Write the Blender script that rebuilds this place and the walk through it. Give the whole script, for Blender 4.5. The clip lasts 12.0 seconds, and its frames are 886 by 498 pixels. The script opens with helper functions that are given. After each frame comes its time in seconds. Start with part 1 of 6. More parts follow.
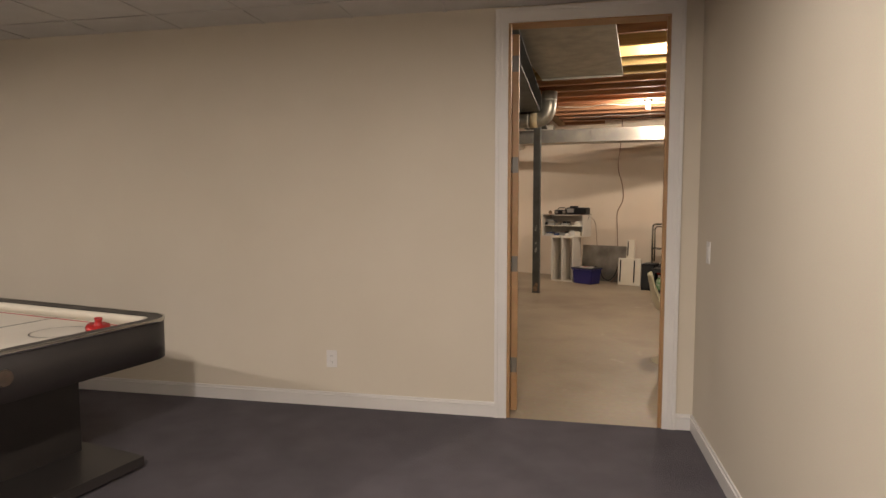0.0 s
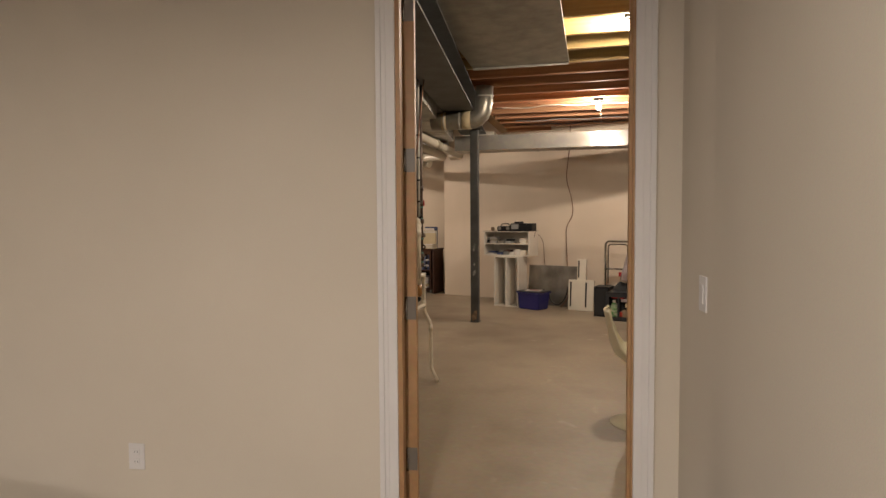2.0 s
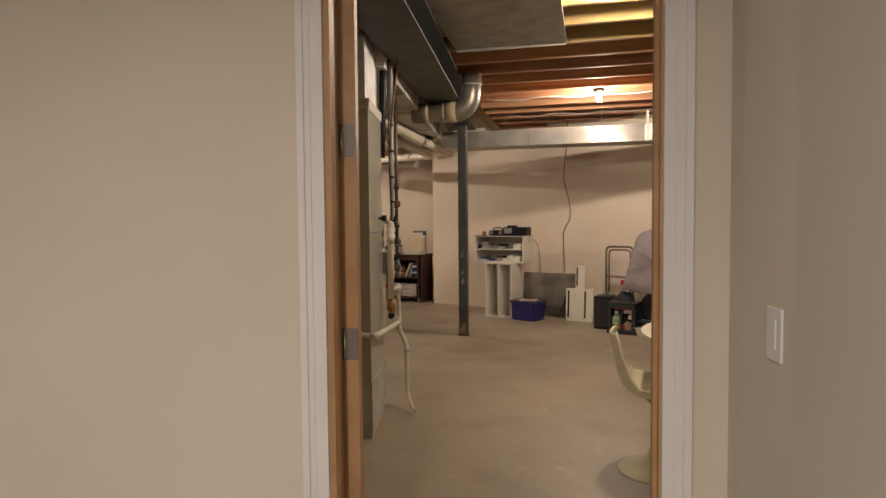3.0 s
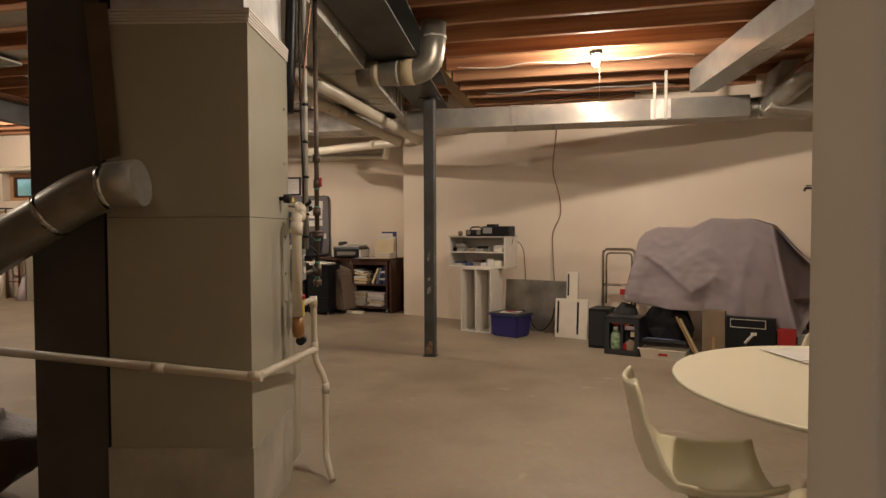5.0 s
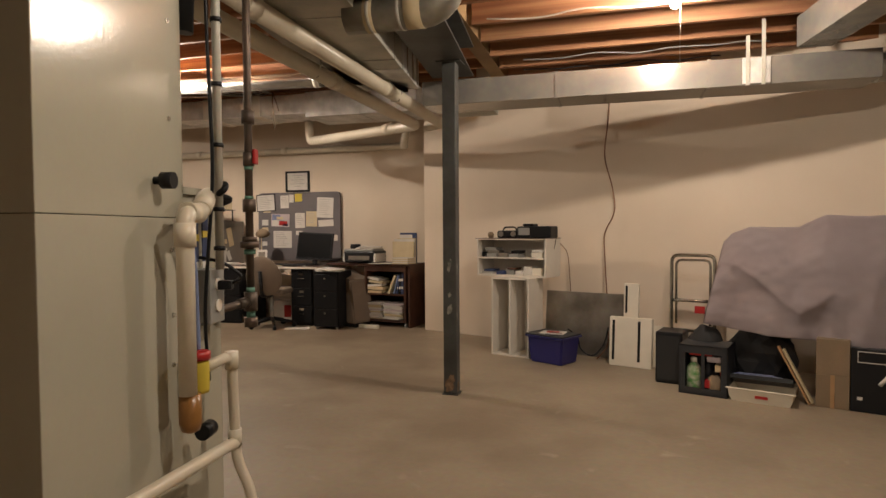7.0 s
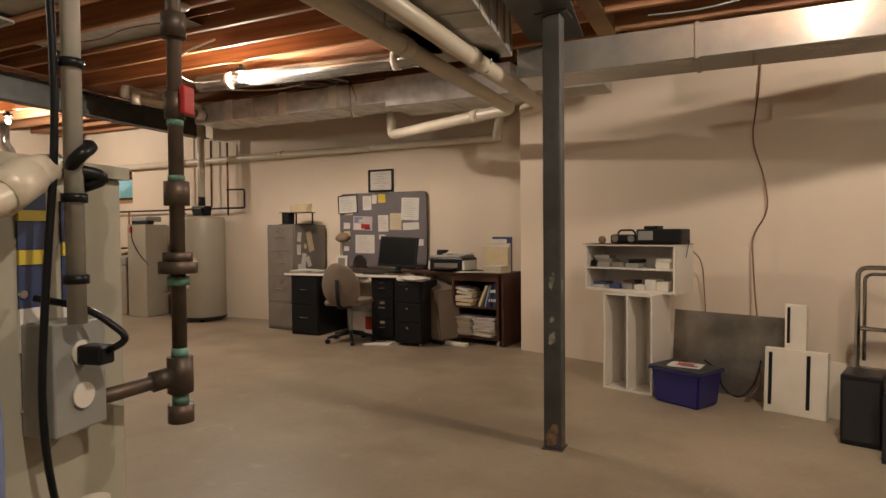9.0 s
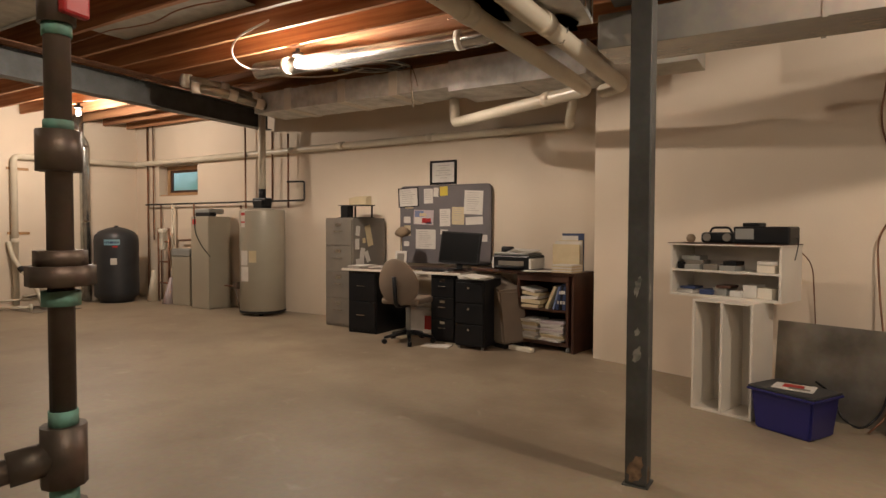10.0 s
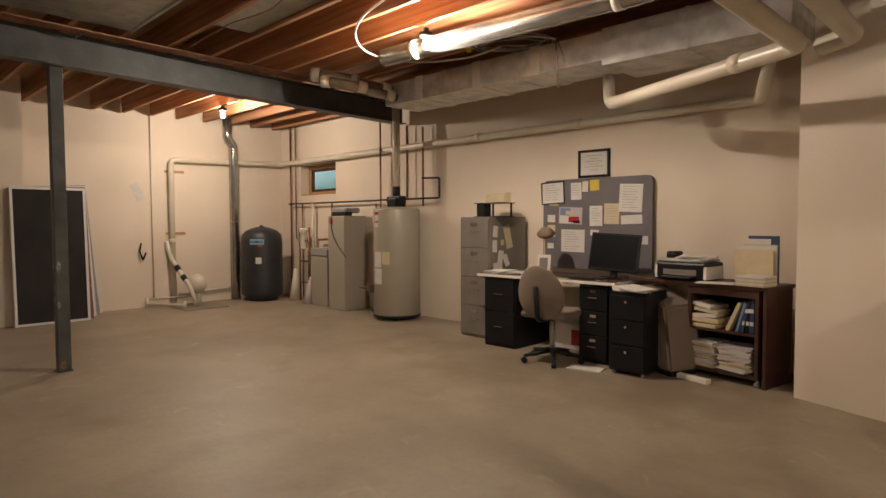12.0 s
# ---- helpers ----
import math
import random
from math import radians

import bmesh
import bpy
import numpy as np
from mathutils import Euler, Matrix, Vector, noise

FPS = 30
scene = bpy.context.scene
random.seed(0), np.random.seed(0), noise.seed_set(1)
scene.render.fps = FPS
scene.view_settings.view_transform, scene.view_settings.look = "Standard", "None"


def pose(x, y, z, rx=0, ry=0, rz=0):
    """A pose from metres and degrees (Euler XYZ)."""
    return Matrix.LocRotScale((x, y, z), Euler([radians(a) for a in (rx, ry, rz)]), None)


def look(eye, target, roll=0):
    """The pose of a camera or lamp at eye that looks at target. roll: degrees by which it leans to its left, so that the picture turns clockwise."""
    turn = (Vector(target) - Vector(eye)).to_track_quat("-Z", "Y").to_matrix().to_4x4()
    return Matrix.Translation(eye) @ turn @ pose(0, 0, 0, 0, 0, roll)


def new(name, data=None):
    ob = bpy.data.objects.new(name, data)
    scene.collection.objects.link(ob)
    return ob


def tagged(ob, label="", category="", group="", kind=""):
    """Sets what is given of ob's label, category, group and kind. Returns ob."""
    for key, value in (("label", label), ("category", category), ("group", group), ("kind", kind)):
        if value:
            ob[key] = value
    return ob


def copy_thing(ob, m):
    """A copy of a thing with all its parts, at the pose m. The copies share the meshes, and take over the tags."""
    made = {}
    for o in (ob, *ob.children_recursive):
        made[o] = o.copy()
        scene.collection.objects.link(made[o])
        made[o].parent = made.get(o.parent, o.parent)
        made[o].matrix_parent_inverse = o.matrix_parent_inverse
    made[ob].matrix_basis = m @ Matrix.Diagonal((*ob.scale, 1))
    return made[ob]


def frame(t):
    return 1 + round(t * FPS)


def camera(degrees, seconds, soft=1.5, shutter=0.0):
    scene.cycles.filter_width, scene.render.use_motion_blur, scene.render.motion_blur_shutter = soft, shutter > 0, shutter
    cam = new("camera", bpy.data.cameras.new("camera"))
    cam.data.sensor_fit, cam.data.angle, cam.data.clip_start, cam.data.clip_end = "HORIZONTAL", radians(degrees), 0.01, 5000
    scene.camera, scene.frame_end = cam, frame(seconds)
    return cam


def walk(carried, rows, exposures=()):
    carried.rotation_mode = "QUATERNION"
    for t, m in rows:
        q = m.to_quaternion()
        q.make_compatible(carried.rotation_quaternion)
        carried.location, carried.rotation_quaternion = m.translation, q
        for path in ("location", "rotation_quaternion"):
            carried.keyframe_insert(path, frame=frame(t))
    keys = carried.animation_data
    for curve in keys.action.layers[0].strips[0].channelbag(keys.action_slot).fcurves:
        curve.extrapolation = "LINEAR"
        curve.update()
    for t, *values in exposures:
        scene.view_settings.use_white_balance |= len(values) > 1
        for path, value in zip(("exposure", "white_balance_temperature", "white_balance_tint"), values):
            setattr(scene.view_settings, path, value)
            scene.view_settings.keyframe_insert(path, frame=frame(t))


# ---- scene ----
cam = camera(72.5, 12.0)
PATH = [
    (0, (-0.151, 1.233, 1.318), (-0.749, 3.056, 1.171), -0.1),
    (0.5, (-0.162, 1.515, 1.325), (-0.712, 3.354, 1.183), 0.1),
    (1, (-0.167, 1.839, 1.316), (-0.677, 3.689, 1.192), -0.1),
    (1.5, (-0.164, 2.159, 1.327), (-0.639, 4.02, 1.215), -0.5),
    (2, (-0.17, 2.529, 1.307), (-0.64, 4.44, 1.209), -0.4),
    (2.5, (-0.174, 2.86, 1.298), (-0.642, 4.77, 1.208), -0.5),
    (3, (-0.202, 3.225, 1.3), (-0.669, 5.165, 1.214), -0.5),
    (5, (-0.228, 4.509, 1.191), (-0.668, 6.459, 1.128), -0.2),
    (5.5, (-0.263, 4.854, 1.174), (-0.712, 6.802, 1.101), -0.2),
    (6, (-0.328, 5.185, 1.18), (-0.791, 7.129, 1.108), -0.4),
    (6.5, (-0.392, 5.49, 1.205), (-0.889, 7.426, 1.135), -0.3),
    (8.5, (-0.651, 6.48, 1.215), (-1.403, 8.332, 1.164), -0.8),
    (9, (-0.731, 6.709, 1.219), (-1.577, 8.52, 1.165), -0.5),
    (9.5, (-0.831, 6.927, 1.212), (-1.774, 8.69, 1.151), -0.2),
    (10, (-0.924, 7.12, 1.213), (-1.959, 8.83, 1.145), 0.2),
    (10.5, (-1.025, 7.321, 1.221), (-2.153, 8.969, 1.144), 0.3),
    (11, (-1.145, 7.47, 1.26), (-2.367, 9.05, 1.168), 0.3),
    (11.5, (-1.287, 7.629, 1.273), (-2.6, 9.134, 1.18), 0.3),
    (12, (-1.383, 7.796, 1.292), (-2.791, 9.214, 1.201), -0.2),
]
walk(cam, [(t, look(eye, target, roll)) for t, eye, target, roll in PATH])

# ---- frames of the plan: the house, the door wall (turned), the far bay wall (turned) ----
DOORWALL = pose(-0.905, 4.785, 0, 0, 0, 6.76) @ Matrix.Scale(0.9581, 4)
BAY = pose(-2.64, 12.69, 0, 0, 0, -19.5)
UNIT = pose(-1.469, 6.624, 0, 0, 0, 11.5)
HOUSE = Matrix.Identity(4)

# ---- world and lights ----
world = bpy.data.worlds.new("world")
scene.world = world
world.use_nodes = True
wn = world.node_tree.nodes
sky = wn.new("ShaderNodeTexSky")
sky.sky_type, sky.sun_disc, sky.sun_elevation, sky.sun_rotation = "NISHITA", False, radians(40), radians(20)
wn["Background"].inputs["Strength"].default_value = 0.1
world.node_tree.links.new(sky.outputs["Color"], wn["Background"].inputs["Color"])
scene.view_settings.exposure = 0.16


def lamp(name, place, watts, size=0.04, colour=(1.0, 0.72, 0.46)):
    data = bpy.data.lights.new(name, "POINT")
    data.energy, data.shadow_soft_size, data.color = watts, size, colour
    ob = new(name, data)
    ob.location = place
    return ob


def panel_lamp(name, place, watts, w, h, colour=(1.0, 0.8, 0.6)):
    data = bpy.data.lights.new(name, "AREA")
    data.shape, data.size, data.size_y, data.energy, data.color = "RECTANGLE", w, h, watts, colour
    ob = new(name, data)
    ob.location = place
    return ob


# The last entry is an unseen fill lamp, added to brighten the left side.
BULBS = [(-0.10, 9.72, 2.60), (-5.03, 11.28, 2.77), (-9.4, 11.6, 2.78), (0.10, 6.98, 2.655), (-5.2, 6.6, 2.74)]
for place, watts in zip(BULBS, (89, 156, 104, 86, 52)):
    lamp("bulb_or_fill_light", place, watts, 0.035, (1.0, 0.845, 0.70))
# Unseen ceiling lamps, added and placed to match the carpeted room's brightness.
for place, watts in (((0.0, -2.2, 2.48), 20), ((-4.2, -3.2, 2.48), 68), ((0.1, -4.4, 2.48), 112)):
    panel_lamp("recessed_light", DOORWALL @ Vector(place), watts, 0.14, 0.14, (1.0, 0.88, 0.785))

# ---- materials ----


def material(name, colour, rough=0.6, metal=0.0, tint=None, scale=3.0, fine=60.0, bump=0.1, mix=0.5, coat=0.0, ramp=(0.35, 0.65)):
    """A surface with stains at a large scale and grain at a small one."""
    m = bpy.data.materials.new(name)
    m.use_nodes = True
    n, l = m.node_tree.nodes, m.node_tree.links
    b = n["Principled BSDF"]
    b.inputs["Roughness"].default_value, b.inputs["Metallic"].default_value = rough, metal
    b.inputs["Coat Weight"].default_value = coat
    co = n.new("ShaderNodeTexCoord")
    big, small = n.new("ShaderNodeTexNoise"), n.new("ShaderNodeTexNoise")
    big.inputs["Scale"].default_value, big.inputs["Detail"].default_value = scale, 5
    small.inputs["Scale"].default_value, small.inputs["Detail"].default_value = fine, 3
    r = n.new("ShaderNodeValToRGB")
    r.color_ramp.elements[0].position, r.color_ramp.elements[1].position = ramp
    tint = tint or tuple(c * 0.8 for c in colour)
    r.color_ramp.elements[0].color, r.color_ramp.elements[1].color = (*tint, 1), (*colour, 1)
    mx = n.new("ShaderNodeMix")
    mx.data_type, mx.blend_type = "RGBA", "MULTIPLY"
    mx.inputs["Factor"].default_value = mix * 0.5
    bp = n.new("ShaderNodeBump")
    bp.inputs["Strength"].default_value, bp.inputs["Distance"].default_value = bump, 0.01
    for t in (big, small):
        l.new(co.outputs["Object"], t.inputs["Vector"])
    l.new(big.outputs["Fac"], r.inputs["Fac"])
    l.new(r.outputs["Color"], mx.inputs["A"])
    l.new(small.outputs["Color"], mx.inputs["B"])
    l.new(mx.outputs["Result"], b.inputs["Base Color"])
    l.new(small.outputs["Fac"], bp.inputs["Height"])
    l.new(bp.outputs["Normal"], b.inputs["Normal"])
    return m



def timber(name, pale, deep):
    """Sawn timber: long grain along x, each length its own tone."""
    m = material(name, pale, 0.72, tint=deep, scale=4, fine=50, mix=0.3)
    n, l = m.node_tree.nodes, m.node_tree.links
    info, co, stretch = n.new("ShaderNodeObjectInfo"), n.new("ShaderNodeTexCoord"), n.new("ShaderNodeMapping")
    grain, shift, tone, mx = n.new("ShaderNodeTexNoise"), n.new("ShaderNodeVectorMath"), n.new("ShaderNodeMapRange"), n.new("ShaderNodeMix")
    stretch.inputs["Scale"].default_value = (0.9, 14.0, 26.0)
    grain.inputs["Scale"].default_value, grain.inputs["Detail"].default_value = 1.0, 6
    l.new(co.outputs["Object"], shift.inputs[0])
    l.new(info.outputs["Location"], shift.inputs[1])
    l.new(shift.outputs["Vector"], stretch.inputs["Vector"])
    l.new(stretch.outputs["Vector"], grain.inputs["Vector"])
    ramp = next(k for k in n if k.bl_idname == "ShaderNodeValToRGB")
    l.new(grain.outputs["Fac"], ramp.inputs["Fac"])
    ramp.color_ramp.elements[0].position, ramp.color_ramp.elements[1].position = 0.32, 0.66
    base = n["Principled BSDF"].inputs["Base Color"]
    source = base.links[0].from_socket
    l.new(info.outputs["Random"], tone.inputs["Value"])
    tone.inputs["To Min"].default_value, tone.inputs["To Max"].default_value = 0.72, 1.0
    mx.data_type, mx.blend_type = "RGBA", "MULTIPLY"
    mx.inputs["Factor"].default_value = 1.0
    l.new(source, mx.inputs["A"])
    l.new(tone.outputs["Result"], mx.inputs["B"])
    l.new(mx.outputs["Result"], base)
    return m


def blotched_floor(m, spots):
    """Darker patches of uneven outline round the given spots, and pale scuffs, on bare concrete."""
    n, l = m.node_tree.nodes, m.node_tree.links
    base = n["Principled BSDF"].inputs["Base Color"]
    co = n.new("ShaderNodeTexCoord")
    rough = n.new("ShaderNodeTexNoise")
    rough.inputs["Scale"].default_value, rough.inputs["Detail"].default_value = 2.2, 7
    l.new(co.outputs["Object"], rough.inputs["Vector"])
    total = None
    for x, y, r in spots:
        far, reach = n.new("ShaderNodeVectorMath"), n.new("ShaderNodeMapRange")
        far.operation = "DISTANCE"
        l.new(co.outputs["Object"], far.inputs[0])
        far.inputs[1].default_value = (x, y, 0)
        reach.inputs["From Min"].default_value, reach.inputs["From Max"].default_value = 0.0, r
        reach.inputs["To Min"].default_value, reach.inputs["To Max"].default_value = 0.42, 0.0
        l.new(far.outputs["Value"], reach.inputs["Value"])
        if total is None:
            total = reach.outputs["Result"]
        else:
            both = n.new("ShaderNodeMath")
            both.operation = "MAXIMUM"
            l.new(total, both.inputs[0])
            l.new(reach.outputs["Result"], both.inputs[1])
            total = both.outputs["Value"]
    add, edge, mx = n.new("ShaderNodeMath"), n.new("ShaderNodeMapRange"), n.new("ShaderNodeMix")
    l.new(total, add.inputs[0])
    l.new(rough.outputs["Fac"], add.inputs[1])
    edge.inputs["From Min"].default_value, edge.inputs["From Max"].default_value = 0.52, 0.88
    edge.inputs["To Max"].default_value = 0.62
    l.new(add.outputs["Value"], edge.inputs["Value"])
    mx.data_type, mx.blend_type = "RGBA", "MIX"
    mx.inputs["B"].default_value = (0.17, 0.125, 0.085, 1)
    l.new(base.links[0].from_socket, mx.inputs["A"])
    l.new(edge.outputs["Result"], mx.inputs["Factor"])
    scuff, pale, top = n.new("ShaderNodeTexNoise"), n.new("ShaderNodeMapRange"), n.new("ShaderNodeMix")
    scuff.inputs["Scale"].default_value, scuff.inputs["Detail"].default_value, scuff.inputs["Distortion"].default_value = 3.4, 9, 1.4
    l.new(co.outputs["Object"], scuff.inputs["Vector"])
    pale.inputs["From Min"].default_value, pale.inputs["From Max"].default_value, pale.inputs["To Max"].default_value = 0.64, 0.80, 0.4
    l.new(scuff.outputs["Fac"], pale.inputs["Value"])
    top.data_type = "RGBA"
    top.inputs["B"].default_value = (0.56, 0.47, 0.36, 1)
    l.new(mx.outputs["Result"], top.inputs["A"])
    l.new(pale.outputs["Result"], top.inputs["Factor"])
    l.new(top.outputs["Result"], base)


WALL = material("painted_plaster", (0.66, 0.60, 0.50), 0.75, bump=0.05, tint=(0.63, 0.57, 0.47), scale=1.2, fine=180, mix=0.2)
BASEWALL = material("painted_concrete", (0.76, 0.655, 0.53), 0.7, bump=0.12, tint=(0.70, 0.60, 0.475), scale=1.0, fine=120, mix=0.2)
CONCRETE = material("concrete_floor", (0.385, 0.315, 0.225), 0.5, tint=(0.32, 0.26, 0.185), scale=0.9, fine=28, bump=0.12, mix=0.55, ramp=(0.38, 0.62))
blotched_floor(CONCRETE, ((-4.6, 12.1, 1.5), (-3.5, 12.35, 1.3), (-5.9, 12.2, 0.9), (-10.5, 11.5, 0.7), (-1.2, 9.3, 0.8), (-2.4, 10.4, 1.1), (1.2, 10.6, 0.8)))
CARPET = material("grey_carpet", (0.145, 0.13, 0.15), 0.95, tint=(0.112, 0.102, 0.118), scale=4, fine=350, bump=0.8, mix=0.8)
TRIM = material("white_trim_paint", (0.72, 0.70, 0.68), 0.45, tint=(0.68, 0.66, 0.64), mix=0.1, bump=0.02)
PINE = material("pine", (0.50, 0.30, 0.15), 0.5, tint=(0.42, 0.24, 0.11), scale=6, fine=40, mix=0.5)
JOIST = timber("joist_wood", (0.56, 0.29, 0.14), (0.33, 0.135, 0.065))
NEWPINE = timber("yellow_pine_joist", (0.64, 0.46, 0.17), (0.45, 0.28, 0.10))
BOUNCECUT = material("dark_bounce_sheet", (0.17, 0.12, 0.08), 0.8, tint=(0.12, 0.085, 0.055), scale=4, fine=50, mix=0.4)
SUBFLOOR = material("subfloor_board", (0.42, 0.27, 0.13), 0.8, tint=(0.3, 0.18, 0.09), scale=3, fine=60, mix=0.6)
WORN = material("worn_galvanised_sheet", (0.42, 0.40, 0.34), 0.38, 0.7, tint=(0.30, 0.285, 0.24), scale=8, fine=30, mix=0.4, bump=0.1)
GALV = material("galvanised_sheet", (0.56, 0.55, 0.52), 0.24, 0.9, tint=(0.42, 0.41, 0.39), scale=9, fine=30, mix=0.3, bump=0.1)
# Copy of the galvanised sheet, darkened against the glare of the bulb beside it.
MAINGALV = material("darkened_galvanised_sheet", (0.42, 0.40, 0.35), 0.14, 0.5, tint=(0.34, 0.33, 0.31), scale=7, fine=30, mix=0.3, bump=0.06)
# Copy of the galvanised sheet, lightened where the lamps leave ducts too dark.
OFFGALV = material("lightened_galvanised_sheet", (0.72, 0.71, 0.68), 0.45, 0.5, tint=(0.5, 0.495, 0.47), scale=7, fine=30, mix=0.3, bump=0.1)
# Brown-grey kept dark: the return drop's unlit front is put into its colour.
RETURNM = material("shaded_return_metal", (0.10, 0.092, 0.082), 0.45, 0.0, tint=(0.075, 0.07, 0.062), scale=4, fine=40, mix=0.3)
DULL = material("dull_sheet_metal", (0.56, 0.53, 0.45), 0.5, 0.12, tint=(0.38, 0.37, 0.32), scale=4, fine=40, mix=0.4)
STEEL = material("painted_steel", (0.10, 0.105, 0.10), 0.5, 0.2, tint=(0.065, 0.065, 0.06), scale=5, fine=40, mix=0.6)
HEATER = material("beige_grey_enamel", (0.36, 0.33, 0.26), 0.35, 0.05, tint=(0.33, 0.30, 0.235), scale=2, fine=70, mix=0.15, bump=0.02)
FURN = material("grey_green_enamel", (0.41, 0.39, 0.31), 0.15, 0.0, tint=(0.385, 0.365, 0.29), scale=2, fine=70, mix=0.15, bump=0.02)
PVC = material("white_pvc", (0.68, 0.62, 0.50), 0.35, tint=(0.62, 0.55, 0.43), scale=4, fine=50, mix=0.2, bump=0.03)
WHITEP = material("white_board", (0.72, 0.68, 0.60), 0.55, tint=(0.67, 0.62, 0.54), mix=0.2, bump=0.03)
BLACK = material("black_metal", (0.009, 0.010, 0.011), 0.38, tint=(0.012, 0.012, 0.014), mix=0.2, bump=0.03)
BLACK.node_tree.nodes["Principled BSDF"].inputs["Specular IOR Level"].default_value = 0.25
GREYM = material("grey_enamel", (0.22, 0.195, 0.16), 0.4, 0.1, tint=(0.17, 0.155, 0.135), mix=0.2, bump=0.03)
WOOD = material("walnut_board", (0.085, 0.034, 0.019), 0.45, tint=(0.045, 0.018, 0.011), scale=5, fine=50, mix=0.5)
BLUE = material("blue_plastic", (0.02, 0.02, 0.14), 0.35, tint=(0.018, 0.018, 0.12), mix=0.1, bump=0.03)
BRASS = material("tarnished_brass", (0.17, 0.12, 0.09), 0.5, 0.6, tint=(0.09, 0.07, 0.055), scale=12, fine=60, mix=0.5)
VERDIGRIS = material("verdigris_copper", (0.16, 0.36, 0.28), 0.7, 0.1, tint=(0.12, 0.2, 0.15), scale=40, fine=90, mix=0.4)
COPPER = material("dull_copper", (0.32, 0.17, 0.10), 0.45, 0.7, tint=(0.2, 0.1, 0.06), scale=10, fine=50, mix=0.4)
RED = material("red_plastic", (0.45, 0.02, 0.02), 0.4, tint=(0.38, 0.02, 0.02), mix=0.1, bump=0.02)
YELLOW = material("yellow_label", (0.62, 0.48, 0.05), 0.5, tint=(0.55, 0.42, 0.05), mix=0.1, bump=0.02)
PAPER = material("white_paper", (0.66, 0.63, 0.58), 0.8, tint=(0.6, 0.57, 0.52), scale=9, mix=0.2, bump=0.05)
CREAM = material("cream_paper", (0.60, 0.50, 0.32), 0.8, tint=(0.55, 0.45, 0.28), scale=9, mix=0.2, bump=0.05)
INK = material("grey_ink", (0.40, 0.38, 0.36), 0.8, tint=(0.34, 0.33, 0.31), mix=0.1, bump=0.01)
NAVY = material("navy_card", (0.03, 0.05, 0.13), 0.5, tint=(0.025, 0.04, 0.1), mix=0.1, bump=0.02)
FELT = material("grey_felt", (0.175, 0.16, 0.165), 0.95, tint=(0.15, 0.14, 0.145), fine=300, mix=0.3, bump=0.3)
TAUPE = material("taupe_upholstery", (0.26, 0.205, 0.155), 0.95, tint=(0.22, 0.17, 0.13), fine=260, mix=0.4, bump=0.4)
CARDB = material("brown_cardboard", (0.26, 0.19, 0.12), 0.85, tint=(0.22, 0.16, 0.10), scale=5, fine=80, mix=0.3, bump=0.1)
FOAM = material("white_foam_board", (0.74, 0.69, 0.58), 0.8, tint=(0.7, 0.65, 0.54), scale=8, fine=120, mix=0.2, bump=0.2)
GREYP = material("grey_painted_box", (0.30, 0.30, 0.28), 0.45, 0.1, tint=(0.27, 0.27, 0.25), mix=0.2, bump=0.03)
SHELL = material("cream_fibreglass", (0.70, 0.64, 0.44), 0.28, tint=(0.66, 0.60, 0.40), scale=2, mix=0.15, bump=0.02, coat=0.3)
TABLEM = material("cream_laminate", (0.72, 0.67, 0.50), 0.3, tint=(0.69, 0.64, 0.47), scale=2, mix=0.1, bump=0.01)
SCREENM = material("dark_insect_mesh", (0.02, 0.018, 0.018), 0.9, tint=(0.03, 0.026, 0.025), fine=400, mix=0.3, bump=0.2)
LEATHER = material("brown_leather", (0.07, 0.035, 0.022), 0.45, tint=(0.045, 0.022, 0.014), scale=8, fine=90, mix=0.4, bump=0.4)
# Near-black base colour puts the shade under the ceiling into the duct metal.
SHADEDUCT = material("shaded_sheet_metal", (0.02, 0.019, 0.016), 0.6, 0.0, tint=(0.022, 0.02, 0.018), scale=4, fine=40, mix=0.4)
BRIGHT = material("polished_chrome", (0.65, 0.65, 0.62), 0.18, 1.0, mix=0.1, bump=0.02)
GASKET = material("black_rubber", (0.02, 0.02, 0.02), 0.8, mix=0.2)
GREENISH = material("green_packet", (0.08, 0.25, 0.06), 0.5, tint=(0.5, 0.5, 0.4), scale=25, mix=0.2)
BLUEHOSE = material("blue_vinyl", (0.20, 0.25, 0.42), 0.4, mix=0.1, bump=0.02)
CEILTILE = material("mineral_fibre_tile", (0.62, 0.60, 0.57), 0.9, tint=(0.58, 0.56, 0.53), scale=6, fine=220, mix=0.3, bump=0.3)
DARKTUB = material("charcoal_plastic", (0.022, 0.024, 0.028), 0.45, tint=(0.03, 0.032, 0.036), scale=4, mix=0.3, bump=0.05)
PLASTICSHEET = material("white_plastic_sheet", (0.84, 0.76, 0.64), 0.75, tint=(0.79, 0.71, 0.59), scale=3, mix=0.1, bump=0.05)


def emitter(name, colour, strength):
    m = bpy.data.materials.new(name)
    m.use_nodes = True
    b = m.node_tree.nodes["Principled BSDF"]
    b.inputs["Base Color"].default_value = (1, 1, 1, 1)
    b.inputs["Emission Color"].default_value = (*colour, 1)
    b.inputs["Emission Strength"].default_value = strength
    return m


BULB = emitter("lit_bulb", (1.0, 0.86, 0.66), 40)
GLASS = bpy.data.materials.new("window_glass")
GLASS.use_nodes = True
GLASS.node_tree.nodes["Principled BSDF"].inputs["Transmission Weight"].default_value = 1.0
GLASS.node_tree.nodes["Principled BSDF"].inputs["Roughness"].default_value = 0.02
GARDEN = bpy.data.materials.new("garden_backdrop")
GARDEN.use_nodes = True
gn, gl = GARDEN.node_tree.nodes, GARDEN.node_tree.links
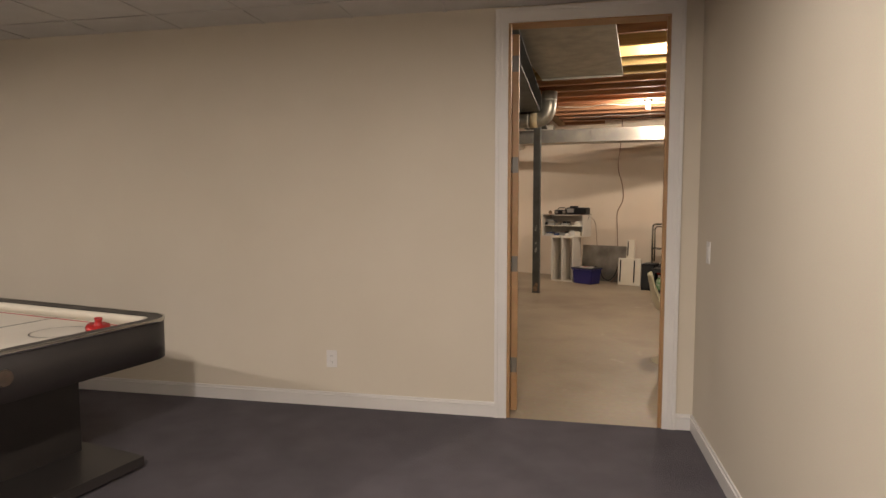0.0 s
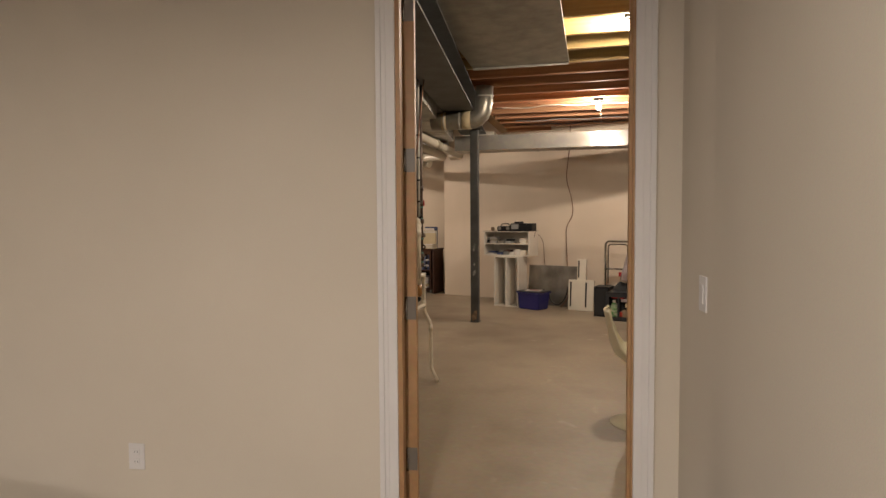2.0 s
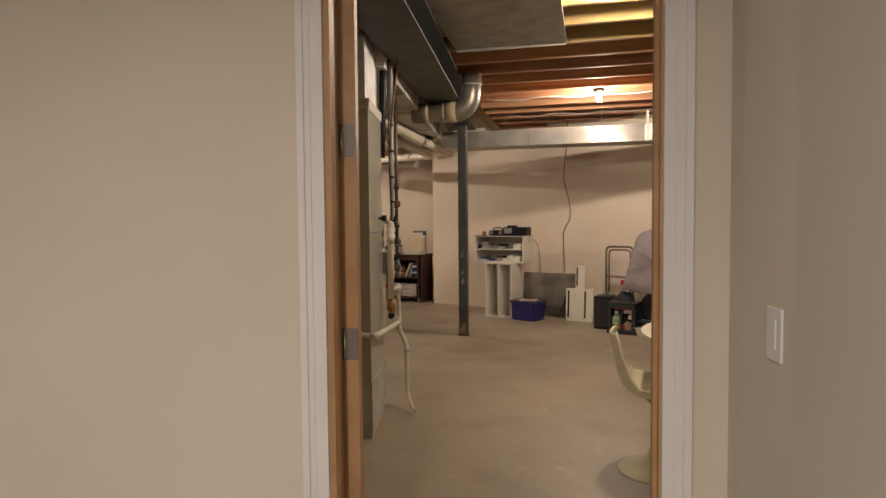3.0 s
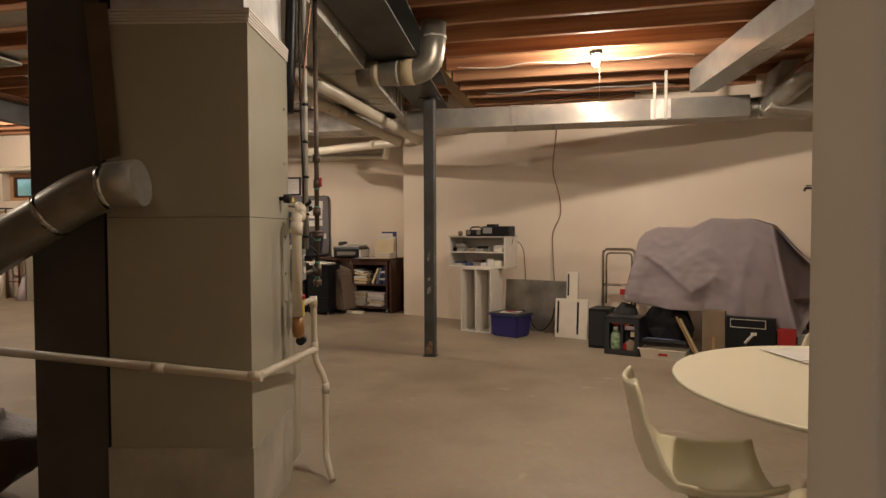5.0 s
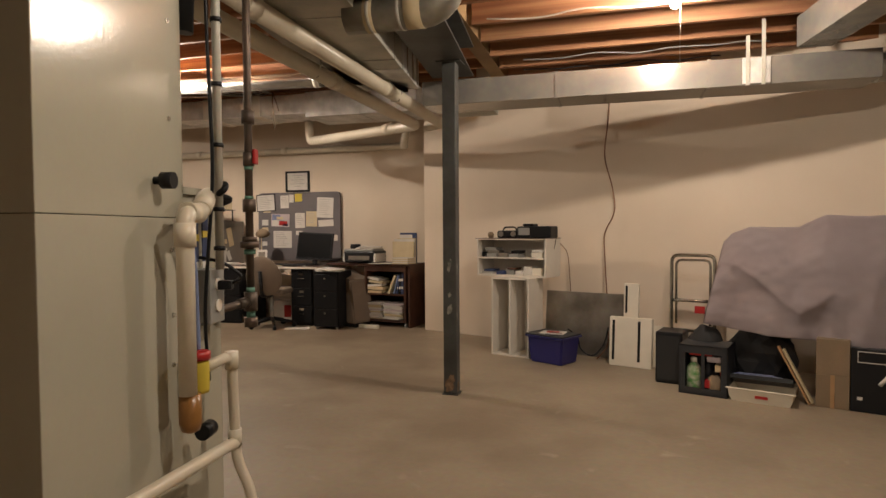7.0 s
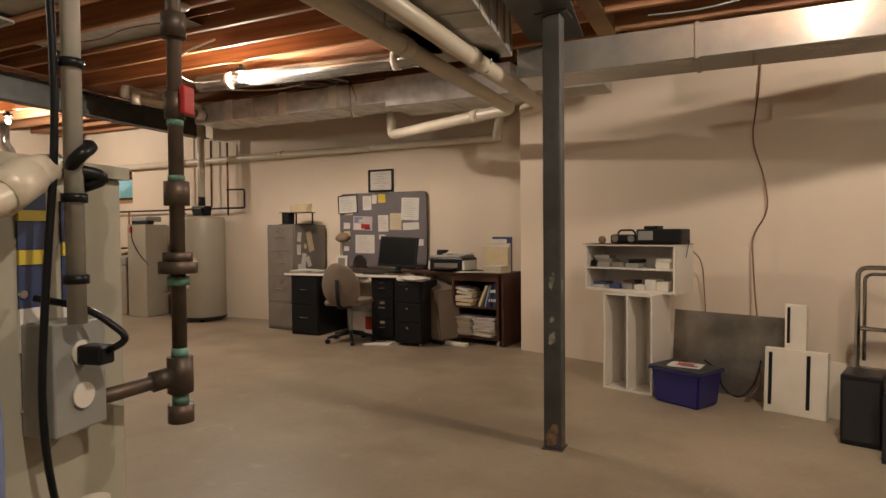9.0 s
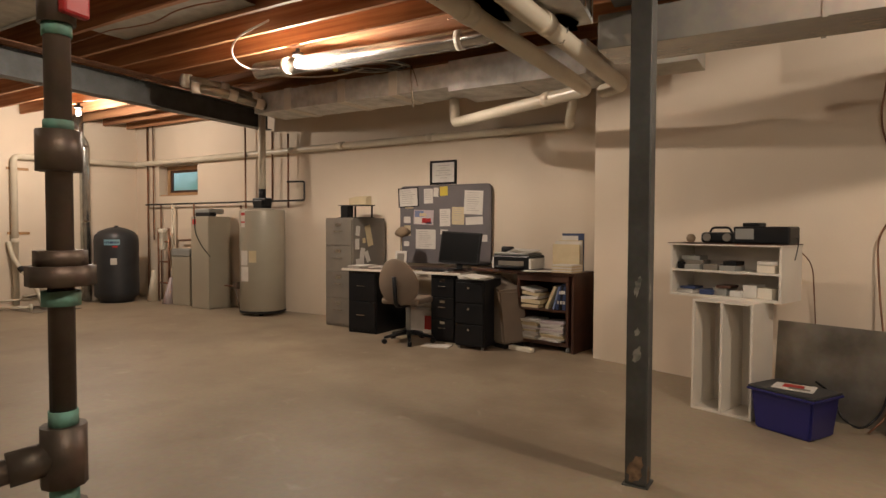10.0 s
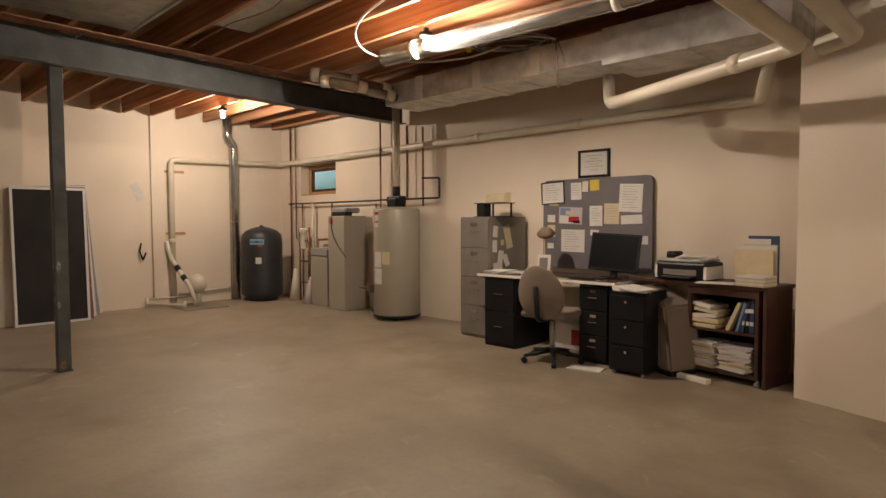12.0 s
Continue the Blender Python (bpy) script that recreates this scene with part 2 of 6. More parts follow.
gtex, gramp, gb = gn.new("ShaderNodeTexNoise"), gn.new("ShaderNodeValToRGB"), gn["Principled BSDF"]
gtex.inputs["Scale"].default_value, gtex.inputs["Detail"].default_value = 5.0, 6
for e, (p, c) in zip([gramp.color_ramp.elements[0], gramp.color_ramp.elements.new(0.5), gramp.color_ramp.elements[1]], [(0.38, (0.02, 0.13, 0.08, 1)), (0.52, (0.10, 0.34, 0.22, 1)), (0.68, (0.55, 0.8, 0.85, 1))]):
    e.position, e.color = p, c
gl.new(gtex.outputs["Fac"], gramp.inputs["Fac"])
gl.new(gramp.outputs["Color"], gb.inputs["Emission Color"])
gb.inputs["Emission Strength"].default_value = 1.2
LILAC = material("lilac_cloth", (0.52, 0.45, 0.46), 0.9, tint=(0.48, 0.415, 0.425), scale=3, fine=300, bump=0.3, mix=0.2)

# ---- mesh helpers ----


def box(bm, x0, x1, y0, y1, z0, z1, m=None, bevel=0.0):
    vs = bmesh.ops.create_cube(bm, size=1)["verts"]
    bmesh.ops.transform(bm, matrix=Matrix.Translation(((x0 + x1) / 2, (y0 + y1) / 2, (z0 + z1) / 2)) @ Matrix.Diagonal((abs(x1 - x0), abs(y1 - y0), abs(z1 - z0), 1)), verts=vs)
    if bevel:
        es = list({e for v in vs for e in v.link_edges})
        vs = [v for v in bmesh.ops.bevel(bm, geom=es, offset=bevel, segments=2, affect="EDGES", profile=0.5)["verts"]]
    if m is not None:
        bmesh.ops.transform(bm, matrix=m, verts=vs)
    return vs


def tube(bm, pts, r, seg=12, caps=True):
    """A round bar along points; r may be one radius or one for each point."""
    pts = [Vector(p) for p in pts]
    rs = r if isinstance(r, (list, tuple)) else [r] * len(pts)
    rings, side = [], None
    for i, p in enumerate(pts):
        d = ((pts[i] - pts[i - 1]).normalized() if i else Vector()) + ((pts[i + 1] - pts[i]).normalized() if i + 1 < len(pts) else Vector())
        d = d.normalized() if d.length > 1e-6 else Vector((0, 0, 1))
        if side is None:
            side = d.orthogonal().normalized()
        side = (side - d * side.dot(d)).normalized()
        up = d.cross(side)
        rings.append([bm.verts.new(p + (side * math.cos(a) + up * math.sin(a)) * rs[i]) for a in [2 * math.pi * k / seg for k in range(seg)]])
    for a, b in zip(rings, rings[1:]):
        for k in range(seg):
            f = bm.faces.new((a[k], a[(k + 1) % seg], b[(k + 1) % seg], b[k]))
            f.smooth = True
    if caps:
        bm.faces.new(rings[0][::-1])
        bm.faces.new(rings[-1])


def bend(pts, r=0.06, n=5):
    """Points with each inner corner rounded."""
    pts = [Vector(p) for p in pts]
    out = [pts[0]]
    for a, b, c in zip(pts, pts[1:], pts[2:]):
        u, v = (a - b), (c - b)
        k = min(r, u.length / 2, v.length / 2)
        p, q = b + u.normalized() * k, b + v.normalized() * k
        for i in range(n + 1):
            t = i / n
            out.append(p * (1 - t) ** 2 + b * 2 * t * (1 - t) + q * t ** 2)
    return out + [pts[-1]]


def lathe(bm, profile, seg=32, m=None):
    rings = [[bm.verts.new(Vector((r * math.cos(2 * math.pi * k / seg), r * math.sin(2 * math.pi * k / seg), z))) for k in range(seg)] for r, z in profile]
    for a, b in zip(rings, rings[1:]):
        for k in range(seg):
            bm.faces.new((a[k], a[(k + 1) % seg], b[(k + 1) % seg], b[k])).smooth = True
    bm.faces.new(rings[0][::-1])
    bm.faces.new(rings[-1])
    if m is not None:
        bmesh.ops.transform(bm, matrix=m, verts=[v for ring in rings for v in ring])


def part(name, bm, mat, parent=None, label="", m=None):
    me = bpy.data.meshes.new(name)
    bmesh.ops.recalc_face_normals(bm, faces=bm.faces)
    bm.to_mesh(me)
    bm.free()
    me.materials.append(mat)
    ob = new(name, me)
    if parent is not None:
        ob.parent = parent
    if m is not None:
        ob.matrix_basis = m
    return tagged(ob, label)


def thing(name, m=None, label="", category="", group=""):
    ob = new(name)
    ob.empty_display_size = 0.1
    ob.matrix_basis = m if m is not None else HOUSE
    return tagged(ob, label, category, group)


def block(name, dims, mat, parent=None, m=None, bevel=0.0, label=""):
    bm = bmesh.new()
    box(bm, *dims, bevel=bevel)
    return part(name, bm, mat, parent, label, m)


def setting(name, bm, mat, m=None, label=""):
    return tagged(part(name, bm, mat, None, label, m), kind="structure")


def wall(name, m, x0, x1, y0, y1, z0, z1, mat, holes=(), label=""):
    """A wall along x of its frame, with rectangular holes (x0, x1, z0, z1)."""
    bm = bmesh.new()
    x = x0
    for h in sorted(holes):
        box(bm, x, h[0], y0, y1, z0, z1)
        if h[2] > z0 + 0.001:
            box(bm, h[0], h[1], y0, y1, z0, h[2])
        if h[3] < z1 - 0.001:
            box(bm, h[0], h[1], y0, y1, h[3], z1)
        x = h[1]
    box(bm, x, x1, y0, y1, z0, z1)
    return setting(name, bm, mat, m, label)


# ---- structure ----
TOP, LOW = 3.15, 2.665
wall("wall_door_side", DOORWALL, -7.0, 6.55, 0.0, 0.12, 0, TOP / 0.958, WALL, [(-0.015, 0.945, 0, 2.47)], "smooth beige painted partition wall with a doorway")
wall("wall_room_right", DOORWALL, 1.112, 1.232, -6.5, -0.002, 0, TOP / 0.958, WALL, (), "smooth beige painted partition wall")
wall("wall_stub", pose(-0.728, 4.868, 0, 0, 0, 8.5), 1.112, 1.232, 0.03, 0.88, 0, 2.9, WALL, (), "short beige painted wall end beside the doorway")
# Unseen dark sheet, added to cut light bounced onto the furnace front.
wall("wall_bounce_cut", DOORWALL, -7.0, -0.02, 0.123, 0.13, 0, 2.88, BOUNCECUT, (), "unseen dark sheet added behind the partition to cut bounced light")
wall("wall_room_back", DOORWALL, -7.0, 1.11, -6.62, -6.5, 0, TOP / 0.958, WALL)
wall("wall_room_left", DOORWALL, -7.12, -7.0, -6.62, 0.12, 0, TOP / 0.958, WALL)
bm = bmesh.new()
box(bm, -6.99, 1.11, -6.49, -0.001, -0.1, 0.006)
setting("floor_carpet", bm, CARPET, DOORWALL, "dark grey low-pile carpet")
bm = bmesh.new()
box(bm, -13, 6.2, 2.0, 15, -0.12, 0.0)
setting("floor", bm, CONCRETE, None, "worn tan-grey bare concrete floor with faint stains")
wall("wall_office", HOUSE, -11.05, -2.64, 13.45, 13.7, 0, TOP, BASEWALL, [(-10.42, -9.40, 1.74, 2.25)], "cream painted concrete wall")
wall("wall_left", HOUSE, -11.3, -11.05, 9.55, 13.7, 0, TOP, BASEWALL, (), "cream painted concrete wall")
wall("wall_left_near", HOUSE, -11.3, -10.5, 2.2, 9.5, 0, TOP, BASEWALL, (), "cream painted concrete wall")
wall("wall_bay", BAY, 0.0, 8.6, 0.0, 0.25, 0, TOP, BASEWALL, (), "cream painted concrete wall")
# Out of view: added to close the basement against sky light.
wall("wall_closing_right", HOUSE, 5.2, 5.4, 5.64, 10.4, 0, TOP, BASEWALL)
wall("wall_back_left", HOUSE, -11.3, -7.5, 2.0, 2.2, 0, TOP, BASEWALL)
bm = bmesh.new()
corner = [(-2.64, 12.693), (-2.557, 12.929), (-2.44, 12.929), (-2.44, 13.69), (-2.64, 13.447)]
lower = [bm.verts.new((x, y, 0)) for x, y in corner]
upper = [bm.verts.new((x, y, TOP)) for x, y in corner]
bm.faces.new(lower[::-1])
bm.faces.new(upper)
for k in range(5):
    bm.faces.new((lower[k], lower[(k + 1) % 5], upper[(k + 1) % 5], upper[k]))
setting("wall_return", bm, BASEWALL, None, "cream painted concrete wall return")

# joists, bridging and subfloor
joists = tagged(new("ceiling_joists"), "exposed orange-brown timber joists", kind="structure")
me = None
rng = random.Random(5)
for x0, x1, low, drop in ((-11.0, -1.62, 2.9, 0.0), (-1.45, 5.15, LOW, 2.9 - LOW)):
    bm = bmesh.new()
    box(bm, x0, x1, -0.019, 0.019, low, low + 0.235)
    old = part("joist", bm, JOIST, joists)
    old.location.y = 2.3
    fresh = old.data.copy()
    fresh.materials.clear()
    fresh.materials.append(NEWPINE)
    y = 2.706
    while y < 13.4:
        ob = new("joist", fresh if drop and 6.5 < y < 8.2 else old.data)
        ob.parent = joists
        ob.location = (rng.uniform(-0.02, 0.02), y + rng.uniform(-0.012, 0.012), rng.uniform(-0.004, 0.0))
        y += 0.406
bm = bmesh.new()
box(bm, -11.3, 5.4, 2.0, 13.7, 3.15, 3.18)
for i in range(13):
    box(bm, -11.0 + i * 1.22, -9.79 + i * 1.22, 2.2, 13.6, 3.137, 3.148)
for i in range(5):
    box(bm, -1.45 + i * 1.22, -0.24 + i * 1.22, 4.95, 13.6, LOW + 0.236, LOW + 0.25)
box(bm, -1.60, -1.47, 2.2, 13.6, LOW + 0.02, 3.13)
setting("ceiling", bm, SUBFLOOR, None, "underside of the timber subfloor boards")
bm = bmesh.new()
box(bm, -6.99, 1.11, -6.49, -0.001, 2.56, 2.575)
yy = -0.3
while yy > -6.4:
    box(bm, -6.99, 1.11, yy - 0.012, yy + 0.012, 2.553, 2.558)
    yy -= 0.61
xx = -6.5
while xx < 1.0:
    box(bm, xx - 0.012, xx + 0.012, -6.49, -0.002, 2.5525, 2.5575)
    xx += 0.61
setting("ceiling_room", bm, CEILTILE, DOORWALL, "white suspended ceiling of mineral fibre tiles")

# door surround, stepped casing
bm = bmesh.new()
for a, b in ((-0.083, -0.006), (0.936, 1.013)):
    box(bm, a, b, -0.016, 0.0, 0.006, 2.545)
    o = a if a < 0 else b - 0.022
    box(bm, o, o + 0.022, -0.022, -0.016, 0.006, 2.545, bevel=0.002)
    box(bm, a + 0.03, a + 0.04, -0.019, -0.016, 0.006, 2.545)
box(bm, -0.006, 0.936, -0.016, 0.0, 2.463, 2.545)
box(bm, -0.061, 0.991, -0.022, -0.016, 2.523, 2.545)
setting("trim", bm, TRIM, DOORWALL, "white painted moulded door casing")
for nm, a in (("baseboard", (-6.99, -0.083)), ("baseboard", (1.013, 1.099))):
    bm = bmesh.new()
    box(bm, a[0], a[1], -0.012, 0.0, 0.006, 0.078)
    box(bm, a[0], a[1], -0.016, 0.0, 0.078, 0.088, bevel=0.002)
    box(bm, a[0], a[1], -0.009, 0.0, 0.088, 0.104, bevel=0.002)
    setting(nm, bm, TRIM, DOORWALL, "white moulded baseboard")
bm = bmesh.new()
box(bm, 1.10, 1.112, -6.49, -0.001, 0.006, 0.078)
box(bm, 1.096, 1.112, -6.49, -0.001, 0.078, 0.088, bevel=0.002)
box(bm, 1.103, 1.112, -6.49, -0.001, 0.088, 0.104, bevel=0.002)
setting("baseboard", bm, TRIM, DOORWALL, "white moulded baseboard")
bm = bmesh.new()
box(bm, -0.015, 0.0, 0.0, 0.12, 0, 2.47)
box(bm, 0.930, 0.945, 0.0, 0.045, 0, 2.47)
box(bm, 0.0, 0.930, 0.0, 0.12, 2.455, 2.47)
box(bm, 0.0, 0.012, 0.0, 0.048, 0, 2.455)
box(bm, 0.918, 0.930, 0.02, 0.044, 0, 2.455)
setting("door_jamb", bm, PINE, DOORWALL, "bare pine door jamb with a stop")
door = thing("door_1", DOORWALL @ pose(-0.842, 0.134, 0.012), "open plain pine door swung right back against the wall", "door")
bm = bmesh.new()
box(bm, 0, 0.892, 0, 0.038, 0, 2.42, bevel=0.003)
part("leaf", bm, PINE, door)
bm = bmesh.new()
lathe(bm, [(0.026, 0.0), (0.026, 0.006), (0.012, 0.01), (0.012, 0.03), (0.026, 0.036), (0.028, 0.05), (0.018, 0.06)], 20, Matrix.Translation((0.07, 0.038, 0.95)) @ Euler((-math.pi / 2, 0, 0)).to_matrix().to_4x4())
part("door_handle", bm, BRASS, door)

for z in (0.315, 0.98, 1.615, 2.25):
    t = thing("jamb_hinge", DOORWALL @ pose(0.006, 0.131, z), "dull steel door hinge on the pine jamb", "hinge", "door hinges")
    block("leaf", (0.0, 0.043, 0.0, 0.003, -0.05, 0.05), GREYM, t)
    bm = bmesh.new()
    tube(bm, [(0.0, -0.004, -0.05), (0.0, -0.004, 0.05)], 0.006)
    part("knuckle", bm, GALV, t)

# switch and outlet
sw = thing("light_switch", DOORWALL @ pose(1.112, -0.295, 1.104), "white rocker light switch on the beige wall", "light switch")
block("plate", (-0.006, 0.0, -0.038, 0.038, -0.06, 0.06), TRIM, sw, bevel=0.002)
block("rocker", (-0.010, -0.006, -0.017, 0.017, -0.033, 0.033), TRIM, sw, bevel=0.0015)
ol = thing("wall_outlet", DOORWALL @ pose(-1.18, 0.0, 0.33), "white duplex power outlet low on the beige wall", "outlet")
block("plate", (-0.037, 0.037, -0.006, 0.0, -0.058, 0.058), TRIM, ol, bevel=0.002)
for z in (-0.022, 0.022):
    block("socket", (-0.016, 0.016, -0.009, -0.006, z - 0.014, z + 0.014), TRIM, ol, bevel=0.002)
    block("slot", (-0.007, -0.005, -0.0095, -0.009, z - 0.004, z + 0.005), BLACK, ol)
    block("slot", (0.005, 0.007, -0.0095, -0.009, z - 0.004, z + 0.005), BLACK, ol)

# window in the far wall
win = thing("window_1", pose(-9.91, 13.655, 1.995), "small basement window with a pine frame set deep in the wall", "window")
bm = bmesh.new()
for a in ((-0.50, -0.44, -0.25, 0.25), (0.44, 0.50, -0.25, 0.25), (-0.44, 0.44, 0.19, 0.25), (-0.44, 0.44, -0.25, -0.19)):
    box(bm, a[0], a[1], -0.05, 0.03, a[2], a[3])
part("window_frame", bm, PINE, win)
bm = bmesh.new()
for a in ((-0.44, -0.40, -0.19, 0.19), (0.40, 0.44, -0.19, 0.19), (-0.40, 0.40, 0.15, 0.19), (-0.40, 0.40, -0.19, -0.15)):
    box(bm, a[0], a[1], -0.03, 0.01, a[2], a[3])
part("sash", bm, WOOD, win)
pane = block("pane", (-0.40, 0.40, -0.012, -0.006, -0.15, 0.15), GLASS, win)
pane.visible_shadow = False
block("window_sill", (-0.50, 0.50, -0.19, -0.05, -0.25, -0.235), PINE, win)
bm = bmesh.new()
box(bm, -14, -6, 15.2, 15.22, 0.5, 5)
back = setting("backdrop", bm, GARDEN, None, "blurred green garden outside the window")

# ---- steel frame and ducts ----


def post(x, y, top, label):
    t = thing("support_post", pose(x, y, 0), label, "support post", "steel posts under the beams")
    bm = bmesh.new()
    box(bm, -0.05, 0.05, -0.05, 0.05, 0.008, top - 0.01, bevel=0.006)
    part("column", bm, STEEL, t)
    bm = bmesh.new()
    box(bm, -0.06, 0.06, -0.06, 0.06, 0, 0.008)
    part("base_plate", bm, STEEL, t)
    block("cap_plate", (-0.09, 0.09, -0.07, 0.07, top - 0.01, top), STEEL, t)
    for i, (z, h, w) in enumerate(((0.012, 0.15, 0.085), (0.58, 0.09, 0.05), (0.70, 0.06, 0.035), (0.88, 0.13, 0.045))):
        bm = bmesh.new()
        order = []
        for k in range(16):
            a, q = 2 * math.pi * k / 16, rng.uniform(0.45, 1.0)
            order.append((0.5 * w * q * math.cos(a) + 0.12 * h * q * math.sin(a), z + h * 0.5 + 0.5 * h * q * math.sin(a)))
        bm.faces.new([bm.verts.new((p[0], -0.0515, p[1])) for p in order])
        part("bare_patch", bm, PAINTGONE if z > 0.1 else RUST, t, "scuffed pale patch" if z > 0.1 else "rusty patch")
    for z0, z1, y0, y1 in ((0.012, 0.10, -0.045, 0.02), (0.55, 0.62, -0.05, -0.02), (0.86, 0.97, -0.05, -0.005)):
        bm = bmesh.new()
        rim = [(y0 + (y1 - y0) * (0.5 + 0.5 * math.cos(k * math.pi / 5) * rng.uniform(0.7, 1)), z0 + (z1 - z0) * (0.5 + 0.5 * math.sin(k * math.pi / 5) * rng.uniform(0.7, 1))) for k in range(10)]
        bm.faces.new([bm.verts.new((0.0515, a, b)) for a, b in rim])
        part("bare_patch", bm, PAINTGONE if z0 > 0.1 else RUST, t, "scuffed pale patch" if z0 > 0.1 else "rusty patch")
    return t


RUST = material("rusty_steel", (0.30, 0.20, 0.12), 0.8, tint=(0.13, 0.085, 0.055), scale=26, mix=0.4, bump=0.3)
PAINTGONE = material("scuffed_grey", (0.34, 0.33, 0.29), 0.7, tint=(0.12, 0.13, 0.12), scale=30, mix=0.4)
post(-1.60, 10.04, 2.42, "dark green-grey painted square steel post with scraped pale patches")
post(-7.42, 9.17, 2.63, "dark green-grey painted square steel post with scraped pale patches")


def i_beam(name, m, length, w, z0, z1, label):
    t = thing(name, m, label, "steel beam")
    bm = bmesh.new()
    box(bm, -w / 2, w / 2, 0, length, z0, z0 + 0.012)
    box(bm, -w / 2, w / 2, 0, length, z1 - 0.012, z1)
    part("flange", bm, STEEL, t)
    block("web", (-0.006, 0.006, 0, length, z0 + 0.012, z1 - 0.012), STEEL, t)
    return t


i_beam("steel_beam", pose(-7.02, 4.2, 0, 0, 0, 4.3), 9.2, 0.16, 2.63, 2.9, "long dark grey painted steel beam carrying the joists")
i_beam("steel_beam", pose(-1.155, 5.0, 0, 0, 0, 5.6), 5.5, 0.33, 2.42, 2.66, "wide dark painted steel beam resting on a post")


def duct(name, m, dims, mat, label, seams=0, axis=0, cat="duct"):
    t = thing(name, m, label, cat)
    x0, x1, y0, y1, z0, z1 = dims
    bm = bmesh.new()
    box(bm, *dims, bevel=0.004)
    part("duct_body", bm, mat, t)
    for k in range(seams):
        f = (k + 1) / (seams + 1)
        bm = bmesh.new()
        if axis == 0:
            x = x0 + (x1 - x0) * f
            box(bm, x - 0.012, x + 0.012, y0 - 0.006, y1 + 0.006, z0 - 0.006, z1 + 0.006)
        else:
            yy = y0 + (y1 - y0) * f
            box(bm, x0 - 0.006, x1 + 0.006, yy - 0.012, yy + 0.012, z0 - 0.006, z1 + 0.006)
        part("seam_band", bm, mat, t)
    return t


duct("main_duct", HOUSE, (-1.96, 1.28, 10.5, 10.86, 2.215, 2.41), MAINGALV, "long shiny galvanised rectangular duct under the joists", 2)
duct("trunk_duct", pose(-1.97, 10.42, 0, 0, 0, 7.6), (-0.60, 0.0, -3.35, 0.0, 2.34, 2.60), DULL, "wide dull galvanised trunk duct along the ceiling", 3, 1)
duct("shaded_duct", HOUSE, (-2.55, -1.75, 5.4, 6.9, 2.46, 2.84), SHADEDUCT, "rectangular sheet metal duct above the furnace, coloured near black for shade", 1, 1)
# Added plate in lighter metal: makes the trunk duct's own end face brighter.
t = thing("duct_cover", pose(-1.97, 10.42, 0, 0, 0, 7.6), "brighter ribbed plate added over the end of the trunk duct", "duct")
block("cover_plate", (-0.30, 0.010, -0.62, -0.02, 2.333, 2.61), OFFGALV, t, bevel=0.004)
for y in (-0.50, -0.30, -0.12):
    block("rib", (0.010, 0.018, y, y + 0.02, 2.34, 2.60), BRIGHT, t)
duct("side_duct", pose(0.76, 10.50, 0, 0, 0, 188), (-0.23, 0.0, 0.0, 5.2, 2.45, 2.66), MAINGALV, "grey galvanised duct running across the joists", 1, 1)
duct("office_duct", HOUSE, (-6.6, -3.9, 12.15, 12.65, 2.57, 2.80), OFFGALV, "shiny galvanised rectangular duct with taped joints", 2)
duct("office_duct", HOUSE, (-3.9, -2.55, 12.12, 12.70, 2.52, 2.81), OFFGALV, "deeper taped galvanised duct section", 1)
duct("stub_duct", HOUSE, (-2.05, -1.60, 11.60, 11.95, 2.38, 2.62), DULL, "short dull sheet metal duct end", 0)
for x in (-6.1, -5.3, -4.62):
    t = thing("tape_patch", HOUSE, "pale mastic tape round a duct joint", "tape", "mastic tape on the ducts")
    block("tape", (x, x + 0.10, 12.142, 12.658, 2.562, 2.808), WHITEP, t)
for x, y0, y1, z in ((-2.35, 9.6, 10.1, 2.316), (-2.1, 10.15, 10.42, 2.316)):
    t = thing("mastic_patch", HOUSE, "pale mastic smear under the trunk duct", "tape", "mastic tape on the ducts")
    bm = bmesh.new()
    pts = [(x + 0.11 * (1 + 0.3 * math.sin(5 * k)) * math.cos(k * math.pi / 8), (y0 + y1) / 2 + (y1 - y0) / 2 * (1 + 0.2 * math.sin(3 * k)) * math.sin(k * math.pi / 8)) for k in range(16)]
    f = bm.faces.new([bm.verts.new((px_, py_, z)) for px_, py_ in pts])
    bmesh.ops.solidify(bm, geom=[f], thickness=0.003)
    part("smear", bm, CREAM, t)
t = thing("duct_patch", HOUSE, "pale mastic smear on the main duct", "tape", "mastic tape on the ducts")
block("tape", (0.42, 0.60, 10.49, 10.5, 2.225, 2.405), OFFGALV, t)
for x, z1 in ((0.44, 2.56), (0.54, 2.664)):
    t = thing("hanger_strap", HOUSE, "pale strap holding up the duct", "strap", "duct hanger straps")
    block("strap", (x, x + 0.025, 10.482, 10.488, 2.21, z1), DULL, t)


def tube_thing(name, pts, r, mat, label, cat, m=None, joints=(), jr=1.25, jl=0.04, jmat=None, group="", round_r=0.06):
    t = thing(name, m, label, cat, group)
    bm = bmesh.new()
    tube(bm, bend(pts, round_r) if len(pts) > 2 else pts, r, 14)
    part("pipe", bm, mat, t)
    for p, d in joints:
        p, d = Vector(p), Vector(d).normalized()
        bm = bmesh.new()
        tube(bm, [p - d * jl, p + d * jl], r * jr, 14)
        part("coupling", bm, jmat or mat, t)
    return t


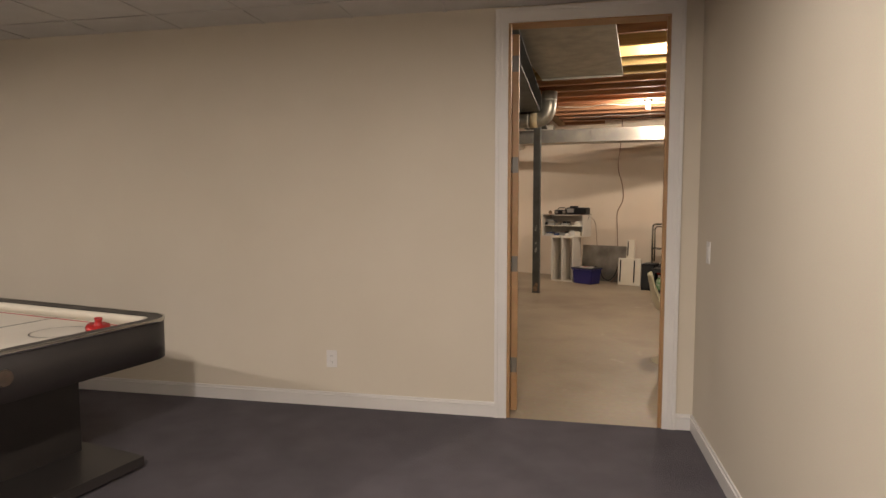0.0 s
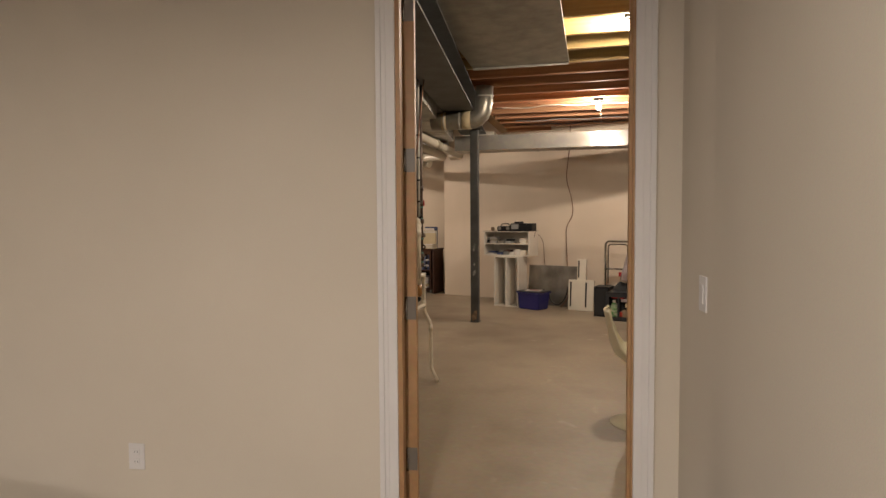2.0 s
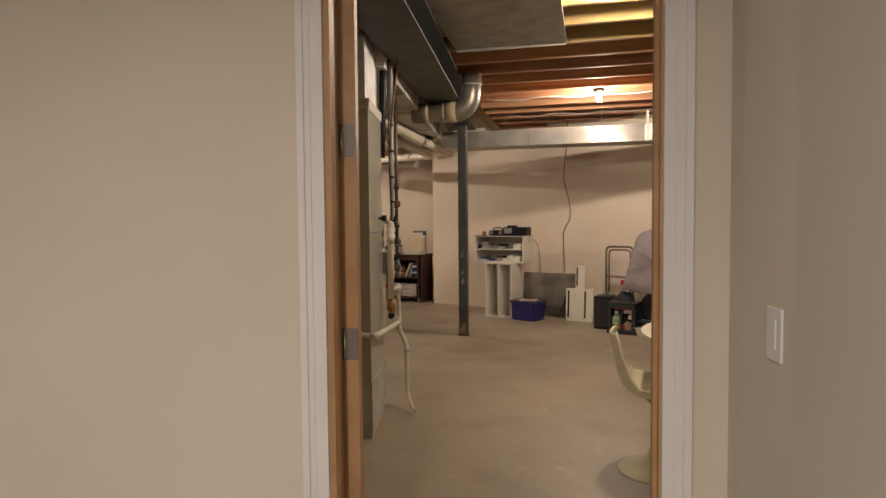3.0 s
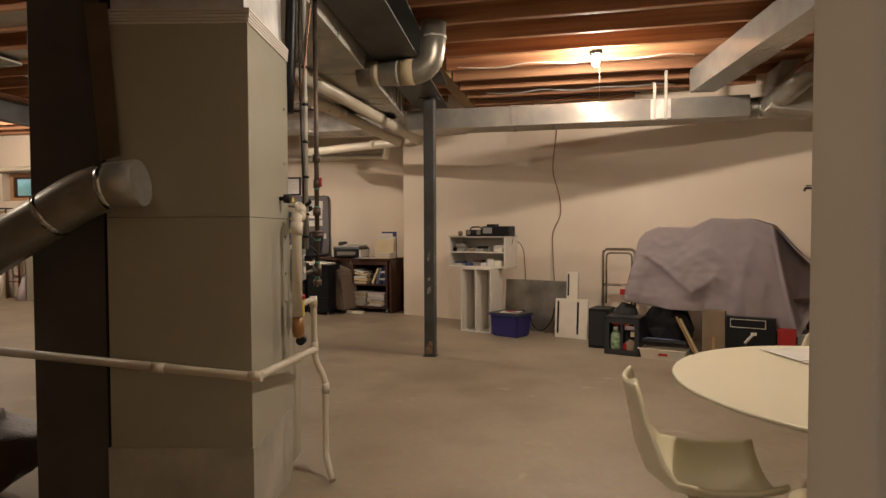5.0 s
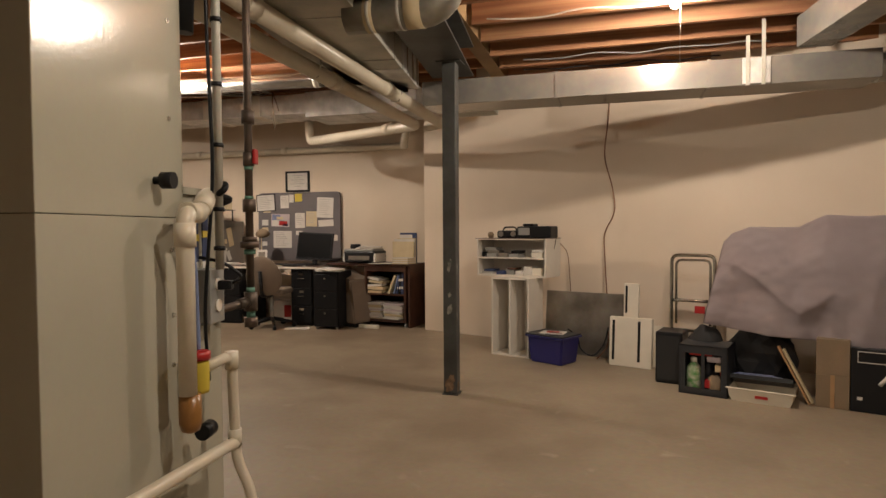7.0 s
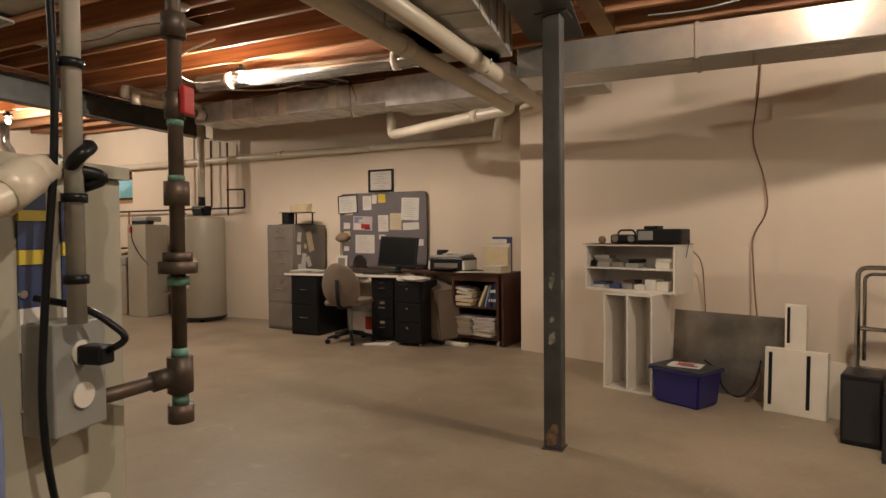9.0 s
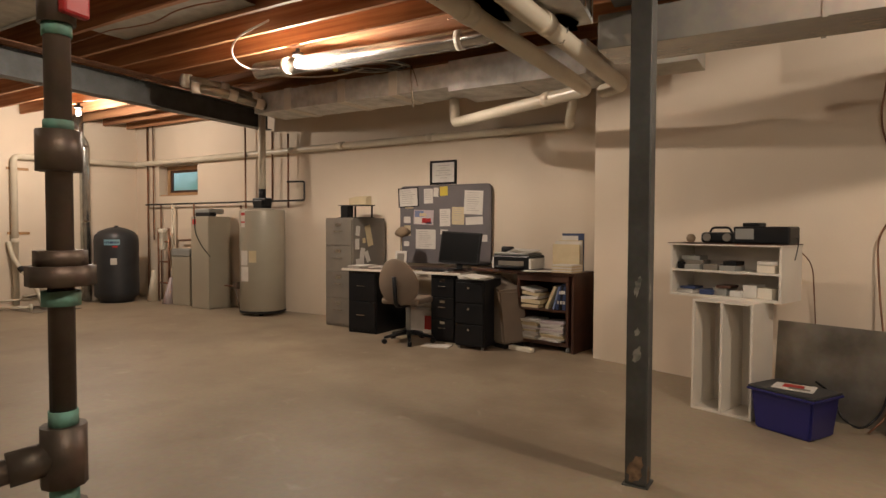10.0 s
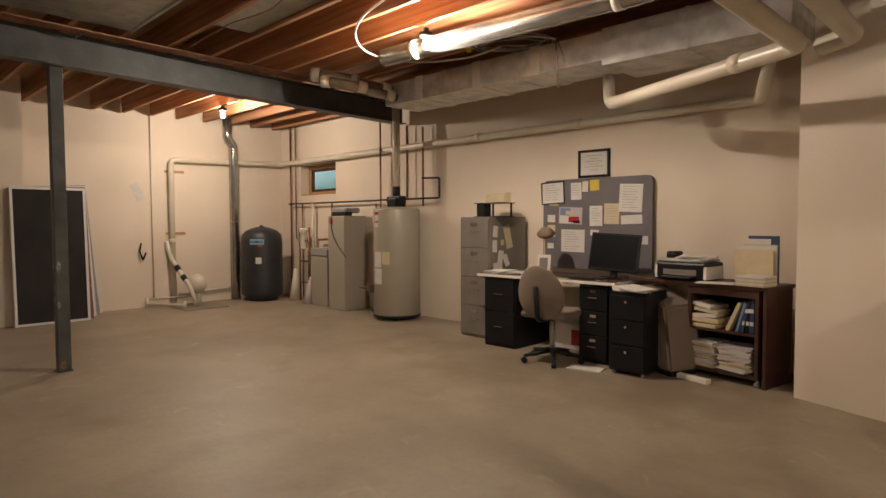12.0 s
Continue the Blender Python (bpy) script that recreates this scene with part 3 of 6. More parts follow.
tube_thing("round_duct", [(-1.80, 8.72, 2.325), (-1.26, 8.74, 2.325), (-1.245, 8.74, 2.664)], 0.092, WORN, "round galvanised duct elbow rising to the joists", "duct", None,
           [((-1.66, 8.72, 2.325), (1, 0, 0)), ((-1.50, 8.73, 2.325), (1, 0, 0)), ((-1.247, 8.74, 2.56), (0, 0, 1))], 1.03, 0.008, DULL, round_r=0.16)
for x, w in ((-1.69, 0.05), (-1.47, 0.085)):
    tube_thing("mastic_band", [(x, 8.725, 2.325), (x + w, 8.727, 2.325)], 0.0935, CREAM, "dried cream mastic smeared round the duct joint", "tape", group="mastic tape on the ducts")
tube_thing("round_duct", [(-5.7, 11.40, 2.79), (-3.25, 11.58, 2.79), (-3.0, 11.64, 2.86)], 0.082, GALV, "round galvanised duct between the joists", "duct", None,
           [((-5.3, 11.43, 2.79), (1, 0.07, 0)), ((-3.45, 11.565, 2.79), (1, 0.07, 0))], 1.05, 0.03, WHITEP, round_r=0.1)
for shift, r in ((0.0, 0.062), (0.17, 0.05)):
    tube_thing("flexible_duct", [(-6.95 + shift, 11.42, 2.86 - shift * 0.6), (-6.72 + shift, 11.62, 2.82 - shift * 0.6), (-6.50 + shift * 0.4, 12.16, 2.71 - shift * 0.4)], r, WORN, "foil duct with thick white mastic at both ends", "duct", None,
               [((-6.90 + shift, 11.46, 2.852 - shift * 0.6), (1, 0.8, -0.1)), ((-6.66 + shift * 0.9, 11.76, 2.79 - shift * 0.5), (0.4, 1, -0.2)), ((-6.51 + shift * 0.45, 12.08, 2.725 - shift * 0.4), (0.3, 1, -0.2))], 1.22, 0.045, WHITEP, "foil ducts", 0.12)
tube_thing("round_duct", [(1.27, 10.66, 2.31), (1.47, 10.64, 2.31), (1.50, 10.28, 2.36), (1.62, 9.75, 2.52)], 0.098, WORN, "round galvanised elbow at the end of the main duct", "duct", None,
           [((1.29, 10.66, 2.31), (1, 0, 0)), ((1.38, 10.65, 2.31), (1, 0, 0))], 1.04, 0.012, BRIGHT, round_r=0.12)
tube_thing("copper_flue", [(1.55, 9.98, 2.48), (1.72, 9.3, 2.52), (1.8, 8.4, 2.55)], 0.085, COPPER, "brown metal duct length under the joists", "duct", round_r=0.2)

# wide sheet metal boot at the side
t = thing("duct_boot", HOUSE, "wide pale sheet metal duct boot against the ceiling", "duct")
for k, (y0, y1) in enumerate(((10.34, 10.60), (10.60, 10.80))):
    bm = bmesh.new()
    outline = [(1.40 + 0.02 * k, 2.255), (1.80, 2.20), (1.98, 2.42), (2.22, LOW - 0.003), (1.50, LOW - 0.003)]
    ends = [[bm.verts.new((u, yy, w)) for u, w in outline] for yy in (y0, y1)]
    bm.faces.new(ends[0])
    bm.faces.new(ends[1][::-1])
    for q in range(5):
        bm.faces.new((ends[0][q], ends[0][(q + 1) % 5], ends[1][(q + 1) % 5], ends[1][q]))
    part("duct_body", bm, DULL, t)
for w in (2.36, 2.48, 2.58):
    block("seam_band", (1.46, 2.0, 10.332, 10.34, w, w + 0.012), DULL, t)

# sheet metal pans under the joists
for d in ((-1.21, -0.37, 5.85, 7.93, LOW), (-6.85, -5.75, 8.5, 9.60, 2.9), (-6.4, -5.2, 6.6, 7.7, 2.9)):
    t = thing("joist_pan", HOUSE, "dull sheet metal pan closing the joists", "sheet metal", "sheet metal pans under the joists")
    bm = bmesh.new()
    nx, ny = 12, 20
    grid = [[bm.verts.new((d[0] + (d[1] - d[0]) * i / nx, d[2] + (d[3] - d[2]) * j / ny, d[4] - 0.008 - 0.006 * noise.noise(Vector((i * 0.45, j * 0.35, d[2]))))) for i in range(nx + 1)] for j in range(ny + 1)]
    for a, b in zip(grid, grid[1:]):
        for i in range(nx):
            bm.faces.new((a[i], a[i + 1], b[i + 1], b[i])).smooth = True
    part("pan", bm, WORN, t)
    block("folded_edge", (d[0], d[1], d[3] + 0.001, d[3] + 0.007, d[4] - 0.03, d[4] - 0.001), DULL, t)
    block("folded_edge", (d[1] + 0.001, d[1] + 0.006, d[2], d[3], d[4] - 0.02, d[4] - 0.001), DULL, t)

# white plastic drain and vent pipes
S = (0, 1, 0)
tube_thing("vent_pipe", [(-2.12, 6.7, 2.28), (-2.12, 11.62, 2.27), (-2.3, 11.75, 2.27)], 0.052, PVC, "thick cream plastic vent pipe under the ducts", "pipe", None, [((-2.12, 10.1, 2.28), S), ((-2.12, 8.3, 2.28), S)], 1.15, 0.05, PVC, "cream plastic pipes")
tube_thing("vent_pipe", [(-2.36, 6.7, 2.27), (-2.36, 11.55, 2.25), (-4.10, 12.60, 2.31), (-4.12, 12.62, 2.56)], 0.052, PVC, "thick cream plastic vent pipe under the ducts", "pipe", None, [((-2.36, 9.7, 2.26), S), ((-2.75, 11.79, 2.27), (-0.86, 0.5, 0))], 1.15, 0.05, PVC, "cream plastic pipes", 0.08)
tube_thing("wall_pipe", [(-11.0, 11.5, 0.05), (-11.0, 11.5, 2.26), (-10.98, 13.38, 2.30), (-3.12, 13.38, 2.32), (-2.92, 12.76, 2.24), (-2.82, 12.60, 2.44)], 0.045, PVC, "long cream plastic pipe along the top of the walls", "pipe", None,
           [((-11.0, 11.5, 1.0), (0, 0, 1)), ((-6.3, 13.38, 2.318), (1, 0, 0)), ((-4.9, 13.38, 2.32), (1, 0, 0))], 1.15, 0.04, PVC, "cream plastic pipes", 0.09)
for z in (2.08, 1.12):
    t = thing("pipe_bracket", HOUSE, "small pine block holding the wall pipe", "bracket", "wall pipe brackets")
    block("bracket", (-11.05, -11.035, 11.42, 11.72, z - 0.02, z + 0.02), PINE, t)
tube_thing("flue_pipe", [(-10.95, 12.50, 0.02), (-10.95, 12.50, 2.55), (-10.9, 12.38, 2.66), (-10.9, 12.38, 2.98)], 0.075, GALV, "galvanised flue pipe rising up the wall", "pipe", None,
           [((-10.95, 12.5, 2.5), (0, 0, 1)), ((-10.95, 12.5, 1.3), (0, 0, 1))], 1.04, 0.015, BRIGHT)
tube_thing("drain_stack", [(-7.50, 13.08, 1.75), (-7.50, 13.08, 2.85)], 0.05, PVC, "cream plastic flue rising from the water heater", "pipe")
for x, y, z0, z1, r, mt in ((-10.66, 13.40, 0.0, 2.97, 0.014, COPPER), (-10.50, 13.40, 1.0, 2.97, 0.011, COPPER), (-8.12, 13.32, 0.05, 2.75, 0.013, COPPER), (-7.76, 13.36, 1.62, 2.62, 0.014, COPPER),
                            (-7.60, 13.36, 1.62, 2.60, 0.012, COPPER), (-7.28, 13.36, 1.50, 2.55, 0.014, COPPER), (-10.30, 13.40, 0.0, 1.6, 0.013, COPPER), (-8.20, 13.30, 0.05, 1.55, 0.014, COPPER)):
    tube_thing("copper_pipe", [(x, y, z0), (x, y, z1)], r, mt, "dull copper water pipe on the wall", "pipe", group="copper water pipes")
tube_thing("copper_pipe", [(-10.66, 13.36, 1.60), (-8.30, 13.36, 1.60), (-8.12, 13.30, 1.60), (-6.95, 13.34, 1.60), (-6.95, 13.34, 1.86), (-7.28, 13.34, 1.87)], 0.013, GASKET, "dark water pipe running along the wall", "pipe", group="copper water pipes", round_r=0.03)
tube_thing("copper_pipe", [(-9.92, 13.36, 1.6), (-9.92, 13.36, 0.1)], 0.024, PVC, "pale water pipe drop", "pipe", group="copper water pipes")
tube_thing("copper_pipe", [(-9.38, 13.36, 1.6), (-9.38, 13.36, 1.02), (-9.75, 13.36, 1.0)], 0.016, COPPER, "dull copper pipe loop", "pipe", group="copper water pipes", round_r=0.03)

# hanging bulbs; the last one is out of view, the body of an added fill
for i, (x, y, z) in enumerate(BULBS):
    t = thing("bare_bulb", pose(x, y, z), "lit bare bulb in a ceiling holder, real or added as fill", "light bulb", "bare ceiling bulbs")
    bm = bmesh.new()
    lathe(bm, [(0.004, -0.062), (0.018, -0.058), (0.028, -0.042), (0.031, -0.022), (0.026, -0.002), (0.016, 0.016), (0.013, 0.03)], 16)
    g = part("glass", bm, BULB, t)
    g.visible_shadow = False
    bm = bmesh.new()
    roof = LOW + 0.236 if x > -2 else 2.9
    lathe(bm, [(0.02, 0.022), (0.024, 0.034), (0.05, 0.038), (0.055, 0.048), (0.055, 0.07), (0.022, 0.075), (0.022, roof - z - 0.018)], 20)
    part("holder", bm, GASKET, t)
    if i in (0, 3):
        block("mounting_board", (-0.06, 0.06, -0.09, 0.09, roof - z - 0.018, roof - z), JOIST, t)
    if i == 0:
        bm = bmesh.new()
        tube(bm, [(0.03, 0, 0.06), (0.03, 0, -0.42)], 0.0015, 6)
        part("pull_cord", bm, PVC, t)
# trim rings for the added room lamps, all out of view
for i, (x, y) in enumerate(((0.0, -2.2), (-4.2, -3.2), (0.1, -4.4))):
    t = thing("recessed_light", DOORWALL @ pose(x, y, 2.54), "round trim ring of an added, unseen ceiling lamp", "ceiling light", "recessed ceiling lights")
    bm = bmesh.new()
    lathe(bm, [(0.09, 0.0), (0.10, 0.004), (0.10, 0.007)], 24)
    part("trim_ring", bm, TRIM, t)

# ---- furnace and its pipes ----
fur = thing("furnace", UNIT, "tall grey-green enamelled furnace cabinet with an air drop", "furnace")
bm = bmesh.new()
box(bm, -0.56, 0.0, 0.0, 0.54, 0.04, 1.2435, bevel=0.002)
part("lower_panel", bm, FURN, fur)
bm = bmesh.new()
box(bm, -0.56, 0.0, 0.0, 0.54, 1.245, 2.02, bevel=0.002)
part("upper_panel", bm, FURN, fur)
block("plinth", (-0.56, 0.0, 0.0, 0.54, 0.0, 0.04), DULL, fur)
block("base_band", (-0.57, 0.004, -0.004, 0.55, 0.04, 0.34), DULL, fur)
bm = bmesh.new()
for k in range(5):
    box(bm, -0.566 - 0.002 * k, 0.006 + 0.001 * k, -0.006, 0.546, 1.985 + k * 0.012, 1.993 + k * 0.012)
part("sealing_tape", bm, WHITEP, fur, "wrinkled white sealing tape")
block("upper_plenum", (-0.54, -0.02, 0.02, 0.52, 2.04, 2.415), OFFGALV, fur)
bm = bmesh.new()
box(bm, -0.62, -0.012, 0.545, 0.785, 0.04, 1.31, bevel=0.004)
part("burner_cabinet", bm, FURN, fur)
block("cabinet_lip", (-0.63, 0.0, 0.53, 0.792, 1.31, 1.33), FURN, fur)
# Black slab stands in for the shade in the gap beside the return drop.
block("gap_shade_slab", (-0.60, -0.562, 0.05, 0.50, 0.0, 2.3), BLACK, fur)
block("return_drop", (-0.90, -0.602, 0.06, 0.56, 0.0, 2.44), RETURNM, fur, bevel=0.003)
for z in (1.14, 0.98, 0.85):
    bm = bmesh.new()
    tube(bm, [(-0.012, 0.60, z), (-0.006, 0.60, z)], 0.006, 8)
    part("screw", bm, BRIGHT, fur)
for y0, y1, z0, z1, mt in ((0.595, 0.64, 1.12, 1.28, NAVY), (0.595, 0.64, 1.24, 1.255, YELLOW), (0.595, 0.64, 1.18, 1.20, YELLOW), (0.595, 0.64, 1.06, 1.12, PAPER), (0.665, 0.70, 1.12, 1.27, NAVY), (0.665, 0.70, 1.19, 1.21, YELLOW), (0.665, 0.70, 1.06, 1.12, PAPER)):
    dx_ = 0.002 if mt is not YELLOW else 0.004
    block("warning_label", (-0.0125, -0.011 + dx_, y0, y1, z0, z1), mt, fur)
for y, z in ((0.47, 1.16), (0.475, 0.99), (0.47, 0.86), (0.47, 1.50), (0.47, 1.75)):
    bm = bmesh.new()
    tube(bm, [(0.0, y, z), (0.004, y, z)], 0.006, 8)
    part("screw", bm, BRIGHT, fur)
t = thing("slanting_strap", UNIT, "pale bent sheet metal strip in front of the furnace", "sheet metal")
bm = bmesh.new()
vs = [bm.verts.new(p) for p in ((-0.62, -0.02, 2.06), (-0.53, -0.02, 2.06), (-0.49, -0.02, 1.48), (-0.57, -0.02, 1.46))]
bm.faces.new(vs)
bmesh.ops.solidify(bm, geom=list(bm.faces), thickness=0.01)
part("strip", bm, CARDB, t)
tube_thing("round_duct", [(-0.37, -0.10, 1.37), (-0.55, -0.11, 1.345), (-1.45, -0.12, 0.80)], 0.088, WORN, "worn galvanised vent pipe beside the furnace", "duct", UNIT,
           [((-0.48, -0.11, 1.357), (-1, 0, -0.15)), ((-0.70, -0.11, 1.255), (-1, 0, -0.6))], 1.03, 0.012, BRIGHT, round_r=0.1)
tube_thing("condensate_drain", [(-1.0, -0.03, 0.73), (0.03, -0.035, 0.63), (0.10, 0.58, 0.61), (0.10, 0.62, 0.60)], 0.017, PVC, "thin white plastic drain pipe wrapped round the furnace", "pipe", UNIT,
           [((-0.35, -0.033, 0.665), (1, 0, -0.1)), ((0.025, -0.035, 0.632), (1, 0, 0))], 1.2, 0.025, PVC, round_r=0.03)
tube_thing("condensate_drain", [(0.06, 0.50, 0.84), (0.10, 0.60, 0.86), (0.10, 0.62, 0.56), (0.155, 0.60, 0.46), (0.158, 0.58, 0.10), (0.215, 0.46, 0.02)], 0.015, PVC, "thin white plastic drain pipe dropping to the floor", "pipe", UNIT,
           [((0.10, 0.615, 0.62), (0, 0, 1)), ((0.155, 0.60, 0.42), (0, 0, 1)), ((0.10, 0.60, 0.845), (0, 0, 1))], 1.25, 0.025, PVC, round_r=0.04)
tube_thing("condensate_trap", [(0.075, 0.40, 0.80), (0.075, 0.40, 1.25), (0.07, 0.50, 1.26), (0.05, 0.56, 1.30), (0.03, 0.62, 1.31)], 0.022, PVC, "white plastic condensate trap on the furnace side", "pipe", UNIT,
           [((0.075, 0.40, 1.20), (0, 0, 1)), ((0.072, 0.45, 1.256), (0, 1, 0)), ((0.06, 0.53, 1.28), (-0.2, 1, 0.6))], 1.2, 0.03, PVC, round_r=0.03)
t = thing("drain_cup", UNIT @ pose(0.075, 0.41, 0.70), "amber plastic cup under the condensate trap", "cup")
bm = bmesh.new()
lathe(bm, [(0.006, 0.0), (0.022, 0.008), (0.028, 0.03), (0.026, 0.10)], 20)
part("cup", bm, material("amber_plastic", (0.32, 0.15, 0.04), 0.3, mix=0.1), t)
t = thing("cleaner_jar", UNIT @ pose(0.055, 0.50, 0.78), "small yellow jar with a red lid strapped to the drain", "jar")
bm = bmesh.new()
lathe(bm, [(0.024, 0.0), (0.026, 0.01), (0.026, 0.08), (0.023, 0.088)], 20)
part("jar", bm, YELLOW, t)
bm = bmesh.new()
lathe(bm, [(0.03, 0.088), (0.03, 0.108), (0.02, 0.112)], 20)
part("lid", bm, RED, t, "red lid")
t = thing("pressure_switch", UNIT @ pose(0.0, 0.40, 1.335), "black knob fitting on the furnace side", "knob")
bm = bmesh.new()
tube(bm, [(0, 0, 0), (0.018, 0, 0), (0.02, 0, 0), (0.05, 0, 0)], [0.010, 0.010, 0.021, 0.021], 12)
part("knob", bm, BLACK, t)
t = thing("drain_valve", UNIT @ pose(0.06, 0.50, 0.67), "black drain valve on the thin pipe", "valve")
bm = bmesh.new()
tube(bm, [(0, 0, 0), (0, 0.05, 0.0)], 0.022, 12)
part("cap", bm, BLACK, t)
tube_thing("vinyl_tube", [(0.055, 0.45, 1.24), (0.05, 0.50, 1.12), (0.045, 0.515, 0.98), (0.05, 0.51, 0.86)], 0.006, BLUEHOSE, "blue vinyl tube hanging on the furnace side", "tube", UNIT, round_r=0.1)

tube_thing("conduit", [(0.065, 0.615, 1.10), (0.065, 0.615, 2.418)], 0.012, DULL, "galvanised conduit with black cable ties", "conduit", UNIT,
           [((0.065, 0.615, z), (0, 0, 1)) for z in (1.16, 1.27, 1.45, 1.62, 1.80, 1.98)], 1.35, 0.006, BLACK)
tube_thing("black_cable", [(0.05, 0.595, 2.48), (0.045, 0.59, 1.9), (0.06, 0.595, 1.36), (0.045, 0.585, 1.15), (0.03, 0.585, 0.96), (0.02, 0.63, 0.78)], 0.005, BLACK, "thin black cable tied along the conduit", "cable", UNIT, round_r=0.3)
tube_thing("black_cable", [(0.05, 0.62, 1.335), (0.075, 0.64, 1.345), (0.09, 0.60, 1.325), (0.06, 0.61, 1.31), (0.09, 0.65, 1.30), (0.06, 0.63, 1.285)], 0.009, BLACK, "bunched black cable tied to the conduit", "cable", UNIT, round_r=0.03)
tube_thing("insulated_line", [(0.02, 0.58, 2.47), (0.015, 0.56, 2.1), (-0.005, 0.565, 1.75)], [0.045, 0.035, 0.02][0] * 0.6, BLACK, "black foam insulated refrigerant line", "pipe", UNIT, round_r=0.2)
tube_thing("copper_line", [(0.12, 0.62, 2.48), (0.08, 0.60, 2.1), (0.05, 0.60, 1.8)], 0.005, COPPER, "thin copper line beside the furnace", "pipe", UNIT, round_r=0.2)
t = thing("service_outlet", UNIT @ pose(-0.01, 0.64, 0.945), "grey metal outlet box with a black plug in it", "outlet box")
block("outlet_box", (0.0, 0.055, -0.045, 0.045, 0.0, 0.155), GREYP, t, bevel=0.003)
for z in (0.11, 0.05):
    bm = bmesh.new()
    tube(bm, [(0.055, 0.0, z), (0.060, 0.0, z)], 0.018, 16)
    part("socket", bm, WHITEP, t)
block("plug", (0.06, 0.10, -0.014, 0.014, 0.095, 0.122), BLACK, t, bevel=0.004)
bm = bmesh.new()
tube(bm, bend([(0.095, 0.0, 0.112), (0.13, 0.01, 0.13), (0.08, -0.01, 0.175), (0.02, -0.04, 0.19)], 0.03), 0.005, 8)
part("plug_cord", bm, BLACK, t)

gas = thing("gas_pipe", UNIT, "dark iron gas pipe with green-stained joints and a red valve", "gas pipe")
bm = bmesh.new()
tube(bm, [(0.072, 0.815, 0.93), (0.072, 0.815, 2.418)], 0.012, 14)
part("riser", bm, BRASS, gas)
bm = bmesh.new()
tube(bm, [(0.072, 0.815, 0.985), (0.03, 0.73, 0.975), (-0.015, 0.665, 0.965)], 0.012, 14)
part("branch", bm, BRASS, gas)
for z0, z1, r, mt, nm in ((0.905, 0.935, 0.021, BRASS, "cap"), (0.935, 0.955, 0.0135, VERDIGRIS, "stained_joint"), (0.955, 1.015, 0.021, BRASS, "tee"), (1.015, 1.03, 0.0135, VERDIGRIS, "stained_joint"),
                          (1.135, 1.15, 0.0175, VERDIGRIS, "stained_joint"), (1.155, 1.175, 0.031, BRASS, "union"), (1.175, 1.19, 0.024, BRASS, "union"), (1.268, 1.308, 0.0205, BRASS, "coupling"), (1.308, 1.318, 0.0135, VERDIGRIS, "stained_joint"),
                          (1.40, 1.412, 0.0135, VERDIGRIS, "stained_joint"), (1.412, 1.455, 0.017, BRASS, "valve_body"), (1.545, 1.585, 0.020, BRASS, "coupling")):
    bm = bmesh.new()
    tube(bm, [(0.072, 0.815, z0), (0.072, 0.815, z1)], r, 12 if nm != "union" else 8)
    part(nm, bm, mt, gas)
block("valve_handle", (0.088, 0.098, 0.803, 0.832, 1.418, 1.465), RED, gas, bevel=0.003)
for a in (0.15, 0.85):
    p, q = Vector((0.072, 0.815, 0.985)), Vector((-0.015, 0.665, 0.965))
    bm = bmesh.new()
    tube(bm, [p.lerp(q, a - 0.10), p.lerp(q, a + 0.12)], 0.017 if a < 0.5 else 0.02, 12)
    part("elbow", bm, BRASS, gas)

t = thing("leather_bag", pose(-3.1, 6.5, 0, 0, 0, 20), "crumpled brown leather bag on the floor", "bag")
bm = bmesh.new()
bmesh.ops.create_icosphere(bm, subdivisions=4, radius=1)
for v in bm.verts:
    k = 1 + 0.16 * noise.noise(v.co * 2.2) + 0.06 * noise.noise(v.co * 7)
    v.co = Vector((v.co.x * 0.55 * k, v.co.y * 0.36 * k, max(0.0, 0.2 + v.co.z * 0.24 * k)))
for f in bm.faces:
    f.smooth = True
part("bag", bm, LEATHER, t)

# ---- things by the bay wall ----
sh = thing("wall_shelf", BAY @ pose(1.13, -0.62, 0.742), "white two-shelf cabinet resting on a cubby and full of small boxes", "shelf unit")
W_, D_, H_ = 0.76, 0.32, 0.36
block("side_panel", (0, 0.016, 0, D_, 0, H_), WHITEP, sh)
block("side_panel", (W_ - 0.016, W_, 0, D_, 0, H_), WHITEP, sh)
block("bottom_panel", (0.016, W_ - 0.016, 0, D_, 0, 0.016), WHITEP, sh)
block("top_panel", (-0.01, W_ + 0.005, -0.012, D_, H_, H_ + 0.011), WHITEP, sh)
block("top_sheet", (-0.012, W_ + 0.007, -0.014, D_, H_ + 0.011, H_ + 0.016), WOOD, sh, label="thin dark board")
block("shelf_board", (0.016, W_ - 0.016, 0.0, D_, 0.175, 0.188), WHITEP, sh)
block("back_panel", (0.016, W_ - 0.016, D_ - 0.006, D_, 0.016, H_), WHITEP, sh)
cb = thing("cubby_shelf", BAY @ pose(1.39, -0.78, 0.0), "white narrow cubby with two tall empty slots", "shelf unit")
for x in (0, 0.192, 0.384):
    block("upright", (x, x + 0.016, 0, 0.30, 0.0, 0.742), WHITEP, cb)
for x in (0.016, 0.208):
    block("shelf_board", (x, x + 0.176, 0.003, 0.30, 0.0, 0.014), WHITEP, cb)
    block("shelf_board", (x, x + 0.176, 0.003, 0.30, 0.728, 0.742), WHITEP, cb)
    block("back_panel", (x, x + 0.176, 0.292, 0.30, 0.014, 0.728), WHITEP, cb)


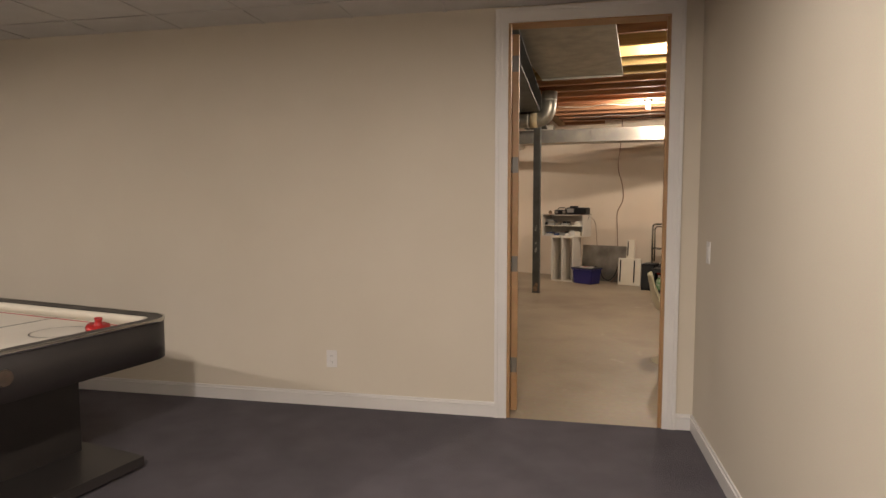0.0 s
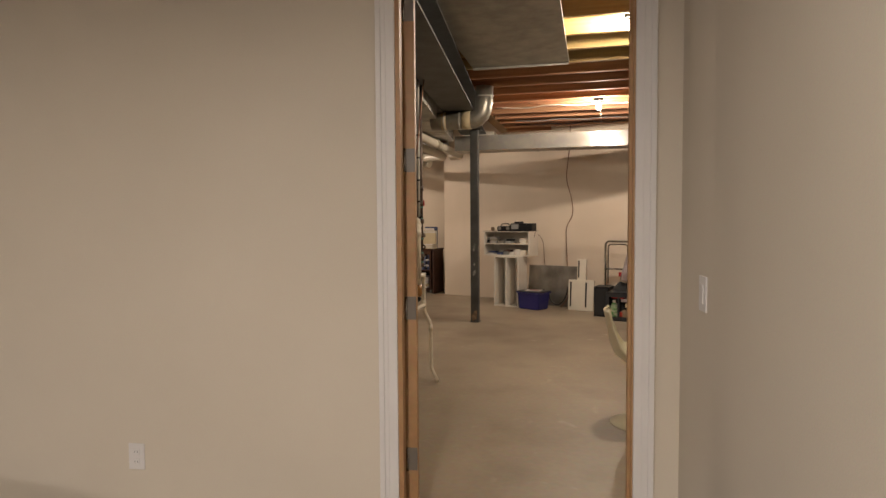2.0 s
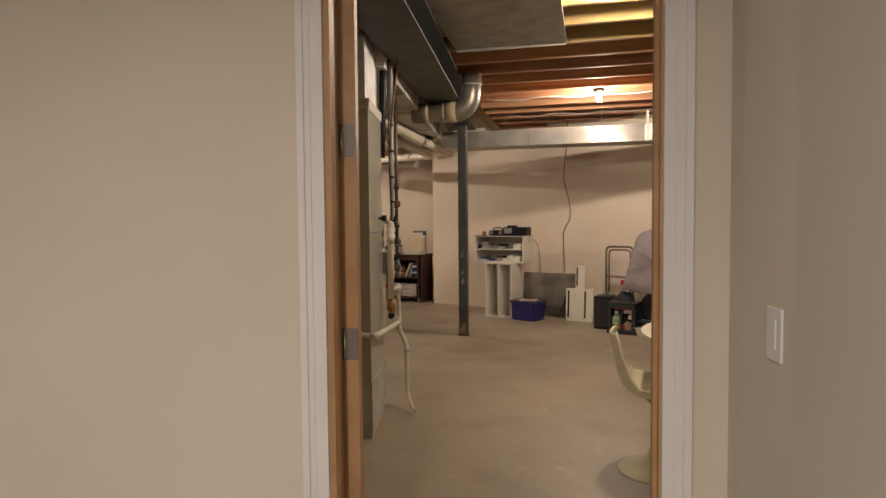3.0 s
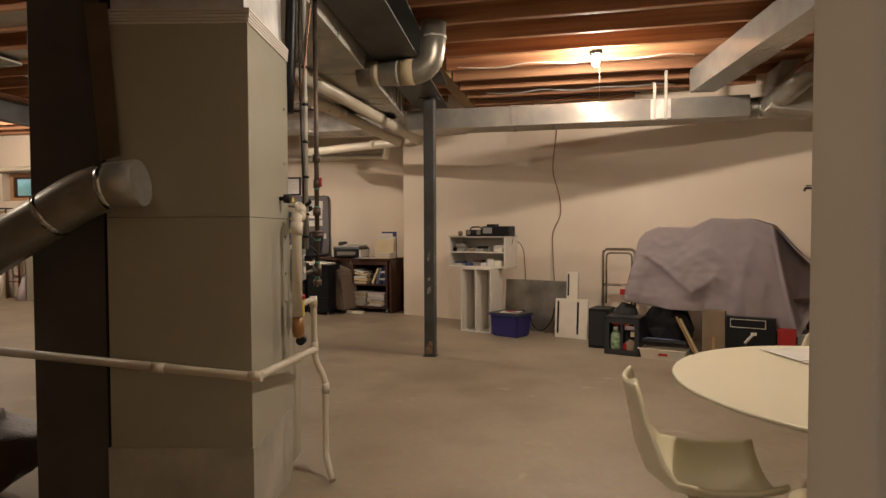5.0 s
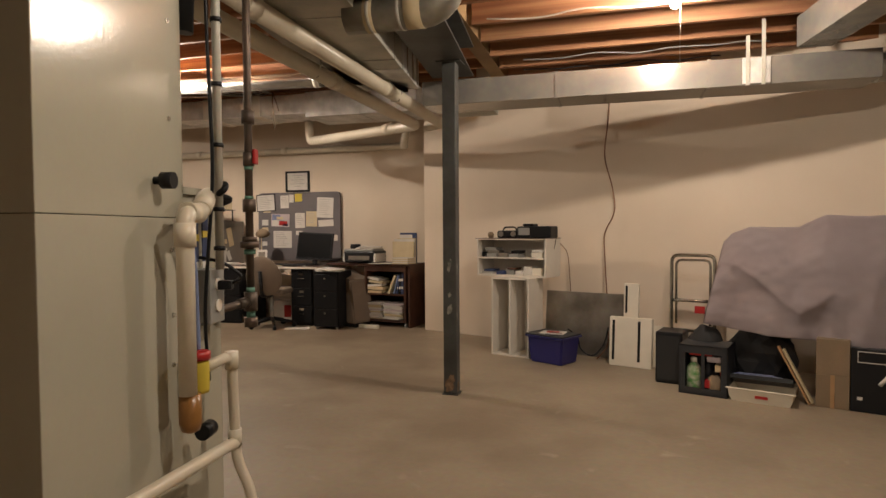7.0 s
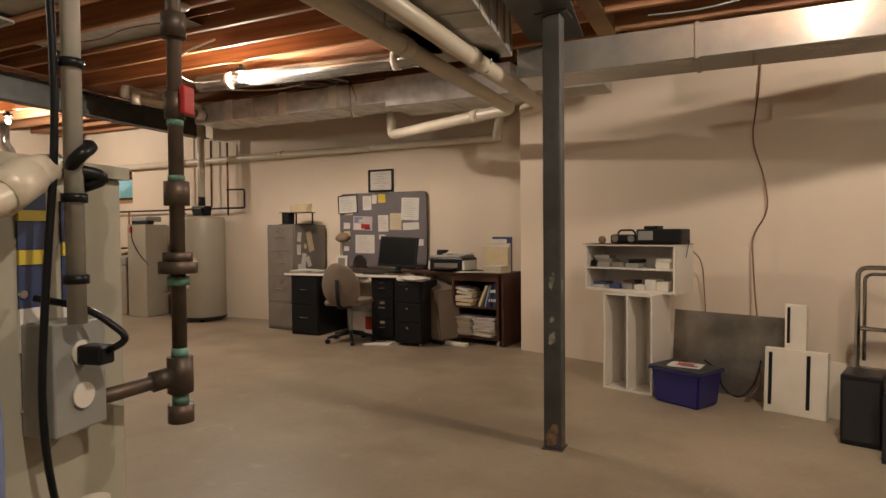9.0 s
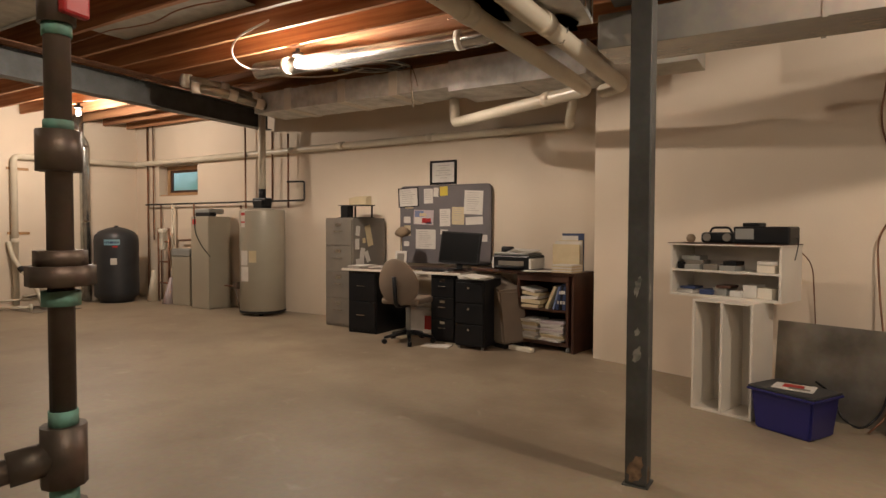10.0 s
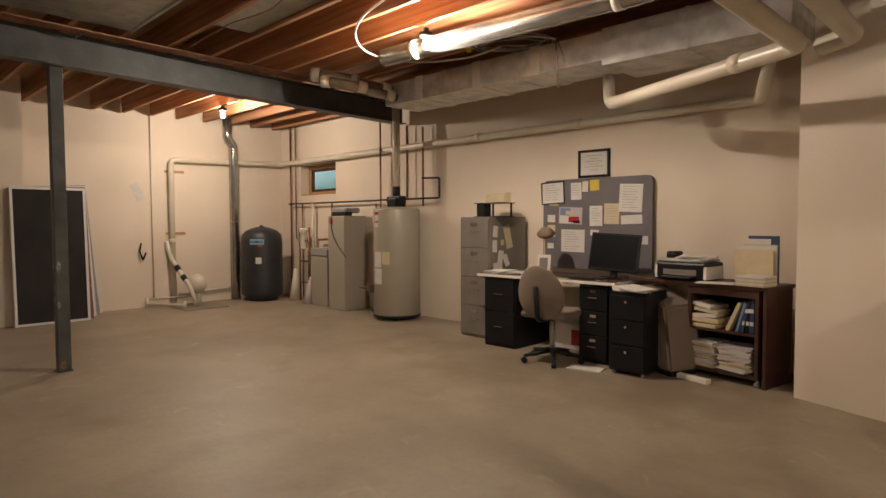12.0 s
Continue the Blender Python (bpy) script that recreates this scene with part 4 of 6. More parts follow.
def carton(name, m, w, d, h, mat, label, cat, bevel=0.004, lid=None):
    t = thing(name, m, label, cat)
    bm = bmesh.new()
    box(bm, -w / 2, w / 2, -d / 2, d / 2, 0, h, bevel=bevel)
    part("body", bm, mat, t)
    if lid:
        bm = bmesh.new()
        box(bm, -w / 2 - 0.003, w / 2 + 0.003, -d / 2 - 0.003, d / 2 + 0.003, h, h + 0.012, bevel=0.003)
        part("lid", bm, lid, t)
    return t


def on_shelf(x, y, z, rz=0):
    return BAY @ pose(1.13 + x, -0.62 + y, 0.742 + z, 0, 0, rz)


rng = random.Random(9)
for x, z, w, h, mt, lb in ((0.09, 0.016, 0.12, 0.03, PAPER, "stack of papers"), (0.11, 0.046, 0.11, 0.018, NAVY, "blue booklet"), (0.25, 0.016, 0.09, 0.035, NAVY, "dark blue box"), (0.34, 0.016, 0.10, 0.05, GREYP, "grey plastic box"),
                           (0.36, 0.066, 0.10, 0.02, WOOD, "dark red book"), (0.46, 0.016, 0.08, 0.04, PAPER, "small white box"), (0.54, 0.016, 0.09, 0.085, PAPER, "white carton"), (0.64, 0.016, 0.10, 0.07, FOAM, "cream carton"),
                           (0.13, 0.188, 0.16, 0.035, GREYP, "grey tray"), (0.14, 0.223, 0.14, 0.03, GREYM, "grey tray"), (0.12, 0.253, 0.13, 0.03, GREYP, "grey box"), (0.27, 0.188, 0.10, 0.04, GREYM, "grey gadget"),
                           (0.40, 0.188, 0.11, 0.035, GREYP, "pale grey box"), (0.40, 0.223, 0.09, 0.03, BLACK, "black gadget"), (0.65, 0.188, 0.12, 0.05, FOAM, "cream carton"), (0.66, 0.238, 0.13, 0.025, PAPER, "white flat carton"), (0.06, 0.188, 0.06, 0.05, BLACK, "black jar")):
    carton("small_box", on_shelf(x, 0.10 + rng.uniform(0, 0.04), z, rng.uniform(-6, 6)), w, 0.14, h, mt, lb + " on the white shelf", "box")
HT = 0.376
t = thing("yarn_ball", on_shelf(0.085, 0.13, HT + 0.03), "small brown ball of twine on the shelf top", "ball")
bm = bmesh.new()
bmesh.ops.create_icosphere(bm, subdivisions=3, radius=0.032)
for v in bm.verts:
    v.co *= 1 + 0.08 * noise.noise(v.co * 90)
part("ball", bm, CARDB, t)
t = thing("radio", on_shelf(0.30, 0.14, HT), "black portable radio with a carrying handle", "radio")
bm = bmesh.new()
box(bm, -0.12, 0.12, -0.06, 0.06, 0, 0.075, bevel=0.022)
part("body", bm, BLACK, t)
for x in (-0.07, 0.07):
    bm = bmesh.new()
    tube(bm, [(x, -0.058, 0.04), (x, -0.066, 0.04)], 0.028, 16)
    part("speaker", bm, GREYM, t)
bm = bmesh.new()
tube(bm, bend([(-0.08, 0, 0.07), (-0.06, 0, 0.108), (0.06, 0, 0.108), (0.08, 0, 0.07)], 0.03), 0.008, 10)
part("carry_handle", bm, BLACK, t)
t = thing("scanner_box", on_shelf(0.595, 0.15, HT), "black and grey label printer on the shelf top", "printer")
bm = bmesh.new()
box(bm, -0.18, 0.18, -0.08, 0.09, 0, 0.115, bevel=0.012)
part("body", bm, BLACK, t)
block("grey_panel", (-0.16, -0.04, -0.084, -0.08, 0.03, 0.10), GREYP, t, bevel=0.001)
block("lid", (-0.13, -0.02, -0.05, 0.06, 0.115, 0.14), BLACK, t, bevel=0.006)
bm = bmesh.new()
tube(bm, bend([(0.18, 0.02, 0.04), (0.215, -0.02, 0.02), (0.20, -0.04, -0.10)], 0.03), 0.003, 8)
part("power_cord", bm, BLACK, t)

t = thing("storage_bin", BAY @ pose(2.03, -0.76, 0, 0, 0, -10), "dark blue plastic storage bin with a magazine on its lid", "storage bin")
bm = bmesh.new()
vs = box(bm, -0.19, 0.19, -0.14, 0.14, 0, 0.24)
for v in vs:
    k = 0.88 if v.co.z < 0.1 else 1.0
    v.co.x *= k
    v.co.y *= k
bmesh.ops.bevel(bm, geom=list(bm.edges), offset=0.012, segments=2, affect="EDGES")
part("tub", bm, BLUE, t)
block("rim", (-0.205, 0.205, -0.155, 0.155, 0.232, 0.246), BLUE, t, bevel=0.004)
block("lid", (-0.20, 0.20, -0.15, 0.15, 0.246, 0.262), DARKTUB, t, bevel=0.005)
t = carton("magazine", BAY @ pose(2.03, -0.76, 0.262, 0, 0, 10), 0.22, 0.16, 0.006, PAPER, "glossy magazine on the blue bin", "magazine", 0.001)
for a, mt in (((-0.06, 0.05, -0.03, 0.05, 0.006, 0.0075), RED), ((-0.02, 0.09, -0.06, -0.02, 0.006, 0.0077), GREYM)):
    block("cover_print", a, mt, t)

t = thing("foam_board", BAY @ pose(2.67, -0.60, 0.0, -4, 0, 0), "white polystyrene insert with black edge slots", "foam board")
bm = bmesh.new()
box(bm, -0.18, 0.19, 0.0, 0.045, 0, 0.43, bevel=0.004)
part("board", bm, FOAM, t)
for x in (-0.155, 0.07):
    block("slot", (x, x + 0.022, -0.002, 0.0, 0.05, 0.40), BLACK, t)
t = thing("foam_board", BAY @ pose(2.66, -0.53, 0.0, -3, 0, 0), "narrow white polystyrene strip with a black slot", "foam board")
bm = bmesh.new()
box(bm, -0.07, 0.06, 0.0, 0.04, 0, 0.72, bevel=0.004)
part("board", bm, FOAM, t)
block("slot", (-0.055, -0.037, -0.002, 0.0, 0.46, 0.70), BLACK, t)
t = thing("foam_board", BAY @ pose(2.88, -0.50, 0.0, -4, 0, 0), "thin white polystyrene sheet", "foam board")
block("board", (-0.05, 0.06, 0.0, 0.03, 0, 0.36), FOAM, t)
t = thing("metal_sheet", BAY @ pose(2.15, -0.36, 0.0, -6, 0, 0), "flat galvanised sheet leaning behind the bin", "sheet metal")
block("sheet", (-0.40, 0.39, 0, 0.003, 0, 0.60), material("stained_sheet_metal", (0.44, 0.41, 0.36), 0.3, 0.75, tint=(0.22, 0.20, 0.17), scale=3, fine=30, mix=0.4), t)
tube_thing("extension_cord", [(2.30, -0.02, 2.9), (2.29, -0.05, 2.35), (2.23, -0.04, 1.9), (2.33, -0.05, 1.6), (2.36, -0.06, 1.35), (2.24, -0.06, 1.18), (2.27, -0.09, 0.8), (2.36, -0.25, 0.35), (2.42, -0.42, 0.12), (2.34, -0.5, 0.012)], 0.006, COPPER,
           "tan power cord hanging down the wall", "cord", BAY, round_r=0.12)
tube_thing("extension_cord", [(2.42, -0.42, 0.30), (2.40, -0.46, 0.14), (2.32, -0.55, 0.03), (2.22, -0.6, 0.1), (2.16, -0.5, 0.20), (2.05, -0.48, 0.26)], 0.007, BLACK, "black power cord behind the bin", "cord", BAY, round_r=0.1)

tube_thing("extension_cord", [(1.86, -0.38, 1.12), (1.885, -0.10, 0.98), (1.89, -0.03, 0.5), (1.87, -0.05, 0.25)], 0.004, COPPER, "thin tan cord behind the shelf", "cord", BAY, round_r=0.1)
tr = thing("hand_trolley", BAY @ pose(3.17, -0.50, 0), "folding chrome hand trolley against the wall", "hand trolley")
bm = bmesh.new()
tube(bm, bend([(-0.17, 0, 0.05), (-0.17, 0, 0.98), (0.17, 0, 0.98), (0.17, 0, 0.05)], 0.06), 0.015, 12)
part("frame", bm, BRIGHT, tr)
bm = bmesh.new()
tube(bm, bend([(-0.135, 0.01, 0.40), (-0.135, 0.01, 0.94), (0.135, 0.01, 0.94), (0.135, 0.01, 0.40)], 0.05), 0.011, 12)
part("frame", bm, BRIGHT, tr)
for z in (0.60, 0.35):
    bm = bmesh.new()
    tube(bm, [(-0.17, 0, z), (0.17, 0, z)], 0.014, 10)
    part("crossbar", bm, BRIGHT, tr)
block("label_plate", (0.02, 0.10, -0.02, -0.012, 0.50, 0.56), RED, tr)
block("toe_plate", (-0.16, 0.16, -0.20, 0.0, 0.0, 0.012), GREYM, tr)

t = carton("speaker_cabinet", BAY @ pose(3.10, -0.86, 0, 0, 0, 3), 0.20, 0.26, 0.40, BLACK, "black loudspeaker cabinet on the floor", "speaker", 0.012)
block("grille", (-0.085, 0.085, -0.134, -0.13, 0.03, 0.37), GASKET, t)
t = thing("camera_bag", BAY @ pose(3.36, -0.92, 0), "black fabric bag slumped on the floor", "bag")
bm = bmesh.new()
bmesh.ops.create_icosphere(bm, subdivisions=3, radius=1)
for v in bm.verts:
    k = 1 + 0.14 * noise.noise(v.co * 2)
    v.co = Vector((v.co.x * 0.15 * k, v.co.y * 0.13 * k, max(0, 0.23 + v.co.z * 0.24 * k)))
for f in bm.faces:
    f.smooth = True
part("bag", bm, GASKET, t)
t = thing("milk_crate", BAY @ pose(3.40, -1.20, 0), "dark smoky plastic crate packed with bottles", "crate")
bm = bmesh.new()
for z in (0.0, 0.345):
    box(bm, -0.165, 0.165, 0.0, 0.28, z, z + 0.015)
for x in (-0.165, 0.145):
    for y in (0.0, 0.26):
        box(bm, x, x + 0.02, y, y + 0.02, 0.0, 0.36)
for y in (0.0, 0.27):
    box(bm, -0.165, 0.165, y, y + 0.01, 0.30, 0.36)
    box(bm, -0.165, 0.165, y, y + 0.01, 0.0, 0.05)
for x in (-0.165, 0.155):
    box(bm, x, x + 0.01, 0, 0.28, 0.0, 0.36)
part("crate_frame", bm, DARKTUB, t)
for x0, x1 in ((-0.145, -0.12), (0.12, 0.145), (-0.012, 0.012)):
    block("front_slat", (x0, x1, 0.002, 0.008, 0.05, 0.30), DARKTUB, t)
block("back_panel", (-0.155, 0.155, 0.262, 0.268, 0.05, 0.30), DARKTUB, t)
block("base_panel", (-0.145, 0.145, 0.01, 0.26, 0.015, 0.02), DARKTUB, t)
for x, z, w, h, mt in ((0.07, 0.26, 0.10, 0.04, LILAC), (-0.02, 0.30, 0.16, 0.04, RED), (0.10, 0.20, 0.05, 0.05, CREAM), (0.03, 0.08, 0.05, 0.06, RED), (-0.10, 0.03, 0.06, 0.02, CREAM)):
    block("packet", (x - w / 2, x + w / 2, 0.03, 0.12, z - h / 2, z + h / 2), mt, t, bevel=0.004)
for x, y, r, h, mt, lb in ((-0.075, 0.07, 0.05, 0.24, GREENISH, "green and white detergent bottle"), (0.07, 0.07, 0.05, 0.15, CARDB, "squat brown jar"), (0.0, 0.19, 0.06, 0.26, BLACK, "black bottle"), (0.11, 0.20, 0.035, 0.2, RED, "red spray can"), (-0.1, 0.2, 0.035, 0.2, NAVY, "navy bottle")):
    b = thing("bottle", BAY @ pose(3.40 + x, -1.20 + y, 0.015), lb + " standing in the crate", "bottle")
    bm = bmesh.new()
    lathe(bm, [(r * 0.9, 0), (r, 0.01), (r, h * 0.7), (r * 0.45, h * 0.86), (r * 0.4, h * 0.88)], 16)
    part("body", bm, mt, b)
    bm = bmesh.new()
    lathe(bm, [(r * 0.45, h * 0.88), (r * 0.45, h), (r * 0.3, h + 0.004)], 12)
    part("cap", bm, BLACK if mt is not GREENISH else WHITEP, b)
t = thing("plastic_tray", BAY @ pose(3.77, -1.08, 0), "shallow white plastic basin with a red mark", "tray")
bm = bmesh.new()
vs = box(bm, -0.18, 0.18, -0.12, 0.14, 0.0, 0.085)
for v in vs:
    if v.co.z > 0.05:
        v.co.x *= 1.12
        v.co.y *= 1.1
top = [f for f in bm.faces if f.calc_center_median().z > 0.08]
r = bmesh.ops.inset_region(bm, faces=top, thickness=0.012)
for v in {v for f in top for v in f.verts}:
    v.co.z -= 0.06
part("basin", bm, FOAM, t)
block("rim", (-0.215, 0.215, -0.145, -0.125, 0.085, 0.094), FOAM, t, bevel=0.003)
block("printed_mark", (-0.03, 0.05, -0.1345, -0.1325, 0.035, 0.055), RED, t)
t = thing("picture_frame", BAY @ pose(3.74, -1.0, 0.10, -22, 0, 3), "dark framed picture with blue sheets lying on it", "picture")
block("frame", (-0.20, 0.21, -0.10, 0.20, 0.0, 0.03), BLACK, t)
for i in range(4):
    block("sheet", (-0.17 + i * 0.01, 0.15 - i * 0.02, -0.09 + i * 0.015, 0.16, 0.03 + i * 0.006, 0.034 + i * 0.006), (BLUEHOSE, NAVY, BLUE, BLUEHOSE)[i], t)
t = thing("slumped_bag", BAY @ pose(3.72, -0.72, 0), "bundle of dark bags and cables under the cloth", "bag")
bm = bmesh.new()
bmesh.ops.create_icosphere(bm, subdivisions=3, radius=1)
for v in bm.verts:
    k = 1 + 0.2 * noise.noise(v.co * 3)
    v.co = Vector((v.co.x * 0.24 * k, v.co.y * 0.17 * k, max(0, 0.22 + v.co.z * 0.26 * k)))
part("sack", bm, GASKET, t)
t = thing("pine_board", BAY @ pose(4.06, -1.06, 0.0, 0, -27, 0), "two narrow pale boards leaning against the boxes", "board")
block("board", (-0.012, 0.0, 0.0, 0.05, 0.01, 0.43), PINE, t)
block("board", (0.006, 0.02, 0.01, 0.06, 0.01, 0.40), CREAM, t)
t = carton("cardboard_box", BAY @ pose(4.18, -0.90, 0), 0.19, 0.30, 0.22, CARDB, "plain brown cardboard box", "box", 0.003)
block("tape", (-0.012, 0.012, -0.152, -0.15, 0.0, 0.222), PINE, t)
t = carton("cardboard_box", BAY @ pose(4.18, -0.90, 0.22), 0.19, 0.30, 0.24, CARDB, "plain brown cardboard box", "box", 0.003)
t = carton("tool_case", BAY @ pose(4.475, -0.88, 0), 0.39, 0.34, 0.42, BLACK, "black case with a white wrench drawn on it", "tool case", 0.006)
bm = bmesh.new()
tube(bm, [(-0.04, -0.172, 0.19), (0.02, -0.172, 0.27)], 0.012, 8)
box(bm, 0.005, 0.05, -0.174, -0.17, 0.265, 0.29)
part("wrench_mark", bm, PAPER, t)
bm = bmesh.new()
for a in ((-0.16, 0.12, 0.325, 0.33), (-0.16, 0.12, 0.395, 0.40), (-0.16, -0.155, 0.325, 0.40), (0.115, 0.12, 0.325, 0.40)):
    box(bm, a[0], a[1], -0.173, -0.17, a[2], a[3])
part("white_outline", bm, PAPER, t)
block("small_mark", (-0.16, -0.13, -0.173, -0.17, 0.08, 0.10), PAPER, t)
carton("red_box", BAY @ pose(4.75, -0.88, 0), 0.14, 0.30, 0.34, RED, "plain red box on the floor", "box", 0.004)
carton("grey_box", BAY @ pose(4.88, -0.86, 0), 0.10, 0.30, 0.30, GREYP, "plain grey box on the floor", "box", 0.004)
t = thing("work_bench", BAY @ pose(0, 0, 0), "dark low bench hidden under the cloth", "bench")
block("bench_top", (3.55, 4.95, -0.86, -0.30, 0.55, 0.58), WOOD, t)
for x in (3.58, 4.88):
    for y in (-0.46, -0.34):
        block("leg", (x, x + 0.05, y, y + 0.05, 0.0, 0.55), WOOD, t)
for a, h in (((3.62, 3.98, -0.80, -0.42, 0.58, 1.13), 0), ((4.05, 4.55, -0.78, -0.38, 0.58, 1.20), 0)):
    carton("covered_box", BAY @ pose((a[0] + a[1]) / 2, (a[2] + a[3]) / 2, a[4]), a[1] - a[0], a[3] - a[2], a[5] - a[4], CARDB, "box hidden under the cloth", "box")

# the cloth: a grid that falls over the covered things
t = thing("dust_sheet", BAY, "lilac-grey dust sheet draped over a bench and boxes", "dust sheet")
bm = bmesh.new()
NX, NY = 120, 90


def crest(x):
    k = np.interp(x, [3.40, 3.52, 3.64, 3.95, 4.12, 4.45, 4.62, 4.80, 4.98], [1.03, 1.17, 1.225, 1.20, 1.29, 1.295, 1.22, 1.0, 0.82])
    return float(k) - 0.01 * math.sin(x * 9)


def hem(x):
    return float(np.interp(x, [3.35, 3.6, 3.85, 4.1, 4.3, 4.6, 4.82, 4.9, 4.98], [0.52, 0.47, 0.44, 0.43, 0.41, 0.33, 0.27, 0.42, 0.62]))


grid = []
for j in range(NY + 1):
    row = []
    v = j / NY
    for i in range(NX + 1):
        u = i / NX
        x = 3.46 + 1.46 * u
        c, h = crest(x), hem(x)
        if v < 0.25:
            y, z = -0.34 - 0.46 * (v / 0.25), c - 0.02 * math.sin(math.pi * v / 0.25)
        else:
            s = (v - 0.25) / 0.75
            z = c + (h - c) * s
            y = -0.80 - 0.10 * math.sin(s * 1.6) - 0.10 * s
            swag = float(np.interp(x, [3.5, 3.6, 3.73, 3.905, 4.01, 4.11, 4.19, 4.35], [0.95, 0.93, 0.845, 0.69, 0.61, 0.68, 0.76, 0.70]))
            fade = float(np.interp(x, [3.48, 3.58, 4.16, 4.34], [0, 1, 1, 0]))
            d = z - swag
            fold = 0.038 * fade * (math.exp(-d / 0.22) if d > 0 else 1.3 * math.exp(d / 0.055) - 0.3)
            fold += 0.018 * s * s * math.sin(x * 13 + 1.5 * s) + 0.006 * s * math.sin(x * 37 + 4 * s) + 0.018 * noise.noise(Vector((x * 4, s * 4, 0))) + 0.006 * noise.noise(Vector((x * 14, s * 14, 3)))
            y -= fold
            turn = x - (4.60 + 0.20 * s)
            if turn > 0:
                y += 1.5 * turn - 0.05 * math.sin(min(1, turn / 0.06) * math.pi)
            x += -0.10 * s * (1 - u) ** 2 + 0.02 * s * u
        row.append(bm.verts.new((x, y, z)))
    grid.append(row)
for a, b in zip(grid, grid[1:]):
    for i in range(NX):
        bm.faces.new((a[i], a[i + 1], b[i + 1], b[i])).smooth = True
bmesh.ops.solidify(bm, geom=list(bm.faces), thickness=0.006)
part("sheet", bm, LILAC, t)

t = thing("plastic_curtain", pose(1.86, 10.62, 0), "hanging white plastic sheet", "plastic sheet")
bm = bmesh.new()
rows = []
for j in range(25):
    z = 1.83 * j / 24
    rows.append([bm.verts.new((float(np.interp(z, [0, 0.7, 1.4, 1.75, 1.83], [0.0, 0.03, 0.075, 0.10, 0.12])) + 1.6 * (i / 40), -0.95 * (i / 40) + 0.03 * math.sin(i * 0.32 + z), z)) for i in range(41)])
for a, b in zip(rows, rows[1:]):
    for i in range(40):
        bm.faces.new((a[i], a[i + 1], b[i + 1], b[i])).smooth = True
bmesh.ops.solidify(bm, geom=list(bm.faces), thickness=0.004)
for f in bm.faces:
    f.smooth = False
part("sheet", bm, PLASTICSHEET, t)
t = thing("spigot", pose(1.88, 10.68, 1.565), "dark garden tap sticking out from behind the plastic", "tap")
bm = bmesh.new()
tube(bm, bend([(0.1, 0.2, 0), (-0.04, 0.0, 0), (-0.09, -0.03, 0.0), (-0.10, -0.03, -0.03)], 0.02), 0.012, 10)
part("tap_body", bm, BRASS, t)
block("tap_handle", (-0.075, -0.035, -0.03, 0.0, 0.018, 0.026), BRASS, t)

# ---- round table and shell chairs ----
t = thing("round_table", pose(0.70, 6.55, 0), "round cream laminate pedestal table with papers on it", "table")
bm = bmesh.new()
lathe(bm, [(0.58, 0.695), (0.628, 0.712), (0.63, 0.718), (0.626, 0.722)], 72)
part("tabletop", bm, TABLEM, t)
bm = bmesh.new()
lathe(bm, [(0.27, 0.0), (0.27, 0.008), (0.20, 0.03), (0.09, 0.07), (0.045, 0.16), (0.035, 0.35), (0.045, 0.55), (0.12, 0.68), (0.17, 0.695)], 40)
part("pedestal", bm, SHELL, t)
for x, y, rz, w, d in ((0.62, 6.98, 20, 0.28, 0.21), (0.66, 6.93, 8, 0.28, 0.21), (0.72, 6.90, -6, 0.22, 0.28), (0.80, 6.72, 15, 0.28, 0.21)):
    carton("paper_sheet", pose(x, y, 0.722 + 0.003 * (w > 0.25) + 0.002 * (rz > 10), 0, 0, rz), w, d, 0.002, PAPER, "loose white sheet of paper on the table", "paper", 0.0)


def shell_chair(m):
    t = thing("shell_chair", m, "cream moulded shell chair on a round pedestal foot", "chair", "chairs round the table")
    bm = bmesh.new()
    lathe(bm, [(0.19, 0.0), (0.19, 0.006), (0.14, 0.025), (0.06, 0.055), (0.025, 0.12), (0.018, 0.25), (0.022, 0.34), (0.06, 0.385)], 36)
    part("pedestal", bm, SHELL, t)
    bm = bmesh.new()
    prof = [(0.20, 0.44), (0.12, 0.425), (0.0, 0.415), (-0.10, 0.43), (-0.165, 0.48), (-0.195, 0.56), (-0.21, 0.65), (-0.225, 0.73), (-0.235, 0.775)]
    half = [0.19, 0.215, 0.22, 0.215, 0.20, 0.18, 0.165, 0.14, 0.09]
    rows = []
    for (yy, zz), hw in zip(prof, half):
        row = []
        for k in range(17):
            s = -1 + k / 8
            lift = 0.075 * abs(s) ** 2.4
            fwd = 0.03 * abs(s) ** 2.2 if zz > 0.47 else 0.0
            row.append(bm.verts.new((s * hw, yy + fwd, (zz + (lift if zz < 0.6 else lift * 0.25)) * 0.935 - 0.002)))
        rows.append(row)
    for a, b in zip(rows, rows[1:]):
        for k in range(16):
            bm.faces.new((a[k], a[k + 1], b[k + 1], b[k])).smooth = True
    bmesh.ops.subdivide_edges(bm, edges=list(bm.edges), cuts=1, use_grid_fill=True, smooth=0.6)
    for f in bm.faces:
        f.smooth = True
    bmesh.ops.solidify(bm, geom=list(bm.faces), thickness=0.012)
    part("shell", bm, SHELL, t)
    return t


first = shell_chair(pose(0.14, 6.50, 0, 0, 0, -90))
copy_thing(first, pose(0.86, 7.36, 0, 0, 0, 160))

# ---- office corner ----


def handle(parent, x0, x1, y, z, mat=BRIGHT):
    bm = bmesh.new()
    tube(bm, bend([(x0, y, z), (x0, y - 0.022, z), (x1, y - 0.022, z), (x1, y, z)], 0.01, 3), 0.005, 8)
    part("handle", bm, mat, parent)


